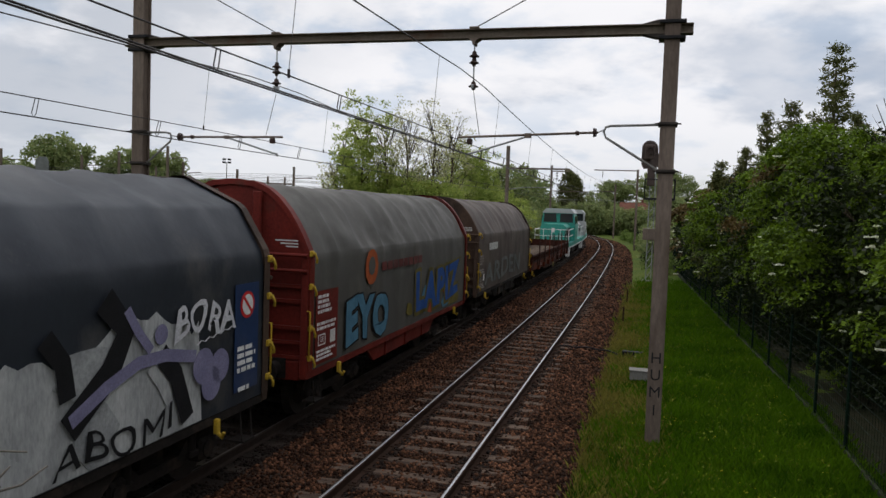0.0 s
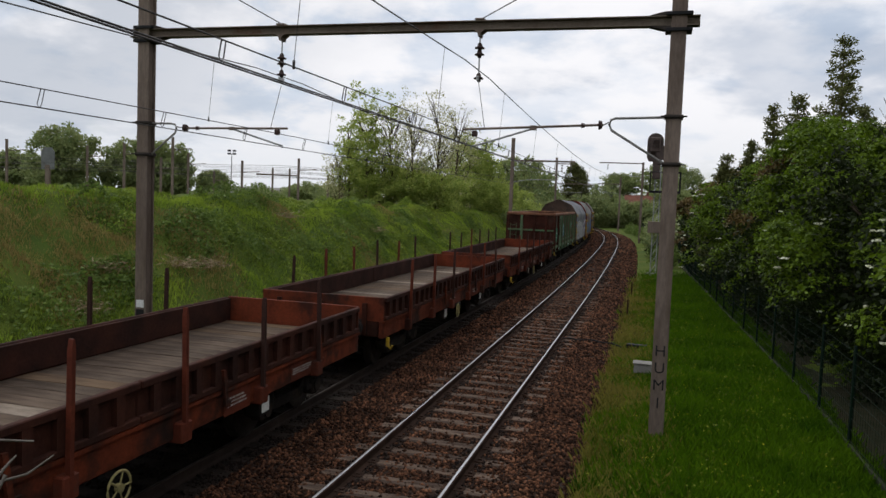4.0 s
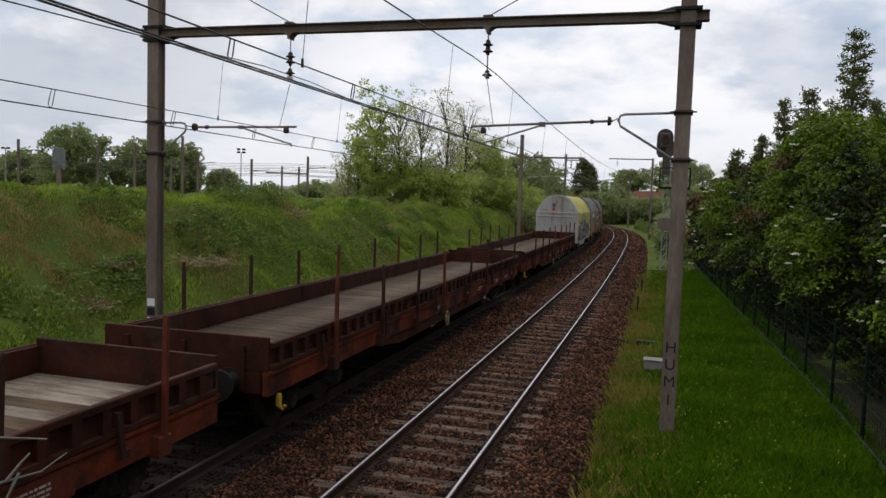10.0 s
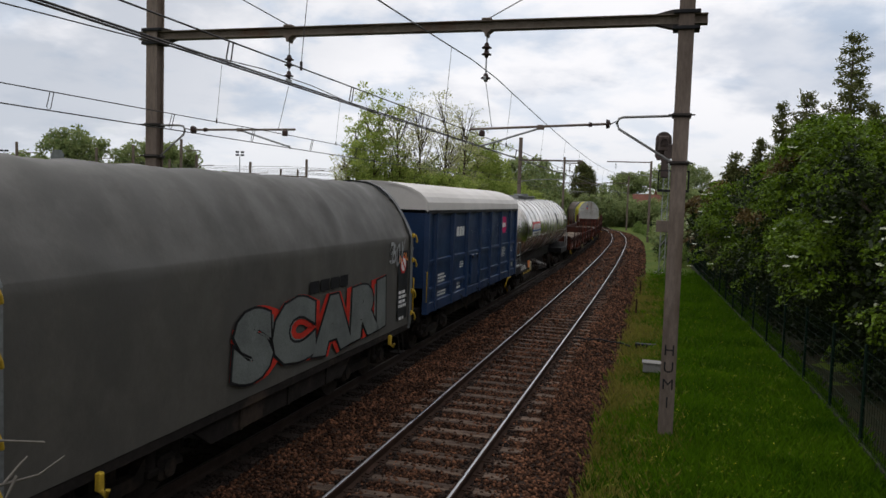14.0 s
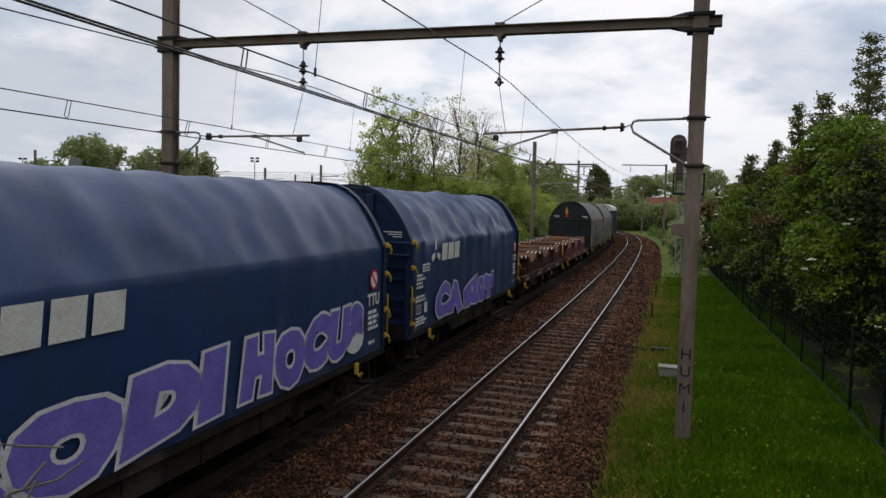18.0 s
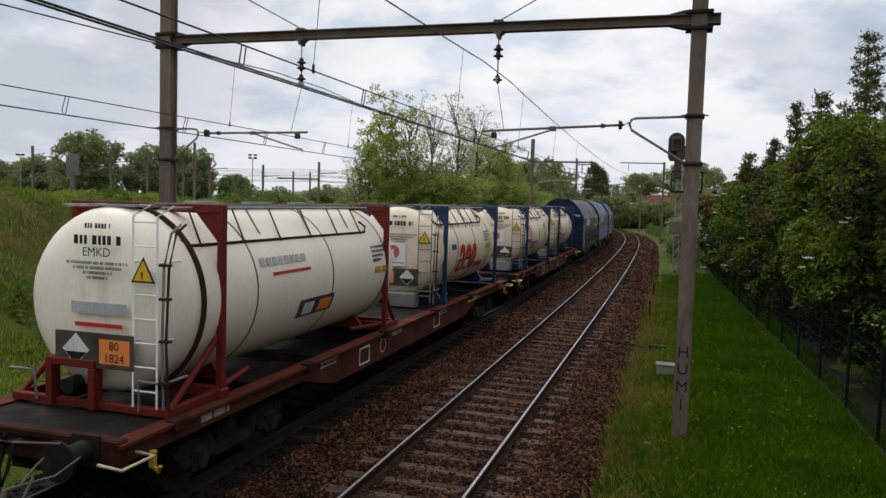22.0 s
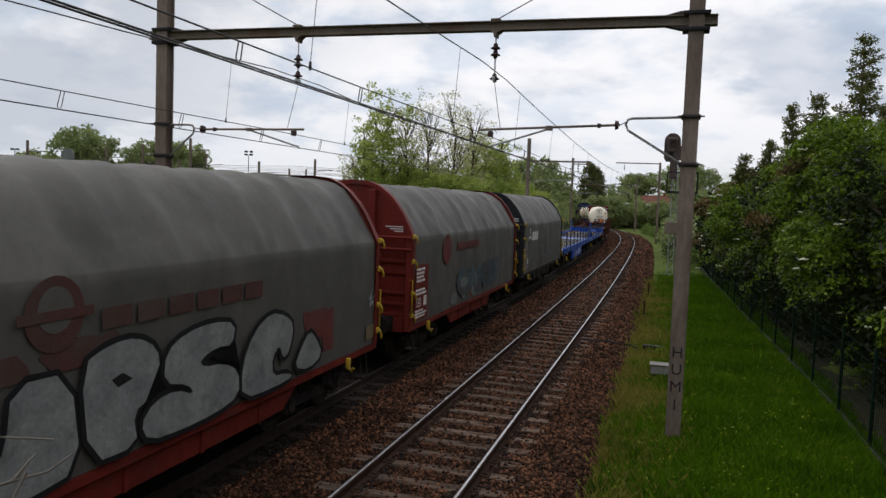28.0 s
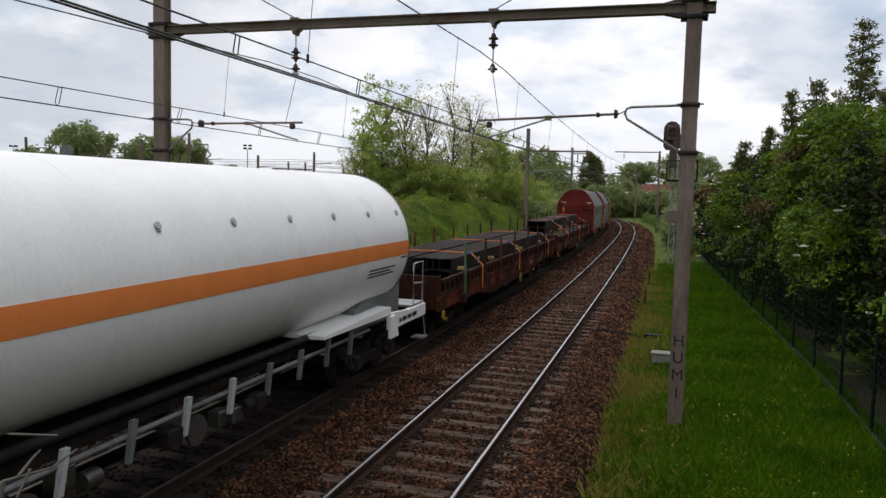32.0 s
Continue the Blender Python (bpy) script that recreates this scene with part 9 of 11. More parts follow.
    for zz in (z0 + 0.9, zt - 0.7):
        for y in (LY - 0.17, LY + 0.17):
            lad.tube([(x, y, zz), (x + 0.45, y, zz)], 0.012, 5)
    part("ladder", lad, STEEL_PALE if not red else TANK_WHITE, c)
    for k, y in enumerate((LY - 0.25, LY - 0.32)):
        part("riser_pipe", Shape().tube([(x + 0.02, y, z0 + 0.1), (x - 0.01 - 0.02 * k, y, z0 + 0.9), (x - 0.01, y - 0.02, zt - 0.75), (x + 0.12, y - 0.02, zt - 0.35), (x + 0.4, y + 0.05, zt - 0.25)], 0.017, 6), RAIL_SIDE if k else STEEL_PALE, c)
    for zz in (1.6, 2.1, 2.6, 3.0):
        part("pipe_clamp", Shape().box(x - 0.05, x + 0.03, LY - 0.36, LY - 0.22, zz - 0.015, zz + 0.015, 0.004), RAIL_SIDE, c)
    if red:
        for sg in (-1, 1):
            xp, xe = sg * (L / 2 - 0.80) + (0.28 if sg < 0 else 0.0), sg * (L / 2 + 0.02)
            for y in (-1.12, 1.12):
                part("base_rail", Shape().box(min(xp, xe), max(xp, xe), y - 0.05, y + 0.05, z0, z0 + 0.10, 0.01), frame, c)
                part("base_strut", Shape().tube([(xe - sg * 0.1, y, z0 + 0.06), (xp + sg * 0.03, y, z0 + 0.78)], 0.045, 6), frame, c)
            part("cross_rail", Shape().box(min(xe, xe - sg * 0.1), max(xe, xe - sg * 0.1), -1.12, 1.12, z0 - 0.002, z0 + 0.095, 0.01), frame, c)
        for y in (-0.12, 0.52):
            part("valve_frame", Shape().box(x - 0.06, x + 0.10, y - 0.05, y + 0.05, z0, z0 + 0.52, 0.012), frame, c)
        part("valve_frame", Shape().box(x - 0.06, x + 0.10, -0.17, 0.57, z0 + 0.52, z0 + 0.62, 0.012), frame, c)
        part("outlet_valve", Shape().tube([(x + 0.1, 0.2, z0 + 0.3), (x - 0.1, 0.2, z0 + 0.28)], 0.10, 12), BLACK, c)
        part("contour_pipe", hoop(-L / 2 + 0.62, r, zc, 0.03, 0.045), RAIL_SIDE, c, "dark pipe round the end of the barrel")
    else:
        part("valve_box", Shape().box(x - 0.1, x + 0.25, -0.72, 0.08, z0, z0 + 0.36, 0.02), STEEL, c)
    part("handrail", railing([(x, -0.78, z0 + 0.05), (x, -0.78, z0 + 0.42), (x - 0.02, -1.15, z0 + 0.42), (x + 0.35, -1.2, z0 + 0.45)], 0.02), STEEL_PALE, c)
    part("handrail", railing([(x, 0.75, z0 + 0.05), (x, 0.8, z0 + 0.42), (x - 0.02, 1.15, z0 + 0.42)], 0.02), STEEL_PALE, c)
    # hazard plates
    def end_box(name, y0, y1, za, zb, ma, k=0):
        part(name, Shape().box(x - 0.006 - 0.004 * k, x - 0.002 - 0.004 * k, y0, y1, za, zb), ma, c)
    end_box("hazard_board", FY - 0.42, FY + 0.74, 1.70, 2.13, HAZ_BOARD, 4)
    oy0, oy1 = (FY - 0.36, FY + 0.08) if red else (FY + 0.24, FY + 0.66)
    end_box("hazard_plate", oy0, oy1, 1.76, 2.06, ORANGE, 5)
    lettering("80", c, BLACK, pose(x - 0.032, (oy0 + oy1) / 2, 1.98, 90, 0, -90), 0.15, "lettering")
    lettering("1824", c, BLACK, pose(x - 0.032, (oy0 + oy1) / 2, 1.83, 90, 0, -90), 0.15, "lettering")
    dy = FY + 0.42 if red else FY - 0.12
    part("hazard_diamond", Shape().prism([(dy - 0.2, 1.91), (dy, 1.71), (dy + 0.2, 1.91), (dy, 2.11)], "x", x - 0.034, x - 0.030), WHITE, c)
    part("hazard_diamond", Shape().prism([(dy - 0.16, 1.88), (dy, 1.73), (dy + 0.16, 1.88)], "x", x - 0.038, x - 0.035), BLACK, c)
    part("warning_plate", Shape().prism([(LY - 0.17, 2.78), (LY + 0.17, 2.78), (LY, 3.09)], "x", x - 0.038, x - 0.034), BLACK, c)
    part("warning_plate", Shape().prism([(LY - 0.13, 2.803), (LY + 0.13, 2.803), (LY, 3.045)], "x", x - 0.043, x - 0.039), WARN_YELLOW, c)
    part("warning_mark", Shape().prism([(LY - 0.02, 2.95), (LY + 0.015, 2.89), (LY - 0.01, 2.89), (LY + 0.01, 2.82), (LY + 0.03, 2.915), (LY, 2.91)], "x", x - 0.047, x - 0.044), BLACK, c)
    for k, (za, wd, h) in enumerate(((3.26, 0.68, 0.11), (3.43, 0.36, 0.06), (2.98, 0.9, 0.035), (2.92, 0.7, 0.035), (2.86, 0.42, 0.035), (2.80, 0.3, 0.035))):
        bars_x(c, x - 0.016, FY + 0.12 - wd / 2, FY + 0.12 + wd / 2, za - h / 2, za + h / 2, BLACK if k < 2 else GREY_END, seed + k)
    if u0 < 310 or red:
        lettering("EMKD" if red else "AMKD" if u0 < 300 else "L4BN", c, BLACK, pose(x - 0.030, FY + 0.12, 3.11, 90, 0, -90), 0.155, "lettering")
    if not red:
        end_box("logo_panel", FY - 0.06, FY + 0.60, 2.18, 2.80, TANK_WHITE, 2)
        part("logo_mark", Shape().disc((x - 0.024, FY + 0.27, 2.54), 0.17, "x", 24, 0.004), EMBLEM, c)
        part("logo_mark", Shape().prism([(FY + 0.20, 2.37), (FY + 0.32, 2.37), (FY + 0.285, 2.52), (FY + 0.305, 2.57), (FY + 0.275, 2.61), (FY + 0.25, 2.58), (FY + 0.255, 2.50)], "x", x - 0.033, x - 0.029), TANK_WHITE, c)
        bars_x(c, x - 0.018, FY - 0.02, FY + 0.56, 2.25, 2.285, BAND, seed + 9)
    else:
        end_box("logo_mark", FY - 0.3, FY + 0.5, 2.36, 2.5, PALE, 3)
        end_box("print", FY - 0.25, FY + 0.45, 2.2, 2.25, LOGO_RED, 3)
    # near side of the barrel
    px = -L / 2 + (2.1 if not red else 3.3)
    part("hazard_board", curved_plate(px, px + 1.25, r + 0.010, zc, 208, 193), HAZ_BOARD, c)
    part("hazard_plate", curved_plate(px + (0.1 if not red else 0.7), px + (0.52 if not red else 1.15), r + 0.016, zc, 206, 196), ORANGE, c)
    part("hazard_diamond", curved_plate(px + (0.72 if not red else 0.15), px + (1.08 if not red else 0.5), r + 0.016, zc, 206, 196), WHITE, c)
    if style == 0:
        lx = -L / 2 + 1.46
        part("logo_mark", curved_oval(lx, 0.28, r + 0.010, zc, 170, 13.5), EMBLEM, c)
        part("logo_mark", curved_oval(lx, 0.07, r + 0.016, zc, 174, 7.5), CREAM, c)
        for k in range(6):
            part("logo_mark", curved_plate(lx - 0.42 + k * 0.14, lx - 0.315 + k * 0.14, r + 0.009, zc, 193, 186.5, 0.004), LOGO_BLUE if k != 3 else LOGO_RED, c)
        part("print", curved_plate(lx - 0.4, lx + 0.42, r + 0.009, zc, 196.5, 195.2, 0.003, 2), BAND, c)
    elif style == 2:
        # big red sprayed letters that follow the barrel
        ob = lettering("200...", c, G_RED, pose(0, 0, 0), 1.0, "graffiti", 0.055, 0.0, 1.2)
        me = ob.data
        for v in me.vertices:
            a = radians(180 - (v.co.y * 50) + 15)
            xx, rr = v.co.x * 1.05 + 0.30, r + 0.02
            v.co = (xx, rr * math.cos(a), zc + rr * math.sin(a))
        part("logo_mark", curved_plate(-L / 2 + 1.3, -L / 2 + 1.75, r + 0.009, zc, 178, 171, 0.004), LOGO_BLUE, c)
    else:
        for k in range(8):
            part("logo_mark", curved_plate(-L / 2 + 2.1 + k * 0.18, -L / 2 + 2.23 + k * 0.18, r + 0.009, zc, 163, 157, 0.004), PALE, c)
        part("print", curved_plate(-L / 2 + 2.4, -L / 2 + 3.6, r + 0.009, zc, 170, 168, 0.003, 2), LOGO_RED, c)
    for k in range(4):
        part("print", curved_plate(L / 2 - 1.55, L / 2 - 0.75 - 0.12 * k, r + 0.009, zc, 160 + 4.2 * k, 158 + 4.2 * k, 0.003, 2), BAND, c)
    part("label", curved_plate(L / 2 - 1.45, L / 2 - 1.15, r + 0.009, zc, 184, 178, 0.004, 3), YELLOW, c)
    part("label", curved_plate(L / 2 - 1.08, L / 2 - 0.78, r + 0.009, zc, 184, 178, 0.004, 3), YELLOW, c)


def build_containers():
    container_wagon(290.8, 310.2, 200)
    container_wagon(311.8, 331.2, 210)
    for k, (a, b) in enumerate(((292.4, 298.9), (301.6, 308.1))):
        tank_container(a, b, FRAME_BLUE, False, 0, "cream tank container in a blue frame with a red emblem", 220 + k)
    tank_container(313.1, 319.6, FRAME_BLUE, False, 2, "cream tank container in a blue frame with red sprayed letters", 230)
    tank_container(322.4, 330.2, RED_END, True, 3, "white tank container in a red-brown frame", 240)


# -- low blue car carrier of two units --
def build_car_carrier():
    for idx, (u0, u1) in enumerate(((353.6, 368.7), (368.9, 384.7))):
        L = u1 - u0
        w = vehicle("car_carrier_wagon", u0, u1, "bright blue low car carrier wagon with a grating deck", "car carrier", "car carrier units")
        for y in (-1.42, 1.42):
            part("side_sill", Shape().box(-L / 2, L / 2, y - 0.05, y + 0.05, 0.92, 1.16, 0.012), CAR_BLUE, w, "bright blue side sill")
            part("kerb", Shape().box(-L / 2, L / 2, y - 0.06, y + 0.06, 1.16, 1.24 if y < 0 else 1.34, 0.015), CAR_BLUE, w)
        part("deck", Shape().box(-L / 2, L / 2, -1.37, 1.37, 1.05, 1.10), DECK_BROWN, w, "worn brown-grey deck")
        for yc in (-0.69, 0.69):
            g = Shape()
            n = int(L / 0.09)
            for k in range(n):
                x = -L / 2 + 0.1 + k * (L - 0.2) / n
                g.box(x, x + 0.03, yc - 0.64, yc + 0.64, 1.10, 1.125)
            part("grating", g, GRATE, w, kind="stuff")
        for sg in (-1, 1):
            x = sg * (L / 2 - 0.6)
            part("end_plate", Shape().box(x - 0.6, x + 0.6, -1.36, 1.36, 1.104, 1.13), CAR_PALE if idx == 1 else CAR_BLUE, w)
        posts = 8
        for y in (-1.46, 1.46):
            for k in range(posts):
                x = ((-5.85, -4.25, -2.35, -0.35, 1.55, 3.45, 5.35, 7.0), (6.1, 4.45, 2.6, 0.7, -1.2, -3.1, -5.0, -6.9))[idx][k]
                part("rail_post", Shape().box(x - 0.035, x + 0.035, y - 0.03, y + 0.03, 1.0, 2.12), POST_BLUE, w)
            for z in (1.62, 2.05):
                part("rope", Shape().tube([(-L / 2 + 0.35 + k * (L - 0.8) / 28, y - 0.035, z - 0.05 * math.sin(math.pi * ((k * 7 / 28) % 1.0))) for k in range(29)], 0.01, 4), BLACK, w)
        # blue guard hoops where the two units meet
        sg = -1 if idx == 0 else 1
        x = sg * (L / 2 - 0.25)
        for y in (-1.44, 1.44):
            part("guard_hoop", Shape().tube([(x, y, 1.16), (x, y, 2.2), (x + sg * 0.05, y, 2.3), (x + sg * 0.6, y, 2.28)], 0.032, 8), CAR_BLUE, w)
            part("guard_brace", Shape().tube([(x, y, 2.0), (x - sg * 0.9, y, 1.2)], 0.04, 6), BLACK, w)
        if idx == 0:
            x = L / 2 - 0.1
            part("end_wall", Shape().box(x - 0.05, x + 0.05, -1.4, 1.4, 1.1, 1.5, 0.015), CAR_BLUE, w)
            part("ramp", Shape().prism([(x - 0.1, 1.14), (x - 1.0, 1.14), (x - 1.0, 1.17), (x - 0.1, 1.38)], "y", -0.9, -0.2), CAR_BLUE, w)
            for y in (-1.44, 1.44):
                part("guard_brace", Shape().tube([(x, y, 2.05), (x - 1.0, y, 1.2)], 0.04, 6), CAR_BLUE, w)
                part("guard_post", Shape().tube([(x, y, 1.1), (x, y, 2.2)], 0.04, 6), CAR_BLUE, w)
            blocks(w, L / 2 - 4.6, L / 2 - 2.7, 0.97, 1.14, 5, YELLOW, 0, 0.1, -1.472)
            ch = ((3.6, -1.0), (1.8, -0.95), (-0.6, -1.0), (-3.2, -0.95), (3.2, 0.95), (0.9, 0.95), (-2.0, 0.95), (-5.4, 0.95), (-5.8, -0.9), (5.0, 0.9))
        else:
            ch = ((4.6, 0.95), (-5.8, 0.95))
            part("data_panel", Shape().box(-3.8, 1.7, -1.476, -1.40, 0.58, 1.14, 0.01), CAR_BLUE, w, "deep blue side panel with white print")
            for q in ((0.95, 1.35, 0.62, 0.635), (0.95, 1.35, 0.985, 1.0), (0.95, 0.965, 0.62, 1.0), (1.335, 1.35, 0.62, 1.0)):
                part("print_frame", Shape().box(q[0], q[1], -1.479, -1.4765, q[2], q[3]), WHITE, w)
            bars(w, -0.5, 0.8, 0.68, 1.02, 5, WHITE, 250, 0, -1.477)
            bars(w, -2.0, -0.7, 0.66, 0.96, 2, WHITE, 251, 0, -1.477)
            part("handwheel", shared("handwheel_y", handwheel_shape, YELLOW), None, w, "yellow brake handwheel", m=pose(-2.2, -1.50, 0.62))
        for k, (x, y) in enumerate(ch):
            ma = (RUST_ORANGE, YELLOW, RUST, RUST_ORANGE)[k % 4]
            s = Shape()
            for dx in (-0.26, 0.26):
                s.tube([(x + dx, y - 0.16, 1.12), (x + dx, y - 0.10, 1.23), (x + dx, y + 0.10, 1.23), (x + dx, y + 0.16, 1.12)], 0.02, 5)
            for dy in (-0.1, 0.0, 0.1):
                s.tube([(x - 0.27, y + dy, 1.23), (x + 0.27, y + dy, 1.23)], 0.014, 5)
            part("wheel_chock", s, ma, w, "folding wheel chock")
        for k in range(3):
            bars(w, -L / 2 + 1.2 + k * 3.4, -L / 2 + 2.0 + k * 3.4, 0.98, 1.1, 1, WHITE, 255 + k, 0, -1.472)
        part("lashing_hook", shared("lashing_hook", hook_yellow, YELLOW), None, w, m=pose(-L / 2 + 1.2, -1.45, 0.8))
        for x in (-L / 2 + 3.0, L / 2 - 3.0):
            axle_pair(w, x)
            part("axle_guard", Shape().box(x - 0.5, x + 0.5, -1.12, -1.0, 0.35, 0.92, 0.02), UNDER, w)
        part("centre_sill", Shape().box(-L / 2, L / 2, -0.4, 0.4, 0.75, 1.05), UNDER, w)
        for sg in (-1, 1):
            if (idx, sg) in ((0, 1), (1, -1)):
                x = sg * L / 2
                for y in (-0.875, 0.875):
                    part("buffer", shared("buffer", buffer_shape, UNDER), None, w, m=pose(x + sg * 0.38, y, 1.0, 0, 0, 0 if sg > 0 else 180))
        # the deck and all that stands on it lie above the running gear
        for o in w.children:
            if o.name.split(".")[0] not in ("wheelset", "axle_guard", "buffer", "centre_sill", "data_panel", "print_frame", "handwheel", "lashing_hook") and not (idx == 1 and o.name.split(".")[0] == "print"):
                o.location.z += 0.18


# -- engines --
def build_engines():
    for u0, u1, mat2 in ((-68.2, -53.6, TURQ), (-83.8, -69.2, PALE)):
        L = u1 - u0
        w = vehicle("diesel_locomotive", u0, u1, "turquoise and grey diesel shunting locomotive", "locomotive", "locomotives")
        part("frame", Shape().box(-L / 2, L / 2, -1.35, 1.35, 1.0, 1.45, 0.04), TURQ, w)
        part("frame_stripe", Shape().box(-L / 2 - 0.004, L / 2 + 0.004, -1.355, 1.355, 1.0, 1.12), WHITE, w)
        part("rear_hood", Shape().prism([(-1.0, 1.45), (1.0, 1.45), (1.0, 2.65), (0.75, 2.85), (-0.75, 2.85), (-1.0, 2.65)], "x", -L / 2 + 1.0, -2.0), mat2, w, "rounded end hood")
        part("front_hood", Shape().prism([(-1.0, 1.45), (1.0, 1.45), (1.0, 2.75), (0.75, 2.95), (-0.75, 2.95), (-1.0, 2.75)], "x", 0.9, L / 2 - 1.0), mat2, w)
        part("cab", Shape().prism([(-1.42, 1.45), (1.42, 1.45), (1.42, 2.75), (1.25, 3.75), (0.9, 4.02), (-0.9, 4.02), (-1.25, 3.75), (-1.42, 2.75)], "x", -2.2, 1.1), mat2, w, "angular driver's cab")
        part("cab_roof", Shape().prism([(-1.35, 3.72), (1.35, 3.72), (1.0, 4.1), (-1.0, 4.1)], "x", -2.45, 1.3), PALE, w)
        for x, sg in ((-2.2, -1), (1.1, 1)):
            for y in (-0.68, 0.68):
                part("windscreen", Shape().prism([(y - 0.55, 2.95), (y + 0.55, 2.95), (y + 0.5, 3.68), (y - 0.5, 3.68)], "x", x + sg * 0.012, x), DARK_GLASS, w)
        for sg in (-1, 1):
            for x in (-1.5, 0.2):
                part("side_window", Shape().prism([(x - 0.5, 2.85), (x + 0.5, 2.85), (x + 0.5, 3.5), (x - 0.5, 3.5)], "y", sg * 1.37, sg * 1.425), DARK_GLASS, w)
            part("walkway_rail", Shape().tube([(-L / 2 + 0.2, sg * 1.3, 1.45), (-L / 2 + 0.2, sg * 1.3, 2.45), (-2.3, sg * 1.3, 2.45)], 0.025, 6).tube([(-L / 2 + 0.2, sg * 1.3, 1.95), (-2.3, sg * 1.3, 1.95)], 0.018, 6), WHITE, w, "white handrail")
            part("walkway_rail", Shape().tube([(L / 2 - 0.2, sg * 1.3, 1.45), (L / 2 - 0.2, sg * 1.3, 2.45), (1.2, sg * 1.3, 2.45)], 0.025, 6), WHITE, w)
            for k in range(5):
                x = -L / 2 + 1.2 + k * 0.85
                part("grille", Shape().box(x, x + 0.6, min(sg * 1.0, sg * 1.03), max(sg * 1.0, sg * 1.03), 1.8, 2.5), BLACK, w)
        for y in (-1.3, -0.65, 0.0, 0.65, 1.3):
            part("end_rail_post", Shape().tube([(-L / 2 + 0.08, y, 1.4), (-L / 2 + 0.08, y, 2.45)], 0.022, 6), WHITE, w)
        for z in (1.95, 2.45):
            part("end_rail", Shape().tube([(-L / 2 + 0.08, -1.3, z), (-L / 2 + 0.08, 1.3, z)], 0.025, 6), WHITE, w)
        part("logo_mark", Shape().box(-L / 2 + 0.985, -L / 2 + 0.995, -0.12, 0.12, 2.2, 2.55), WHITE, w)
        for y in (-0.5, 0.3):
            part("headlight", Shape().disc((-L / 2 - 0.005, y, 1.25), 0.11, "x", 14, 0.03), WHITE, w)
        for y in (-1.25, 1.25):
            part("step", Shape().box(-L / 2 + 0.1, -L / 2 + 0.5, y - 0.15, y + 0.15, 0.4, 1.0, 0.02), WHITE, w)
        for x in (-L / 2 + 2.8, L / 2 - 2.8):
            bogie(w, x, 1.1)
        part("fuel_tank", Shape().box(-1.6, 1.6, -1.2, 1.2, 0.45, 1.0, 0.08), UNDER, w)
        ends(w, L, UNDER)


build_flats()
build_gondola()
build_silver_tank()
build_white_tank()
build_hopper()
build_cradle_wagons()
build_containers()
build_car_carrier()
build_engines()


# ---- plants ----
def leaf_quads(centres, size, rng, flat=0.0, aspect=0.55):
    """Small folded leaves: one quad each, turned at random."""
    n = len(centres)
    a = rng.normal(size=(n, 3))
    a[:, 2] *= 1 - flat
    a /= np.linalg.norm(a, axis=1, keepdims=True)
    b = rng.normal(size=(n, 3))
    b -= (b * a).sum(1, keepdims=True) * a
    b /= np.linalg.norm(b, axis=1, keepdims=True)
    s = size * rng.uniform(0.6, 1.25, (n, 1))
    v = np.empty((n, 4, 3))
    v[:, 0] = centres - a * s * 0.5
    v[:, 1] = centres + b * s * aspect * 0.5
    v[:, 2] = centres + a * s * 0.5
    v[:, 3] = centres - b * s * aspect * 0.5
    return v.reshape(-1, 3), np.arange(4 * n).reshape(-1, 4)


def clump_points(centres, per, radius, rng):
    c = np.repeat(centres, per, axis=0)
    d = rng.normal(size=c.shape)
    d /= np.linalg.norm(d, axis=1, keepdims=True)
    return c + d * radius * rng.uniform(0, 1, (len(c), 1)) ** 0.45 * np.array([1, 1, 0.75])


def crown_centres(rng, n, rx, ry, z0, z1, hollow=0.55, ragged=0.25, lump=None):
    """Clump centres in a ragged crown about the origin."""
    d = rng.normal(size=(n, 3))
    d /= np.linalg.norm(d, axis=1, keepdims=True)
    r = rng.uniform(hollow ** 3, 1.0, (n, 1)) ** (1 / 3)
    ph = rng.uniform(0, 6.28, 6)
    az = np.arctan2(d[:, 1], d[:, 0])
    bump = 1 + ragged * (0.6 * np.sin(3 * az + ph[0] + 2 * d[:, 2]) + 0.5 * np.sin(5 * az + ph[1] - 4 * d[:, 2]) + 0.4 * np.sin(7 * d[:, 2] + ph[2]))
    p = d * r * bump[:, None]
    return np.stack([p[:, 0] * rx, p[:, 1] * ry, (z0 + z1) / 2 + p[:, 2] * (z1 - z0) / 2], 1)


def limb_shape(rng, h, r, n, spread, z_from=0.25):
    sh = Shape()
    lean = rng.uniform(-0.04, 0.04, 2) * h
    trunk = [(0, 0, -0.4), (lean[0] * 0.3, lean[1] * 0.3, h * 0.35), (lean[0], lean[1], h * 0.72)]
    sh.tube(trunk, r, 7, r * 0.35)
    tips = []
    for k in range(n):
        t = rng.uniform(z_from, 0.7)
        a = rng.uniform(0, 6.28)
        base = Vector((lean[0] * t, lean[1] * t, h * t))
        out = spread * rng.uniform(0.5, 1.0)
        mid = base + Vector((math.cos(a) * out * 0.5, math.sin(a) * out * 0.5, h * 0.14))
        tip = base + Vector((math.cos(a) * out, math.sin(a) * out, h * rng.uniform(0.16, 0.34)))
        sh.tube([base, mid, tip], r * 0.38, 5, r * 0.08)
        tips.append(tip)
        for q in range(3):
            b2 = a + rng.uniform(-0.9, 0.9)
            o2 = out * rng.uniform(0.25, 0.5)
            sh.tube([mid, mid + Vector((math.cos(b2) * o2, math.sin(b2) * o2, h * rng.uniform(0.05, 0.16)))], r * 0.16, 4, r * 0.04)
    return sh, tips


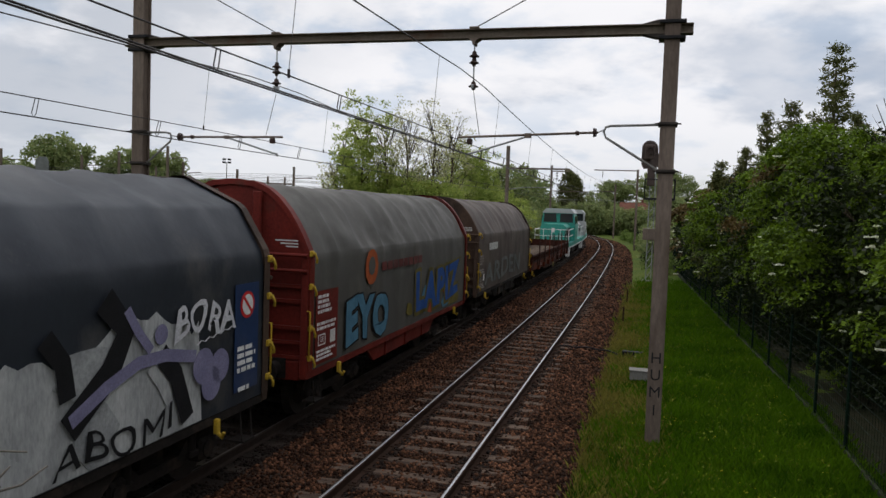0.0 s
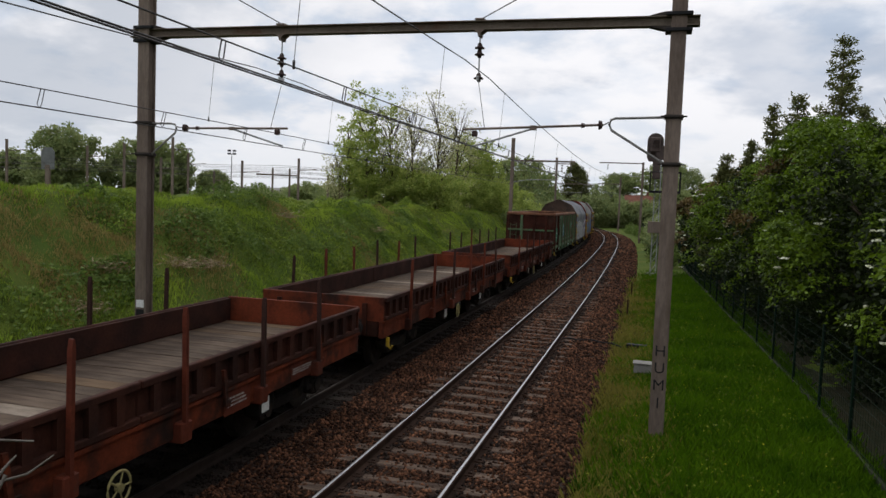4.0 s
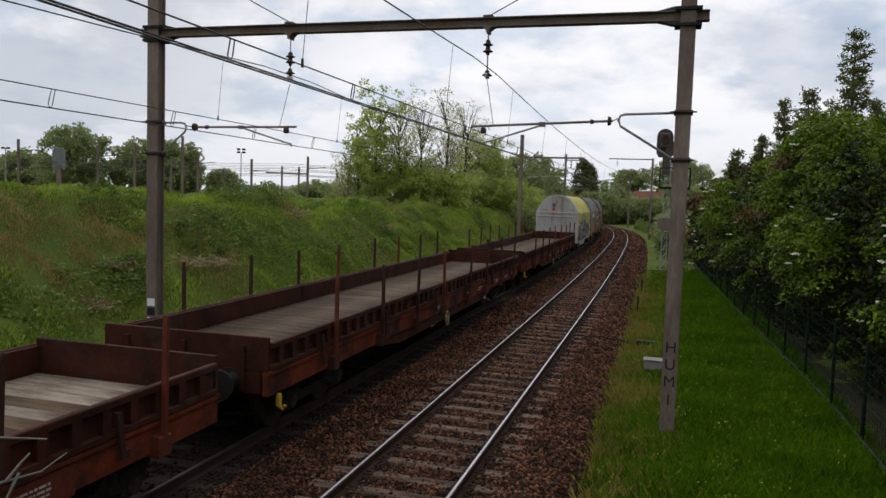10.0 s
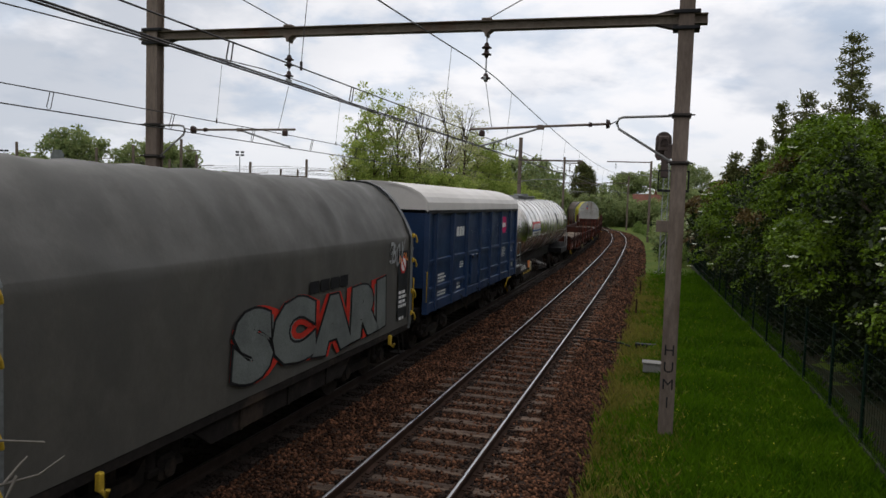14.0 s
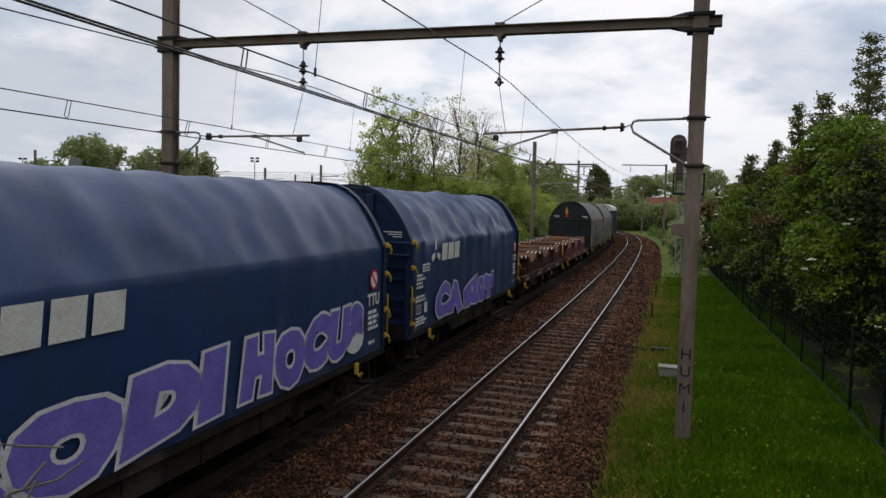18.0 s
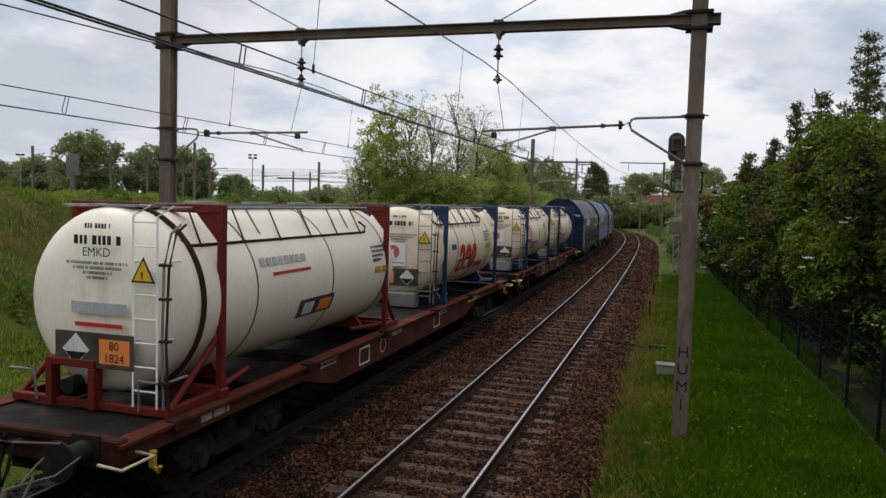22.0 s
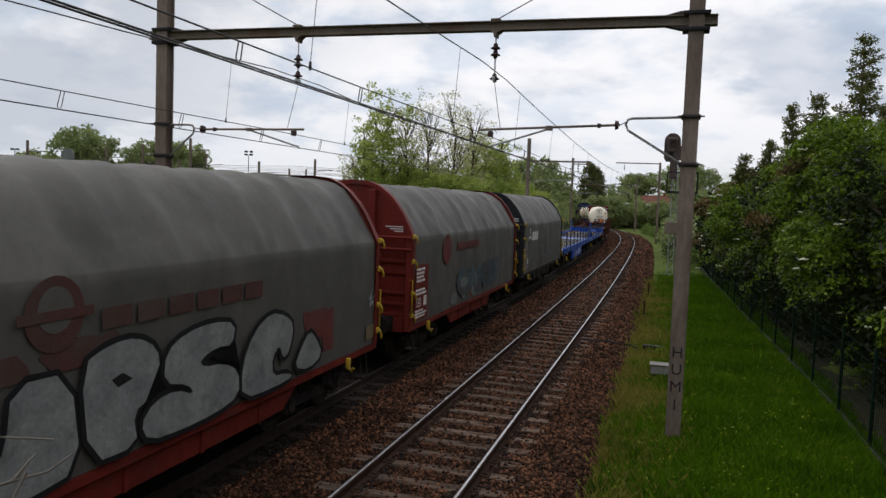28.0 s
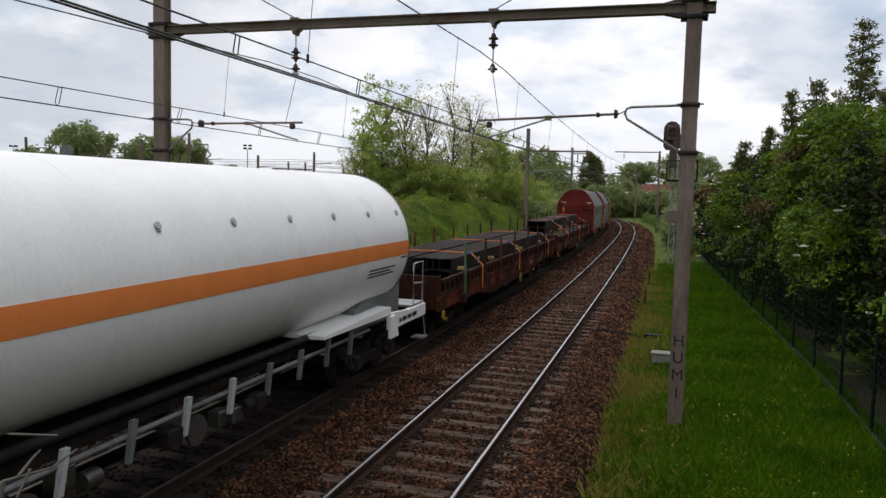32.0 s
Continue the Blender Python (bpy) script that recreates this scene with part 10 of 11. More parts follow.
def tree(name, x, y, z, h, w, leaf, leaf_size, clumps, per, label, category="tree", seed=0, low=0.2, radius=0.6, trunk=None, hollow=0.5, group="", ragged=0.25, flat=0.0, twigs=0):
    rng = np.random.RandomState(seed)
    t = thing(name, pose(x, y, z), label, category, group)
    sh, tips = limb_shape(rng, h, trunk or h * 0.02, 9 + twigs, w * 0.7)
    c = crown_centres(rng, clumps, w, w, h * low, h, hollow, ragged)
    if twigs:
        for q in c[::2]:
            sh.tube([(q[0] * 0.35, q[1] * 0.35, max(0.3, q[2] - 1.1)), (q[0] * 0.8, q[1] * 0.8, q[2] - 0.35), tuple(q)], 0.022, 4, 0.008)
    part("trunk", sh, BARK, t)
    v, f = leaf_quads(clump_points(c, per, radius, rng), leaf_size, rng, flat)
    part("crown", cloud_mesh("crown", v, f, leaf), None, t)
    return t


def spray_leaves(centres, normals, per, radius, size, rng):
    """Flat sprays of leaves that fan out about each centre, roughly in the spray's own plane."""
    n = len(centres)
    t = np.cross(normals, np.array([0.31, 0.2, 0.93]))
    t /= np.linalg.norm(t, axis=1, keepdims=True)
    u = np.cross(normals, t)
    c, nn, t, u = (np.repeat(q, per, axis=0) for q in (centres, normals, t, u))
    rad = np.repeat(radius * rng.uniform(0.6, 1.3, n), per)
    a, r = rng.uniform(0, 6.28, len(c)), rad * np.sqrt(rng.uniform(0.02, 1, len(c)))
    out = t * np.cos(a)[:, None] + u * np.sin(a)[:, None]
    p = c + out * r[:, None] - nn * (0.45 * r ** 2 / rad)[:, None] + rng.normal(size=c.shape) * 0.05
    axis = out + nn * rng.normal(size=(len(c), 1)) * 0.35 + rng.normal(size=c.shape) * 0.45
    axis /= np.linalg.norm(axis, axis=1, keepdims=True)
    side = np.cross(nn + rng.normal(size=c.shape) * 0.45, axis)
    side /= np.linalg.norm(side, axis=1, keepdims=True)
    s = size * rng.uniform(0.6, 1.3, (len(c), 1))
    v = np.empty((len(c), 4, 3))
    v[:, 0], v[:, 2] = p - axis * s * 0.5, p + axis * s * 0.5
    v[:, 1], v[:, 3] = p + side * s * 0.26, p - side * s * 0.26
    return v.reshape(-1, 3), np.arange(4 * len(c)).reshape(-1, 4)


def build_hedge():
    """Elder bushes that lean over the fence, with flat white flower heads."""
    # the first five stand out of view, added to block light from the right
    spots = ((-20.0, 10.6, 5.6, 3.0), (-14.0, 10.6, 5.8, 3.1), (-8.0, 10.6, 5.6, 3.0), (-2.5, 10.5, 5.8, 3.1), (2.5, 10.4, 5.6, 3.0), (7.0, 10.3, 5.9, 3.0), (11.0, 9.8, 6.5, 3.1), (15.0, 9.4, 6.9, 3.2), (19.5, 9.0, 7.0, 3.3), (24.5, 8.7, 6.8, 3.3), (29.5, 8.3, 6.6, 3.3), (35.5, 8.0, 6.4, 3.2), (42.0, 8.0, 6.3, 3.0), (49.0, 8.1, 6.1, 3.0), (56.0, 8.2, 5.2, 2.8), (62.5, 8.2, 3.2, 2.5), (69.0, 8.3, 3.0, 2.5), (76.0, 8.4, 3.0, 2.5), (84.0, 8.6, 2.8, 2.6), (93.0, 8.8, 2.8, 2.8))
    for k, (s, lat, h, w) in enumerate(spots):
        rng = np.random.RandomState(300 + k)
        x, y, th = line(s, lat)
        away = np.array([math.cos(th), math.sin(th), 0.0])      # from the track
        b = thing("elder_bush", pose(float(x), float(y), -0.3), "dense green elder bush with flat white flower heads over a fence", "bush", "bushes along the fence")
        sh, tips = limb_shape(rng, h, 0.09, 12, w * 0.8, 0.08)
        part("trunk", sh, BARK, b)
        near = 5 < s < 33
        mid = np.array([0, 0, h * 0.45])
        # lumps of sprays over a heart coloured dark for its shade
        lumps = crown_centres(rng, 34, w * 0.82, w * 0.82, 0.6, h * 0.93, 0.85, 0.2)
        lr = rng.uniform(0.5, 0.95, len(lumps))
        green, brown = [[], []], [[], []]
        for q, r in zip(lumps, lr):
            m = int((26 if near else 15) * r * r / 0.5 * (0.16 if q[2] < h * 0.46 else 1.1))
            d = rng.normal(size=(m, 3))
            d += (q - mid) / np.linalg.norm(q - mid) * 0.9 + np.array([0, 0, 0.5])
            d /= np.linalg.norm(d, axis=1, keepdims=True)
            nrm = d * 0.6 + np.array([0, 0, 0.8])
            nrm /= np.linalg.norm(nrm, axis=1, keepdims=True)
            kind = brown if rng.uniform() < (0.8 if 35 < s < 52 else 0.10) else green
            kind[0].append(q + d * r * rng.uniform(0.75, 1.1, (m, 1)))
            kind[1].append(nrm)
        for nm, kind, leaf, lab in (("crown", green, LEAF_BUSH, ""), ("young_foliage", brown, LEAF_BROWN, "brownish young leaves")):
            if kind[0]:
                v, f = spray_leaves(np.concatenate(kind[0]), np.concatenate(kind[1]), 54 if near else 34, 0.30, 0.115 if near else 0.19, rng)
                part(nm, cloud_mesh(nm, v, f, leaf), None, b, lab)
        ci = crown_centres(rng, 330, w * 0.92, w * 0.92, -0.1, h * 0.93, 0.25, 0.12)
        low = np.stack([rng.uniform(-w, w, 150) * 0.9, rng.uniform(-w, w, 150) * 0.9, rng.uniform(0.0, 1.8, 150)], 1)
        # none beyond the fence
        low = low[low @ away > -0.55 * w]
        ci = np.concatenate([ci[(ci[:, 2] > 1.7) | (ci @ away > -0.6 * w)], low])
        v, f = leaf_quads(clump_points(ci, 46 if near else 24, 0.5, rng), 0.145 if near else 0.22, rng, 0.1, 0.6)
        part("inner_foliage", cloud_mesh("inner_foliage", v, f, LEAF_DARK), None, b, "inner leaves coloured dark for the shade inside the bush")
        pick = rng.choice(np.where(lumps[:, 0] + 0.4 * lumps[:, 1] < 0.3)[0], 15)
        pts = []
        for i in pick:
            d = rng.normal(size=3) + (lumps[i] - mid) / np.linalg.norm(lumps[i] - mid) * 1.2 + np.array([-0.8, -0.6, 0.5])
            q = lumps[i] + d / np.linalg.norm(d) * (lr[i] * 1.1 + 0.26) + np.array([0, 0, 0.06])
            m = rng.randint(26, 46)
            a, rr = rng.uniform(0, 6.28, m), rng.uniform(0.06, 0.15) * np.sqrt(rng.uniform(0, 1, m))
            pts.append(np.stack([q[0] + rr * np.cos(a), q[1] + rr * np.sin(a), q[2] + rng.uniform(-0.012, 0.02, m)], 1))
        v, f = leaf_quads(np.concatenate(pts), 0.045, rng, 0.75, 0.9)
        part("flower_head", cloud_mesh("flower_head", v, f, FLOWER), None, b, "flat cream-white flower heads", kind="stuff")


def build_brambles():
    """Low dark shrubs along the verge towards the bend."""
    r = random.Random(61)
    s = 50.0
    while s < 118:
        x, y, _ = line(s, 4.55 + r.uniform(-0.25, 0.3))
        tree("verge_shrub", float(x), float(y), -0.35, r.uniform(1.0, 1.9), r.uniform(0.8, 1.2), LEAF_BRAMBLE if r.random() < 0.6 else LEAF_DARK, 0.15, 46, 30, "low dark green shrub at the edge of the verge", "shrub", int(s * 7), 0.0, 0.4, 0.03, 0.2, "shrubs on the verge")
        s += r.uniform(2.2, 4.2)


build_brambles()


def build_conifers():
    for k, (x, y, h, w) in enumerate(((15.85, 31.6, 11.6, 2.0), (15.2, 34.0, 9.5, 1.7), (15.0, 36.0, 9.3, 1.0), (14.3, 36.5, 7.6, 1.0), (13.5, 37.5, 6.9, 1.3), (17.6, 33.0, 9.0, 1.4))):
        rng = np.random.RandomState(400 + k)
        t = thing("fir_tree", pose(x, y, -0.3), "dark ragged fir tree behind the bushes", "fir tree", "fir trees")
        sh = Shape().tube([(0, 0, -0.3), (0.05, 0, h * 0.5), (0, 0.05, h * 0.99)], 0.16, 7, 0.015)
        pts = []
        z = h * 0.16
        while z < h * 0.985:
            f = 1 - (z / h)
            n = 7 if f > 0.15 else 5
            for i in range(n):
                a = rng.uniform(0, 6.28)
                r = (w * f ** 0.7 + 0.12) * rng.uniform(0.45, 1.2)
                tip = Vector((math.cos(a) * r, math.sin(a) * r, z + r * rng.uniform(0.1, 0.7)))
                sh.tube([(0, 0, z), tip], 0.022, 4, 0.006)
                m = int(24 + 62 * r)
                tt = rng.uniform(0.15, 1.0, (m, 1)) ** 0.7
                base = np.array([0, 0, z]) + (np.array(tip) - np.array([0, 0, z])) * tt
                pts.append(base + rng.normal(size=(m, 3)) * (0.06 + 0.10 * (1 - tt)) * (1 + r * 0.25))
            z += h * 0.042
        part("trunk", sh, BARK, t)
        v, f = leaf_quads(np.concatenate(pts), 0.19, rng, 0.2, 0.34)
        part("crown", cloud_mesh("crown", v, f, LEAF_FIR), None, t)


def build_trees():
    # the loose group on the bank: full at its ends, thin and twiggy between
    group = ((-6.6, 59.5, 8.3, 2.1, 190, 44, 0.04, 0), (-8.0, 60.5, 7.8, 1.3, 70, 28, 0.10, 0), (-4.7, 60.5, 8.5, 2.0, 140, 19, 0.08, 1), (-3.0, 61.5, 9.1, 1.9, 130, 17, 0.08, 1), (-1.2, 62.0, 9.3, 1.7, 120, 17, 0.08, 1), (0.35, 67.0, 9.0, 2.1, 150, 20, 0.05, 1), (1.75, 77.5, 8.4, 2.1, 220, 46, 0.03, 0), (3.3, 80.0, 6.8, 2.3, 240, 50, 0.0, 0), (5.1, 84.0, 4.2, 2.2, 170, 46, 0.0, 0), (-8.9, 61.0, 4.6, 1.5, 90, 30, 0.03, 1), (7.2, 88.0, 3.6, 2.2, 150, 46, 0.0, 0), (-5.6, 60.0, 3.6, 2.2, 150, 46, 0.0, 0), (-3.2, 60.5, 3.0, 2.0, 130, 44, 0.0, 0), (-0.9, 60.8, 3.4, 2.2, 150, 46, 0.0, 0), (2.0, 76.0, 3.6, 2.3, 150, 46, 0.0, 0))
    for k, (x, y, h, w, cl, per, low, thin) in enumerate(group):
        z = float(height(np.array([x]), np.array([y]))[0])
        tree("tree", x, y, z, h, w, LEAF_THIN if thin else LEAF_TREE, 0.17 if thin else 0.21, cl, per, "slender spring tree with thin pale young leaves on the bank" if thin else "leafy green tree on the bank", "tree", 500 + k, low, 0.5, 0.11, 0.3, "trees on the bank", 0.3, twigs=5 if thin else 0)
    # low shrubs round their feet and along the bank
    shrubs = ((8.0, 78.0, 3.2, 2.5), (4.5, 82.0, 2.6, 3.0), (0.0, 84.0, 2.8, 3.0), (9.0, 92.0, 3.4, 2.6), (11.0, 100.0, 4.0, 3.0))
    for k, (x, y, h, w) in enumerate(shrubs):
        z = float(height(np.array([x]), np.array([y]))[0])
        tree("shrub", x, y, z, h, w, LEAF_TREE if k % 2 else LEAF_FAR, 0.26, 110, 50, "low green shrub growing on the bank", "shrub", 540 + k, 0.0, 0.6, 0.05, 0.3, "shrubs on the bank")
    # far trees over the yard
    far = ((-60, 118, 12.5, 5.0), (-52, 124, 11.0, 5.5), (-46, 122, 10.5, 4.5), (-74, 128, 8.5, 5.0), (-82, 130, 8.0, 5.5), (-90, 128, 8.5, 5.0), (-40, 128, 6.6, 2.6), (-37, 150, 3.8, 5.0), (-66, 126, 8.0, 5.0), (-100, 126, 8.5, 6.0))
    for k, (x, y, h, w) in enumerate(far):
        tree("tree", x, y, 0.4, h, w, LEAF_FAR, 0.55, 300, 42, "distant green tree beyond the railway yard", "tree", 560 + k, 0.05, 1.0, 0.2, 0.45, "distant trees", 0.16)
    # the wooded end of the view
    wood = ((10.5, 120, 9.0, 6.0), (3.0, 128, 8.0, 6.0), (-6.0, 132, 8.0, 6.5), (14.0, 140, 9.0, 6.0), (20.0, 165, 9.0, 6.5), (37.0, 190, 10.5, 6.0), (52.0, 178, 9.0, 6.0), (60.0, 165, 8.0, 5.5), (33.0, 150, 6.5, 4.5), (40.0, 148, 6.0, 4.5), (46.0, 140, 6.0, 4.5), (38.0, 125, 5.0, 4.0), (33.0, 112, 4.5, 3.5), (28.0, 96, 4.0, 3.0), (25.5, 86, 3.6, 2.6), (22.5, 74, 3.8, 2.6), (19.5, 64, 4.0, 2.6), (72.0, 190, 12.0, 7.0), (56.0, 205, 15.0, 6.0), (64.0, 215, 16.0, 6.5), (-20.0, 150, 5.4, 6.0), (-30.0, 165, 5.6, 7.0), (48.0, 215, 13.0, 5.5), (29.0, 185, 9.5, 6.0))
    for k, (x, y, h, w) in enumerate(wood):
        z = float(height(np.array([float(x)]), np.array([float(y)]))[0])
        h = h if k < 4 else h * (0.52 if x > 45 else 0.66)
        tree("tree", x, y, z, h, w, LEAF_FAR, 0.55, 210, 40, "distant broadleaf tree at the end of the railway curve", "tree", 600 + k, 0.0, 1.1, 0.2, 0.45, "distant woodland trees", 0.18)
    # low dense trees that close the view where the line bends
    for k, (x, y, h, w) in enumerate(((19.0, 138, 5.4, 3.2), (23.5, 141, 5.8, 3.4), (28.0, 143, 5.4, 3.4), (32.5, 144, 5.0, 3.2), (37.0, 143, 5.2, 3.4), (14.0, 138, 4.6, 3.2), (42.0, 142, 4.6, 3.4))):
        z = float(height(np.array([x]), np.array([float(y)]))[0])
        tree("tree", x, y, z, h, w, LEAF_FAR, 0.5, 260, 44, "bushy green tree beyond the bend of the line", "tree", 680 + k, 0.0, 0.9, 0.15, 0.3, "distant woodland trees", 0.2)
    # the dark poplar
    for k, (x, y, h) in enumerate(((25.7, 160.0, 12.4), (27.2, 161.5, 11.4))):
        rng = np.random.RandomState(650 + k)
        t = thing("poplar_tree", pose(x, y, 0.2), "tall dark poplar at the bend", "poplar", "poplars")
        part("trunk", Shape().tube([(0, 0, -0.4), (0, 0, h * 0.9)], 0.25, 7, 0.03), BARK, t)
        z = rng.uniform(0.05, 1.0, 260)
        a = rng.uniform(0, 6.28, 260)
        r = 2.6 * np.sin(np.clip(z, 0, 1) ** 0.7 * 3.0) ** 0.8 * rng.uniform(0.4, 1, 260)
        c = np.stack([r * np.cos(a), r * np.sin(a), z * h], 1)
        v, f = leaf_quads(clump_points(c, 34, 0.8, rng), 0.4, rng)
        part("crown", cloud_mesh("crown", v, f, LEAF_FIR), None, t)


def bank_zones(s, lat):
    """Where the bank is dry, where long bright grass grows; both from -1 to 1."""
    drift = waves(s * 0.45, lat * 1.3, 29, 4.0)
    dry = np.exp(-((s - 9.5) / 5.0) ** 2 - ((lat + 11.5) / 1.3) ** 2) * 1.5 + np.exp(-((s - 16.0) / 1.6) ** 2 - ((lat + 11.8) / 0.7) ** 2) + 0.5 * waves(s * 0.5, lat * 1.4, 9, 4.5) - 0.55
    lush = np.where((lat < -12.3) & (s < 19), 0.6, 0.0) + np.exp(-((s - 30) / 6.0) ** 2 - ((lat + 12.3) / 1.0) ** 2) + np.where(lat > -9.3, 0.35, 0.0) + 0.8 * drift - 0.2
    return dry, lush


def build_weeds():
    rng = np.random.RandomState(700)
    # mounds of scrub, drawn out along the bank: some set ones, the rest strewn
    fixed = ((10.3, -10.1, 1.2), (11.7, -10.2, 1.0), (17.2, -11.2, 1.4), (21.6, -12.8, 1.6), (24.0, -12.9, 1.5), (19.1, -10.5, 1.1), (23.0, -10.4, 1.5), (26.0, -10.2, 1.6), (15.7, -10.7, 0.9), (15.4, -11.3, 0.8), (28.5, -10.8, 1.4), (33.0, -11.2, 1.6), (37.0, -10.6, 1.4), (13.6, -12.6, 1.1), (8.2, -9.6, 1.0))
    n = 100
    s = np.concatenate([[q[0] for q in fixed], rng.uniform(2, 66, n)])
    lat = np.concatenate([[q[1] for q in fixed], -rng.uniform(8.2, 16.0, n)])
    size = np.concatenate([[q[2] * 0.85 for q in fixed], rng.uniform(0.3, 0.8, n)])
    groups = {0: [], 1: [], 2: []}
    for k in range(len(s)):
        m = int(620 * size[k] ** 1.6) + 60
        a, r = rng.uniform(0, 6.28, m), np.sqrt(rng.uniform(0, 1, m))
        lob = 1 + 0.3 * np.sin(3 * a + k) + 0.2 * np.sin(5 * a + 2 * k)
        ss, ll = s[k] + np.cos(a) * r * size[k] * 1.5 * lob, lat[k] + np.sin(a) * r * size[k] * 0.8 * lob
        x, y, _ = line(ss, ll)
        z = height(np.asarray(x), np.asarray(y)) + (1 - r ** 2) * 0.45 * size[k] ** 0.8 * rng.uniform(0.75, 1.15, m) + 0.03
        groups[0 if k < len(fixed) else (k % 3)].append(np.stack([x, y, z], 1))
    for key, nm, leaf, lab in ((0, "bank_brambles", LEAF_BRAMBLE, "dark green bramble mounds on the bank"), (1, "bank_weeds", BLADE_MID, "low leafy weeds covering the bank"), (2, "bank_nettles", LEAF_WEED, "mid-green nettle mounds on the bank")):
        v, f = leaf_quads(np.concatenate(groups[key]), 0.12, rng, 0.45, 0.6)
        ob = part(nm, cloud_mesh(nm, v, f, leaf), None)
        tagged(ob, lab, "weeds", kind="stuff")


def blades(name, s, lat, rng, hgt, wid, material, label, per=6, spread=0.09):
    x, y, _ = line(s, lat)
    x, y = np.repeat(np.asarray(x), per), np.repeat(np.asarray(y), per)
    x, y = x + rng.normal(size=len(x)) * spread, y + rng.normal(size=len(y)) * spread
    z = height(x, y) - 0.02
    n = len(x)
    a = rng.uniform(0, 6.28, n)
    h = hgt * rng.uniform(0.5, 1.3, n)
    w = wid * rng.uniform(0.7, 1.3, n)
    lean = rng.uniform(0.1, 0.6, n) * h
    b = rng.uniform(0, 6.28, n)
    v = np.empty((n, 4, 3))
    dx, dy = np.cos(a) * w / 2, np.sin(a) * w / 2
    lx, ly = np.cos(b) * lean, np.sin(b) * lean
    v[:, 0] = np.stack([x - dx, y - dy, z], 1)
    v[:, 1] = np.stack([x + dx, y + dy, z], 1)
    v[:, 2] = np.stack([x + dx * 0.7 + lx * 0.35, y + dy * 0.7 + ly * 0.35, z + h * 0.6], 1)
    v[:, 3] = np.stack([x + lx, y + ly, z + h * 0.95], 1)
    ob = part(name, cloud_mesh(name, v.reshape(-1, 3), np.arange(4 * n).reshape(-1, 4), material), None)
    return tagged(ob, label, "grass", kind="stuff")


def build_grass():
    rng = np.random.RandomState(720)
    n = 26000
    s = rng.beta(1.0, 1.9, n) * 44 + 1.5
    lat = rng.uniform(2.15, 6.9, n)
    edge = 2.2 + 0.9 * np.abs(waves(s, s * 0.3, 8, 5.0))
    keep = (lat > edge) & (rng.uniform(size=n) < np.clip((lat - edge) / 0.9, 0.15, 1.0))
    blades("verge_grass", s[keep], lat[keep], rng, 0.25, 0.0095, BLADE, "lush green grass on the verge", 6, 0.09)
    n = 64000
    s = rng.beta(1.0, 1.5, n) * 78 - 2
    lat = -(5.9 + rng.beta(1.1, 1.3, n) * 13)
    dry, lush = bank_zones(s, lat)
    draw = rng.uniform(-0.25, 0.25, n)
    brown, bright = dry + draw > 0.0, lush + draw > 0.0
    blades("bank_grass", s[bright & ~brown], lat[bright & ~brown], rng, 0.15, 0.020, BLADE_BANK, "long bright grass on the bank", 6, 0.16)
    blades("low_bank_grass", s[~bright & ~brown], lat[~bright & ~brown], rng, 0.11, 0.020, BLADE_MID, "shorter green grass on the bank", 6, 0.16)
    blades("dry_grass", s[brown], lat[brown], rng, 0.13, 0.018, BLADE_DRY, "dry brownish grass on the bank", 6, 0.16)
    # heaps of dead cuttings
    for k, (x, y, w) in enumerate(((-9.0, 19.9, 0.55), (-7.9, 22.3, 0.65), (-7.5, 23.6, 0.8), (-8.8, 17.9, 0.6), (-7.1, 32.1, 0.8), (-4.0, 40.5, 0.9))):
        z = float(height(np.array([x]), np.array([y]))[0])
        c = np.stack([rng.normal(size=260) * w * 0.5, rng.normal(size=260) * w * 0.35, np.abs(rng.normal(size=260)) * 0.13 + 0.02], 1)
        v, f = leaf_quads(c, 0.30, rng, 0.7, 0.06)
        h = thing("brush_heap", pose(x, y, z), "heap of pale dead cuttings lying on the bank", "brush heap", "brush heaps")
        part("brushwood", cloud_mesh("brushwood", v, f, STICKS), None, h, kind="stuff")
    # thin straw-coloured stems where the grass gives out, and buttercups
    rng = np.random.RandomState(741)
    k = 3600
    s, lat = rng.beta(1.0, 1.9, k) * 40 + 1.5, 2.3 + rng.beta(1.2, 1.8, k) * 1.6
    blades("thin_stems", s, lat, rng, 0.24, 0.006, BLADE_THIN, "thin yellowish stems at the edge of the ballast", 5, 0.10)
    k = 420
    s, lat = rng.beta(1.0, 1.8, k) * 28 + 2, rng.uniform(2.8, 6.2, k)
    m = waves(s, lat, 37, 3.0) > 0.0
    x, y, _ = line(s[m], lat[m])
    z = height(np.asarray(x), np.asarray(y))
    v, f = leaf_quads(clump_points(np.stack([x, y, z + 0.21], 1), 3, 0.06, rng), 0.022, rng, 0.8, 0.95)
    ob = part("buttercups", cloud_mesh("buttercups", v, f, BUTTERCUP), None)
    tagged(ob, "tiny yellow buttercups in the verge grass", "flowers", kind="stuff")
    # small yellow-green herbs on the verge
    rng = np.random.RandomState(731)
    k = 420
    s, lat = rng.beta(1.0, 1.8, k) * 30 + 2, rng.uniform(2.6, 6.3, k)
    x, y, _ = line(s, lat)
    z = height(np.asarray(x), np.asarray(y))
    v, f = leaf_quads(clump_points(np.stack([x, y, z + 0.13], 1), 26, 0.17, rng), 0.05, rng, 0.6, 0.7)
    part("verge_herbs", cloud_mesh("verge_herbs", v, f, HERB), None)
    tagged(bpy.data.objects["verge_herbs"], "small leafy herbs among the verge grass", "herbs", kind="stuff")


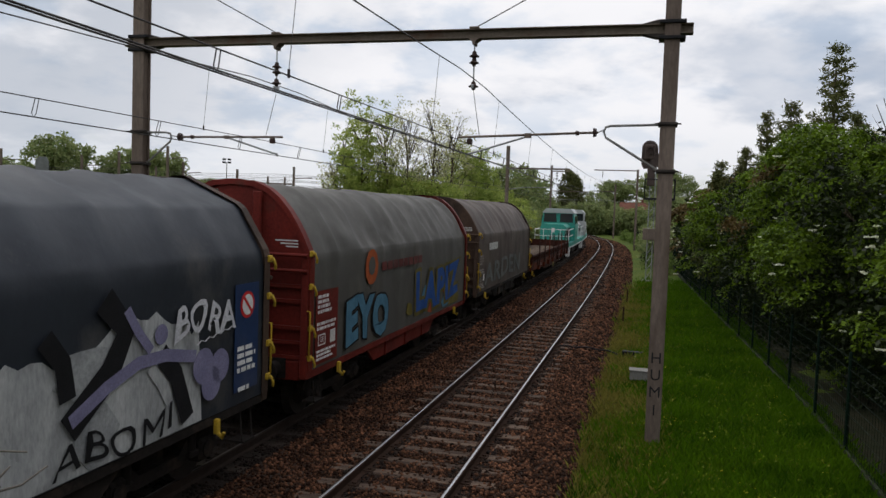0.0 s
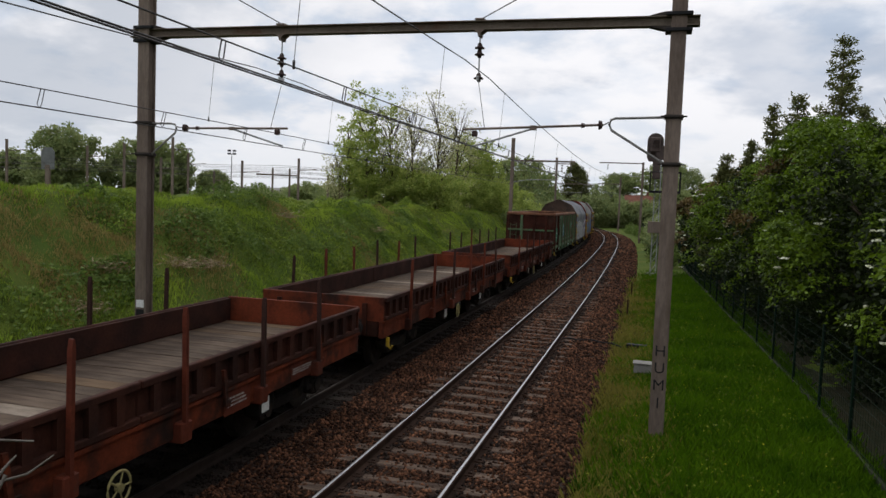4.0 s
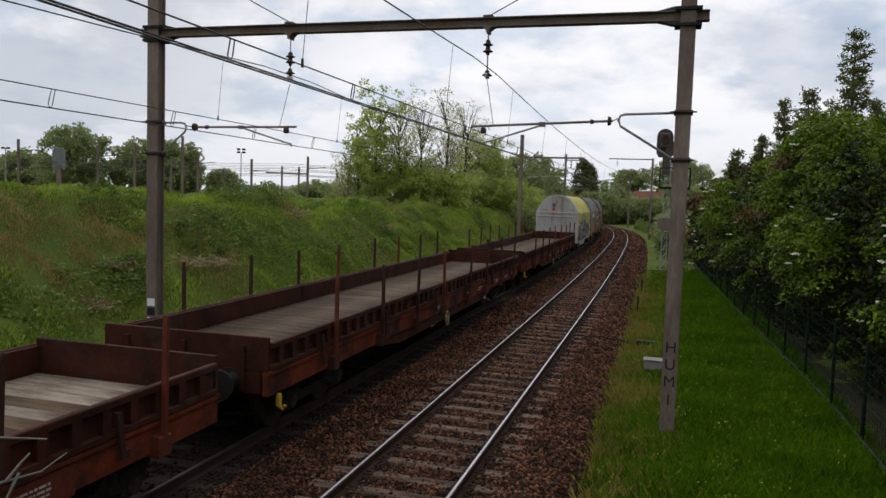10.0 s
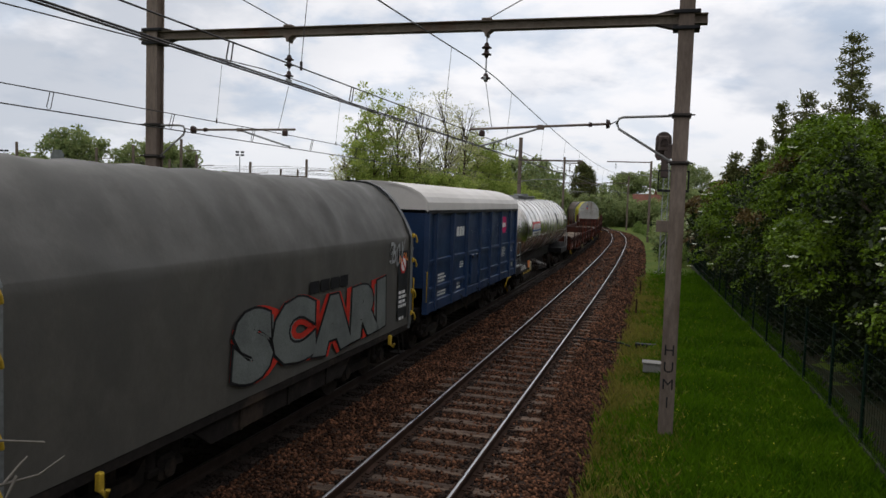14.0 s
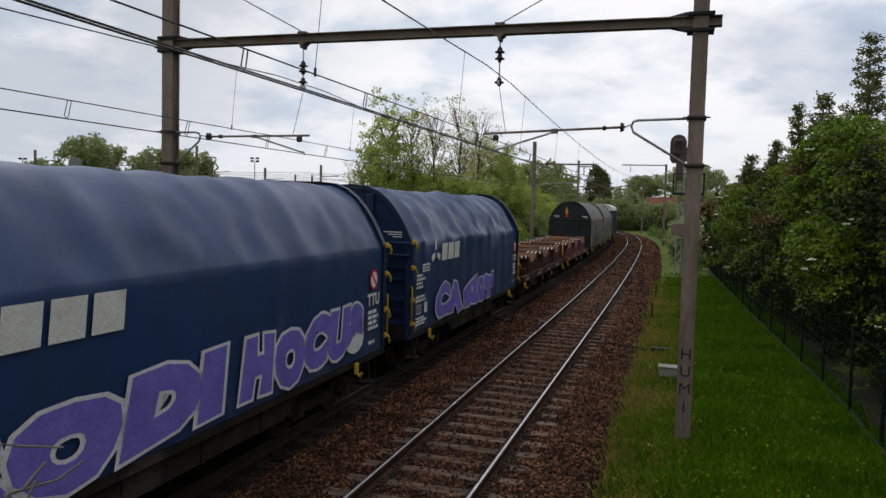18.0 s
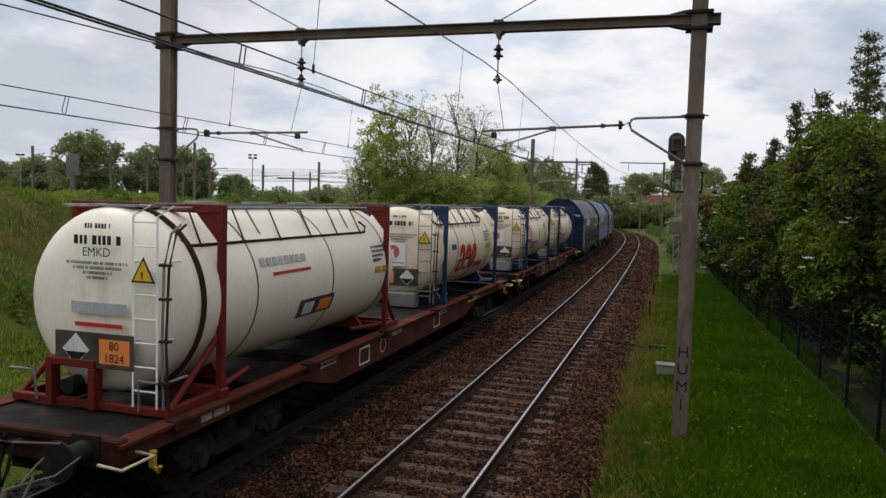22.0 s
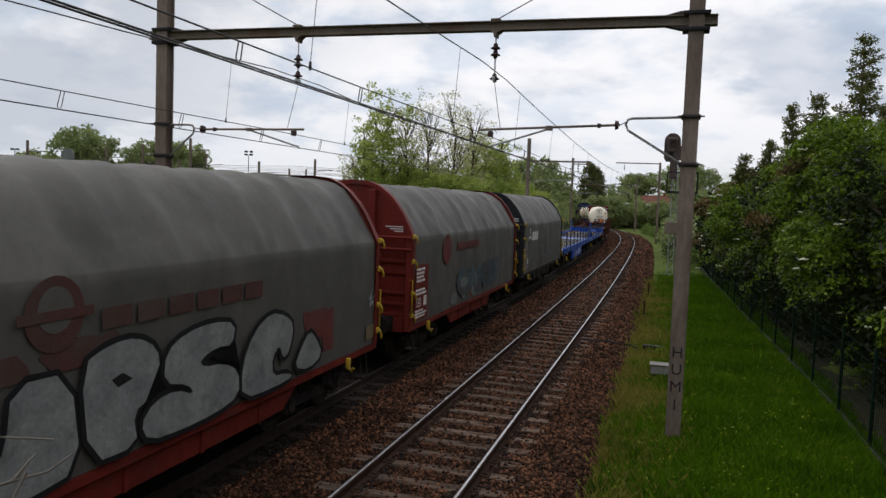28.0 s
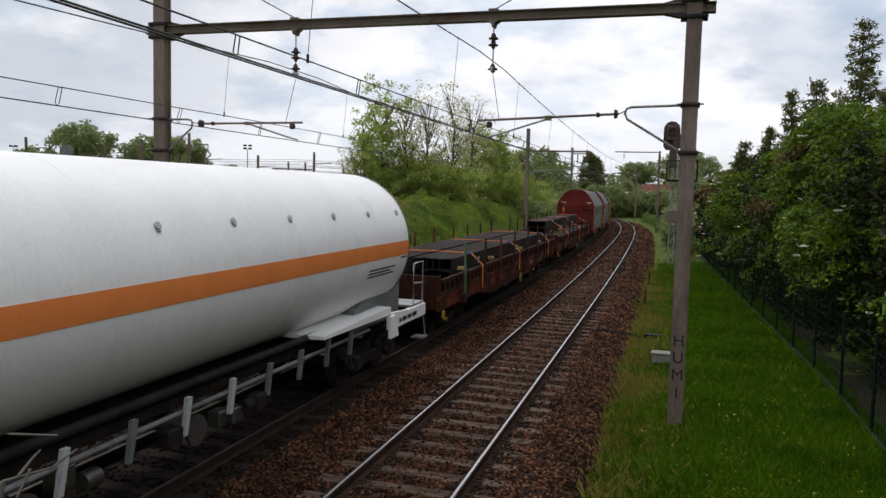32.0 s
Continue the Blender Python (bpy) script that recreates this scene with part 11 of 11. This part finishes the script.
def build_twig():
    """A dead shrub whose pale twig tips reach up beside the viewer."""
    t = thing("bare_shrub", pose(-0.92, 1.02, -0.35), "leafless dead shrub with thin pale twigs", "shrub")
    base = Vector((-0.92, 1.02, -0.35))
    stem = [(-0.92, 1.02, -0.45), (-0.90, 1.04, 1.2), (-0.86, 1.07, 2.4), TWIGS[1][0]]
    part("stem", Shape().tube([Vector(q) - base for q in stem], 0.02, 6, 0.005), TWIG, t)
    part("twig", Shape().tube([Vector(q) - base for q in [(-0.87, 1.06, 2.6)] + TWIGS[0]], 0.0035, 5, 0.0018), TWIG, t)
    for pts in TWIGS[1:]:
        part("twig", Shape().tube([Vector(q) - base for q in pts], 0.0035, 5, 0.0015), TWIG, t)


TWIGS = [[(-0.774, 1.215, 3.435), (-0.753, 1.226, 3.429), (-0.69, 1.259, 3.418)], [(-0.751, 1.199, 3.357), (-0.735, 1.211, 3.36), (-0.69, 1.24, 3.368), (-0.659, 1.266, 3.393)],
         [(-0.733, 1.212, 3.36), (-0.719, 1.23, 3.385), (-0.709, 1.241, 3.399)], [(-0.718, 1.225, 3.371), (-0.725, 1.21, 3.344), (-0.73, 1.199, 3.325)]]
build_twig()
build_hedge()
build_conifers()
build_trees()
build_weeds()
build_grass()


# ---- the yard beyond the bank ----
PALE_TRAIN = surf("white_train_paint", (0.62, 0.63, 0.64), (0.55, 0.56, 0.57), rough=0.4, bump=0.02)
ROOF_TILE = surf("red_roof_tiles", (0.15, 0.062, 0.042), (0.11, 0.05, 0.036), rough=0.85, scale=1.0, fine=6, bump=0.4)
WALL_PALE = surf("pale_render", (0.42, 0.36, 0.28), (0.36, 0.31, 0.25), rough=0.9, scale=0.6, fine=8)


def build_yard():
    masts = ((-62.0, 106, 9.6), (-53.6, 112, 9.4), (-44.7, 104, 9.6), (-42.7, 112, 8.1), (-36.6, 100, 10.3), (-37.3, 108, 8.7), (-28.8, 105, 7.8), (-20.6, 103, 8.3), (-19.0, 118, 6.7), (-38.9, 125, 6.8), (-17.4, 122, 6.5))
    for k, (x, y, h) in enumerate(masts):
        m = thing("yard_mast", pose(x, y, 0.3), "distant grey mast in the railway yard", "mast", "yard masts")
        part("pole", Shape().box(-0.14, 0.14, -0.14, 0.14, -0.5, h), MAST, m)
        part("bracket", Shape().tube([(0, 0, h - 1.6), (2.4, 0.2, h - 1.4)], 0.06, 5), MAST, m)
    lamp = thing("yard_lamp", pose(-29.7, 103, 0.3), "distant lamp mast with floodlights", "lamp mast")
    part("pole", Shape().tube([(0, 0, -0.5), (0, 0, 8.6)], 0.09, 6, 0.06), STEEL, lamp)
    for dx in (-0.35, 0.35):
        for z in (8.6, 9.0):
            part("floodlight", Shape().box(dx - 0.2, dx + 0.2, -0.15, 0.15, z - 0.12, z + 0.12), BLACK, lamp)
    lamp = thing("yard_lamp", pose(-62.6, 104, 0.3), "distant lamp mast with floodlights", "lamp mast")
    part("pole", Shape().tube([(0, 0, -0.5), (0, 0, 8.2)], 0.09, 6, 0.06), STEEL, lamp)
    for dx in (-0.35, 0.35):
        part("floodlight", Shape().box(dx - 0.2, dx + 0.2, -0.15, 0.15, 8.1, 8.35), BLACK, lamp)
    # a light portal
    g = thing("yard_portal", pose(-26.2, 112, 0.3), "distant steel portal over yard tracks", "catenary portal")
    for x in (0.0, 2.5):
        part("post", Shape().box(x - 0.12, x + 0.12, -0.12, 0.12, -0.5, 7.2), MAST, g)
    part("beam", Shape().box(-2.4, 3.6, -0.1, 0.1, 6.10, 6.30), MAST, g)
    w = thing("yard_wires", pose(0, 0, 0), "thin overhead wires across the railway yard", "overhead wires")
    for k in range(9):
        z = 6.2 + (k % 3) * 0.75
        y = 102 + 2.2 * k
        part("wire", Shape().tube([(-120 + 6 * i, y + 0.02 * i, z - 0.25 * math.sin(math.pi * ((i / 4.0) % 1.0))) for i in range(20)], 0.022, 4), WIRE, w)
    # a pale signal gantry with a rounded top
    t = thing("signal_mast", pose(-55.7, 105, 0.3), "grey rounded signal board on a mast", "signal")
    part("pole", Shape().box(-0.3, 0.3, -0.2, 0.2, -0.5, 6.2), MAST, t)
    part("board", Shape().prism([(-0.9, 5.6), (0.9, 5.6), (0.9, 8.0), (0.5, 8.6), (-0.5, 8.6), (-0.9, 8.0)], "y", -0.1, 0.1), GREY_END, t)
    # the house on the hill
    h = thing("house", pose(43.6, 176.0, 1.3, 0, 0, -12), "small pale house with a red tiled roof among trees", "house")
    part("wall", Shape().box(-3, 3, -3, 3, -2.0, 2.6), WALL_PALE, h)
    part("roof", Shape().prism([(-3.4, 2.5), (3.4, 2.5), (0, 5.2)], "x", -3.3, 3.3), ROOF_TILE, h, "red tiled gable roof")
    for x in (-1.7, 1.5):
        part("window", Shape().box(x - 0.5, x + 0.5, -3.06, -3.0, 0.6, 1.9), DARK_GLASS, h)
    part("chimney", Shape().box(1.6, 2.1, 0.3, 0.8, 4.4, 6.0), ROOF_TILE, h)
    # a long pale shed across the yard
    b = thing("yard_shed", pose(-38.0, 172.0, 0.3), "long pale distant shed beyond the railway yard", "shed")
    part("wall", Shape().box(-11, 11, -4, 4, -0.3, 3.6), PALE, b)
    part("roof", Shape().prism([(-4.4, 3.55), (4.4, 3.55), (0, 4.7)], "x", -11.3, 11.3), CONCRETE, b, "grey low-pitched roof")
    for k in range(5):
        part("door", Shape().box(-9.4 + 4.2 * k, -7.2 + 4.2 * k, -4.05, -4.0, 0.0, 2.6), GREY_END, b)
    # white shed far off behind the grass
    b = thing("trackside_hut", spot(84.0, -12.0, 1.0), "low grey concrete hut in the grass", "hut")
    part("wall", Shape().box(-1.2, 1.2, -0.9, 0.9, -0.6, 1.3), CONCRETE, b)
    part("roof", Shape().box(-1.4, 1.4, -1.1, 1.1, 1.3, 1.45, 0.03), CONCRETE, b)
    # parked vehicles beyond the bank
    for k, (x, y) in enumerate(((-14.5, 128.0), (-19.5, 130.0))):
        c = thing("parked_van", pose(x, y, 0.5, 0, 0, 5), "distant blue van parked in the yard", "van", "parked vans")
        part("body", Shape().prism([(-2.4, 0.4), (2.4, 0.4), (2.4, 1.3), (1.6, 1.5), (1.0, 2.5), (-2.4, 2.6)], "y", -0.95, 0.95), FRAME_BLUE, c)
        part("windscreen", Shape().prism([(1.55, 1.55), (1.05, 2.35), (1.10, 2.4), (1.62, 1.58)], "y", -0.85, 0.85), DARK_GLASS, c)
        for dx in (-1.5, 1.5):
            for dy in (-0.9, 0.9):
                part("wheel", Shape().disc((dx, dy, 0.36), 0.36, "y", 12, 0.2), BLACK, c)


def build_passenger_train():
    """White coaches that draw past behind the bank."""
    for k in range(6):
        c = thing("passenger_coach", pose(0, 0, 0), "white passenger coach of a distant passing train", "passenger coach", "passenger coaches")
        part("body", Shape().prism([(-1.4, 1.0), (1.4, 1.0), (1.45, 2.2), (1.3, 3.7), (0.8, 4.15), (-0.8, 4.15), (-1.3, 3.7), (-1.45, 2.2)], "x", -12.2, 12.2), PALE_TRAIN, c)
        for i in range(8):
            x = -9.6 + i * 2.75
            part("window", Shape().box(x - 0.95, x + 0.95, -1.47, -1.36, 2.3, 3.25), DARK_GLASS, c)
        for i in (-8.5, 8.5):
            part("bogie", Shape().box(i - 1.5, i + 1.5, -1.1, 1.1, 0.2, 0.9, 0.05), UNDER, c)
        COACHES.append((c, k))


COACHES = []
build_yard()
build_passenger_train()


# ---- sleepers and loose stones ----
def build_sleepers():
    me = Shape().box(-0.125, 0.125, -1.28, 1.28, -0.06, 0.0, 0.012).mesh("sleeper")
    fix(me)
    sleeper, dark_sleeper = me, me.copy()
    sleeper.materials.append(SLEEPER)
    dark_sleeper.materials.append(SLEEPER_DARK)
    plate_me = Shape().box(-0.09, 0.09, -0.16, 0.16, 0, 0.018, 0.004).box(-0.03, 0.03, -0.13, -0.07, 0.018, 0.04).box(-0.03, 0.03, 0.07, 0.13, 0.018, 0.04).mesh("rail_chair")
    fix(plate_me)
    plate_me.materials.append(RAIL_SIDE)
    r = random.Random(5)
    for base, c in TRACKS:
        s = -18.88
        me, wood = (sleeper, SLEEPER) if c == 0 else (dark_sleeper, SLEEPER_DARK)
        rest = Shape()
        far = 75 if c == 0 else 30
        while s < 130:
            z = -0.152 + r.uniform(-0.008, 0.006)
            if s < far:
                part("sleeper", me, None, base, m=spot(s + r.uniform(-0.02, 0.02), c + r.uniform(-0.03, 0.03), z, r.uniform(-0.8, 0.8)))
            else:
                x, y, th = line(s, c)
                m = spot(s, c, z)
                v = [m @ Vector(p) for p in ((-0.125, -1.28, 0), (0.125, -1.28, 0), (0.125, 1.28, 0), (-0.125, 1.28, 0), (-0.125, -1.28, -0.05), (0.125, -1.28, -0.05), (0.125, 1.28, -0.05), (-0.125, 1.28, -0.05))]
                rest.add(v, [(0, 1, 2, 3), (0, 4, 5, 1), (1, 5, 6, 2), (2, 6, 7, 3), (3, 7, 4, 0)])
            if -4.1 < s < 24 and c == 0:
                for o in (-0.7525, 0.7525):
                    part("rail_chair", plate_me, None, base, m=spot(s, c + o, -0.175 + 0.022))
            s += 0.62
        part("far_sleepers", rest, wood, base, kind="stuff")


def build_stones():
    rng = np.random.RandomState(800)
    sets = []
    for n, s0, s1, l0, l1, size in ((44000, 0.5, 15, -2.6, 2.6, 0.027), (20000, 15, 32, -2.6, 2.6, 0.036), (12000, 0.0, 22, -5.6, -2.4, 0.03), (8000, 32, 60, -2.4, 2.6, 0.055), (6000, 60, 112, -2.4, 2.6, 0.085), (9000, 1.0, 30, 2.4, 3.5, 0.027), (6000, -16.0, 0.5, -2.5, 2.5, 0.045)):
        sets.append((rng.uniform(s0, s1, n), rng.uniform(l0, l1, n), np.full(n, size)))
    s, lat, size = (np.concatenate([q[i] for q in sets]) for i in range(3))
    # keep clear of the sleepers' tops and the rails
    inside = (np.abs(lat) < 1.2) | (np.abs(lat - TRACK_2) < 1.2)
    off = ((s + 4.0) % 0.62)
    off = np.minimum(off, 0.62 - off)
    keep = (~inside) | (off > 0.14) | (rng.uniform(size=len(s)) < 0.22)
    for c in (0.0, TRACK_2):
        for o in (-0.7525, 0.7525):
            keep &= np.abs(lat - c - o) > 0.085
    keep &= (lat < 2.5) | (rng.uniform(size=len(s)) > (lat - 2.5) * 0.9)
    s, lat, size = s[keep], lat[keep], size[keep]
    x, y, _ = line(s, lat)
    prof = np.interp(lat, [-6.4, -5.6, -5.15, -2.15, -1.8, -1.45, 1.45, 1.75, 2.55, 2.9], [-0.75, -0.42, -0.17, -0.17, -0.2, -0.17, -0.17, -0.22, -0.42, -0.75])
    verge = height(np.asarray(x), np.asarray(y))
    prof = np.where(lat > 2.4, np.maximum(prof, verge), prof)
    n = len(x)
    r = size * rng.uniform(0.6, 1.5, n)
    base = np.array([(1, 0, 0), (0, 1, 0), (-1, 0, 0), (0, -1, 0), (0, 0, 0.8), (0, 0, -0.8)], dtype=float)
    v = base[None] * (1 + rng.uniform(-0.35, 0.35, (n, 6, 3)))
    v = v + rng.uniform(-0.2, 0.2, (n, 6, 3))
    a = rng.uniform(0, 6.28, n)
    ca, sa = np.cos(a)[:, None], np.sin(a)[:, None]
    X, Y = v[:, :, 0] * ca - v[:, :, 1] * sa, v[:, :, 0] * sa + v[:, :, 1] * ca
    v = np.stack([X, Y, v[:, :, 2]], 2) * r[:, None, None]
    v += np.stack([x, y, prof + r * 0.35], 1)[:, None, :]
    f = np.array([(0, 1, 4), (1, 2, 4), (2, 3, 4), (3, 0, 4), (1, 0, 5), (2, 1, 5), (3, 2, 5), (0, 3, 5)])
    F = (f[None] + (np.arange(n) * 6)[:, None, None]).reshape(-1, 3)
    # oily by the near rails; on the train track dark for shade
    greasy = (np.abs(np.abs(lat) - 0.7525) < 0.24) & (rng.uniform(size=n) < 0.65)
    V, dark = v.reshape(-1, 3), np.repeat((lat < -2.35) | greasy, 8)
    ob = part("ballast_stones", cloud_mesh("ballast_stones", V, F[~dark], STONE), None)
    tagged(ob, "loose brown ballast stones between the rails", "stones", kind="stuff")
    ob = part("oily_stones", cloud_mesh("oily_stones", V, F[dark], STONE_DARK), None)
    tagged(ob, "ballast stones oily by the rails, coloured dark for shade under the train", "stones", kind="stuff")


build_sleepers()
build_stones()


# ---- what moves: the train runs away from the camera along the farther track ----
_VT = np.linspace(0, 32, 641)
_VV = np.interp(_VT, [0, 8, 16, 24, 32], [15.22, 15.20, 15.05, 14.81, 14.55])
_RUN = np.concatenate([[0], np.cumsum((_VV[1:] + _VV[:-1]) / 2 * 0.05)])


def train_pose(u, length, t):
    """The pose of a vehicle whose middle lies u metres behind the mark, t seconds into the run."""
    s = float(np.interp(t, _VT, _RUN)) - u
    d = length * 0.33
    x0, y0, _ = line(s - d, TRACK_2)
    x1, y1, _ = line(s + d, TRACK_2)
    return pose(float(x0 + x1) / 2, float(y0 + y1) / 2, 0, 0, 0, math.degrees(math.atan2(y1 - y0, x1 - x0)))


def motions():
    for ob, u, length in WAGONS:
        walk(ob, [(k * 0.5, train_pose(u, length, k * 0.5)) for k in range(65)])
    # each wheelset turns while its wagon runs past
    where = {ob.name: u for ob, u, length in WAGONS}
    turn = math.degrees(1 / 0.46)
    for wheel, wagon, dx in WHEELS:
        u = where[wagon.name]
        t0, t1 = (float(np.interp(u + d, _RUN, _VT)) for d in (-16.0, 42.0))
        rows, t = [(0.0, pose(dx, 0, 0.46))], math.ceil(t0 * 30) / 30
        while t < t1:
            if t > 0.02:
                rows.append((t, pose(dx, 0, 0.46, 0, float(np.interp(t, _VT, _RUN)) * turn % 360.0, 0)))
            t += 1 / 30.0
        if rows[-1][0] < 31.9:
            rows.append((32.0, rows[-1][1]))
        walk(wheel, rows)
    # the white train draws past in the yard, to the left
    for ob, k in COACHES:
        walk(ob, [(t, pose(-26.0 - 9.5 * (t - 25.0) + 24.9 * k + 12.5, 150.0, 0.35)) for t in (0.0, 8.0, 16.0, 24.0, 32.0)])


motions()
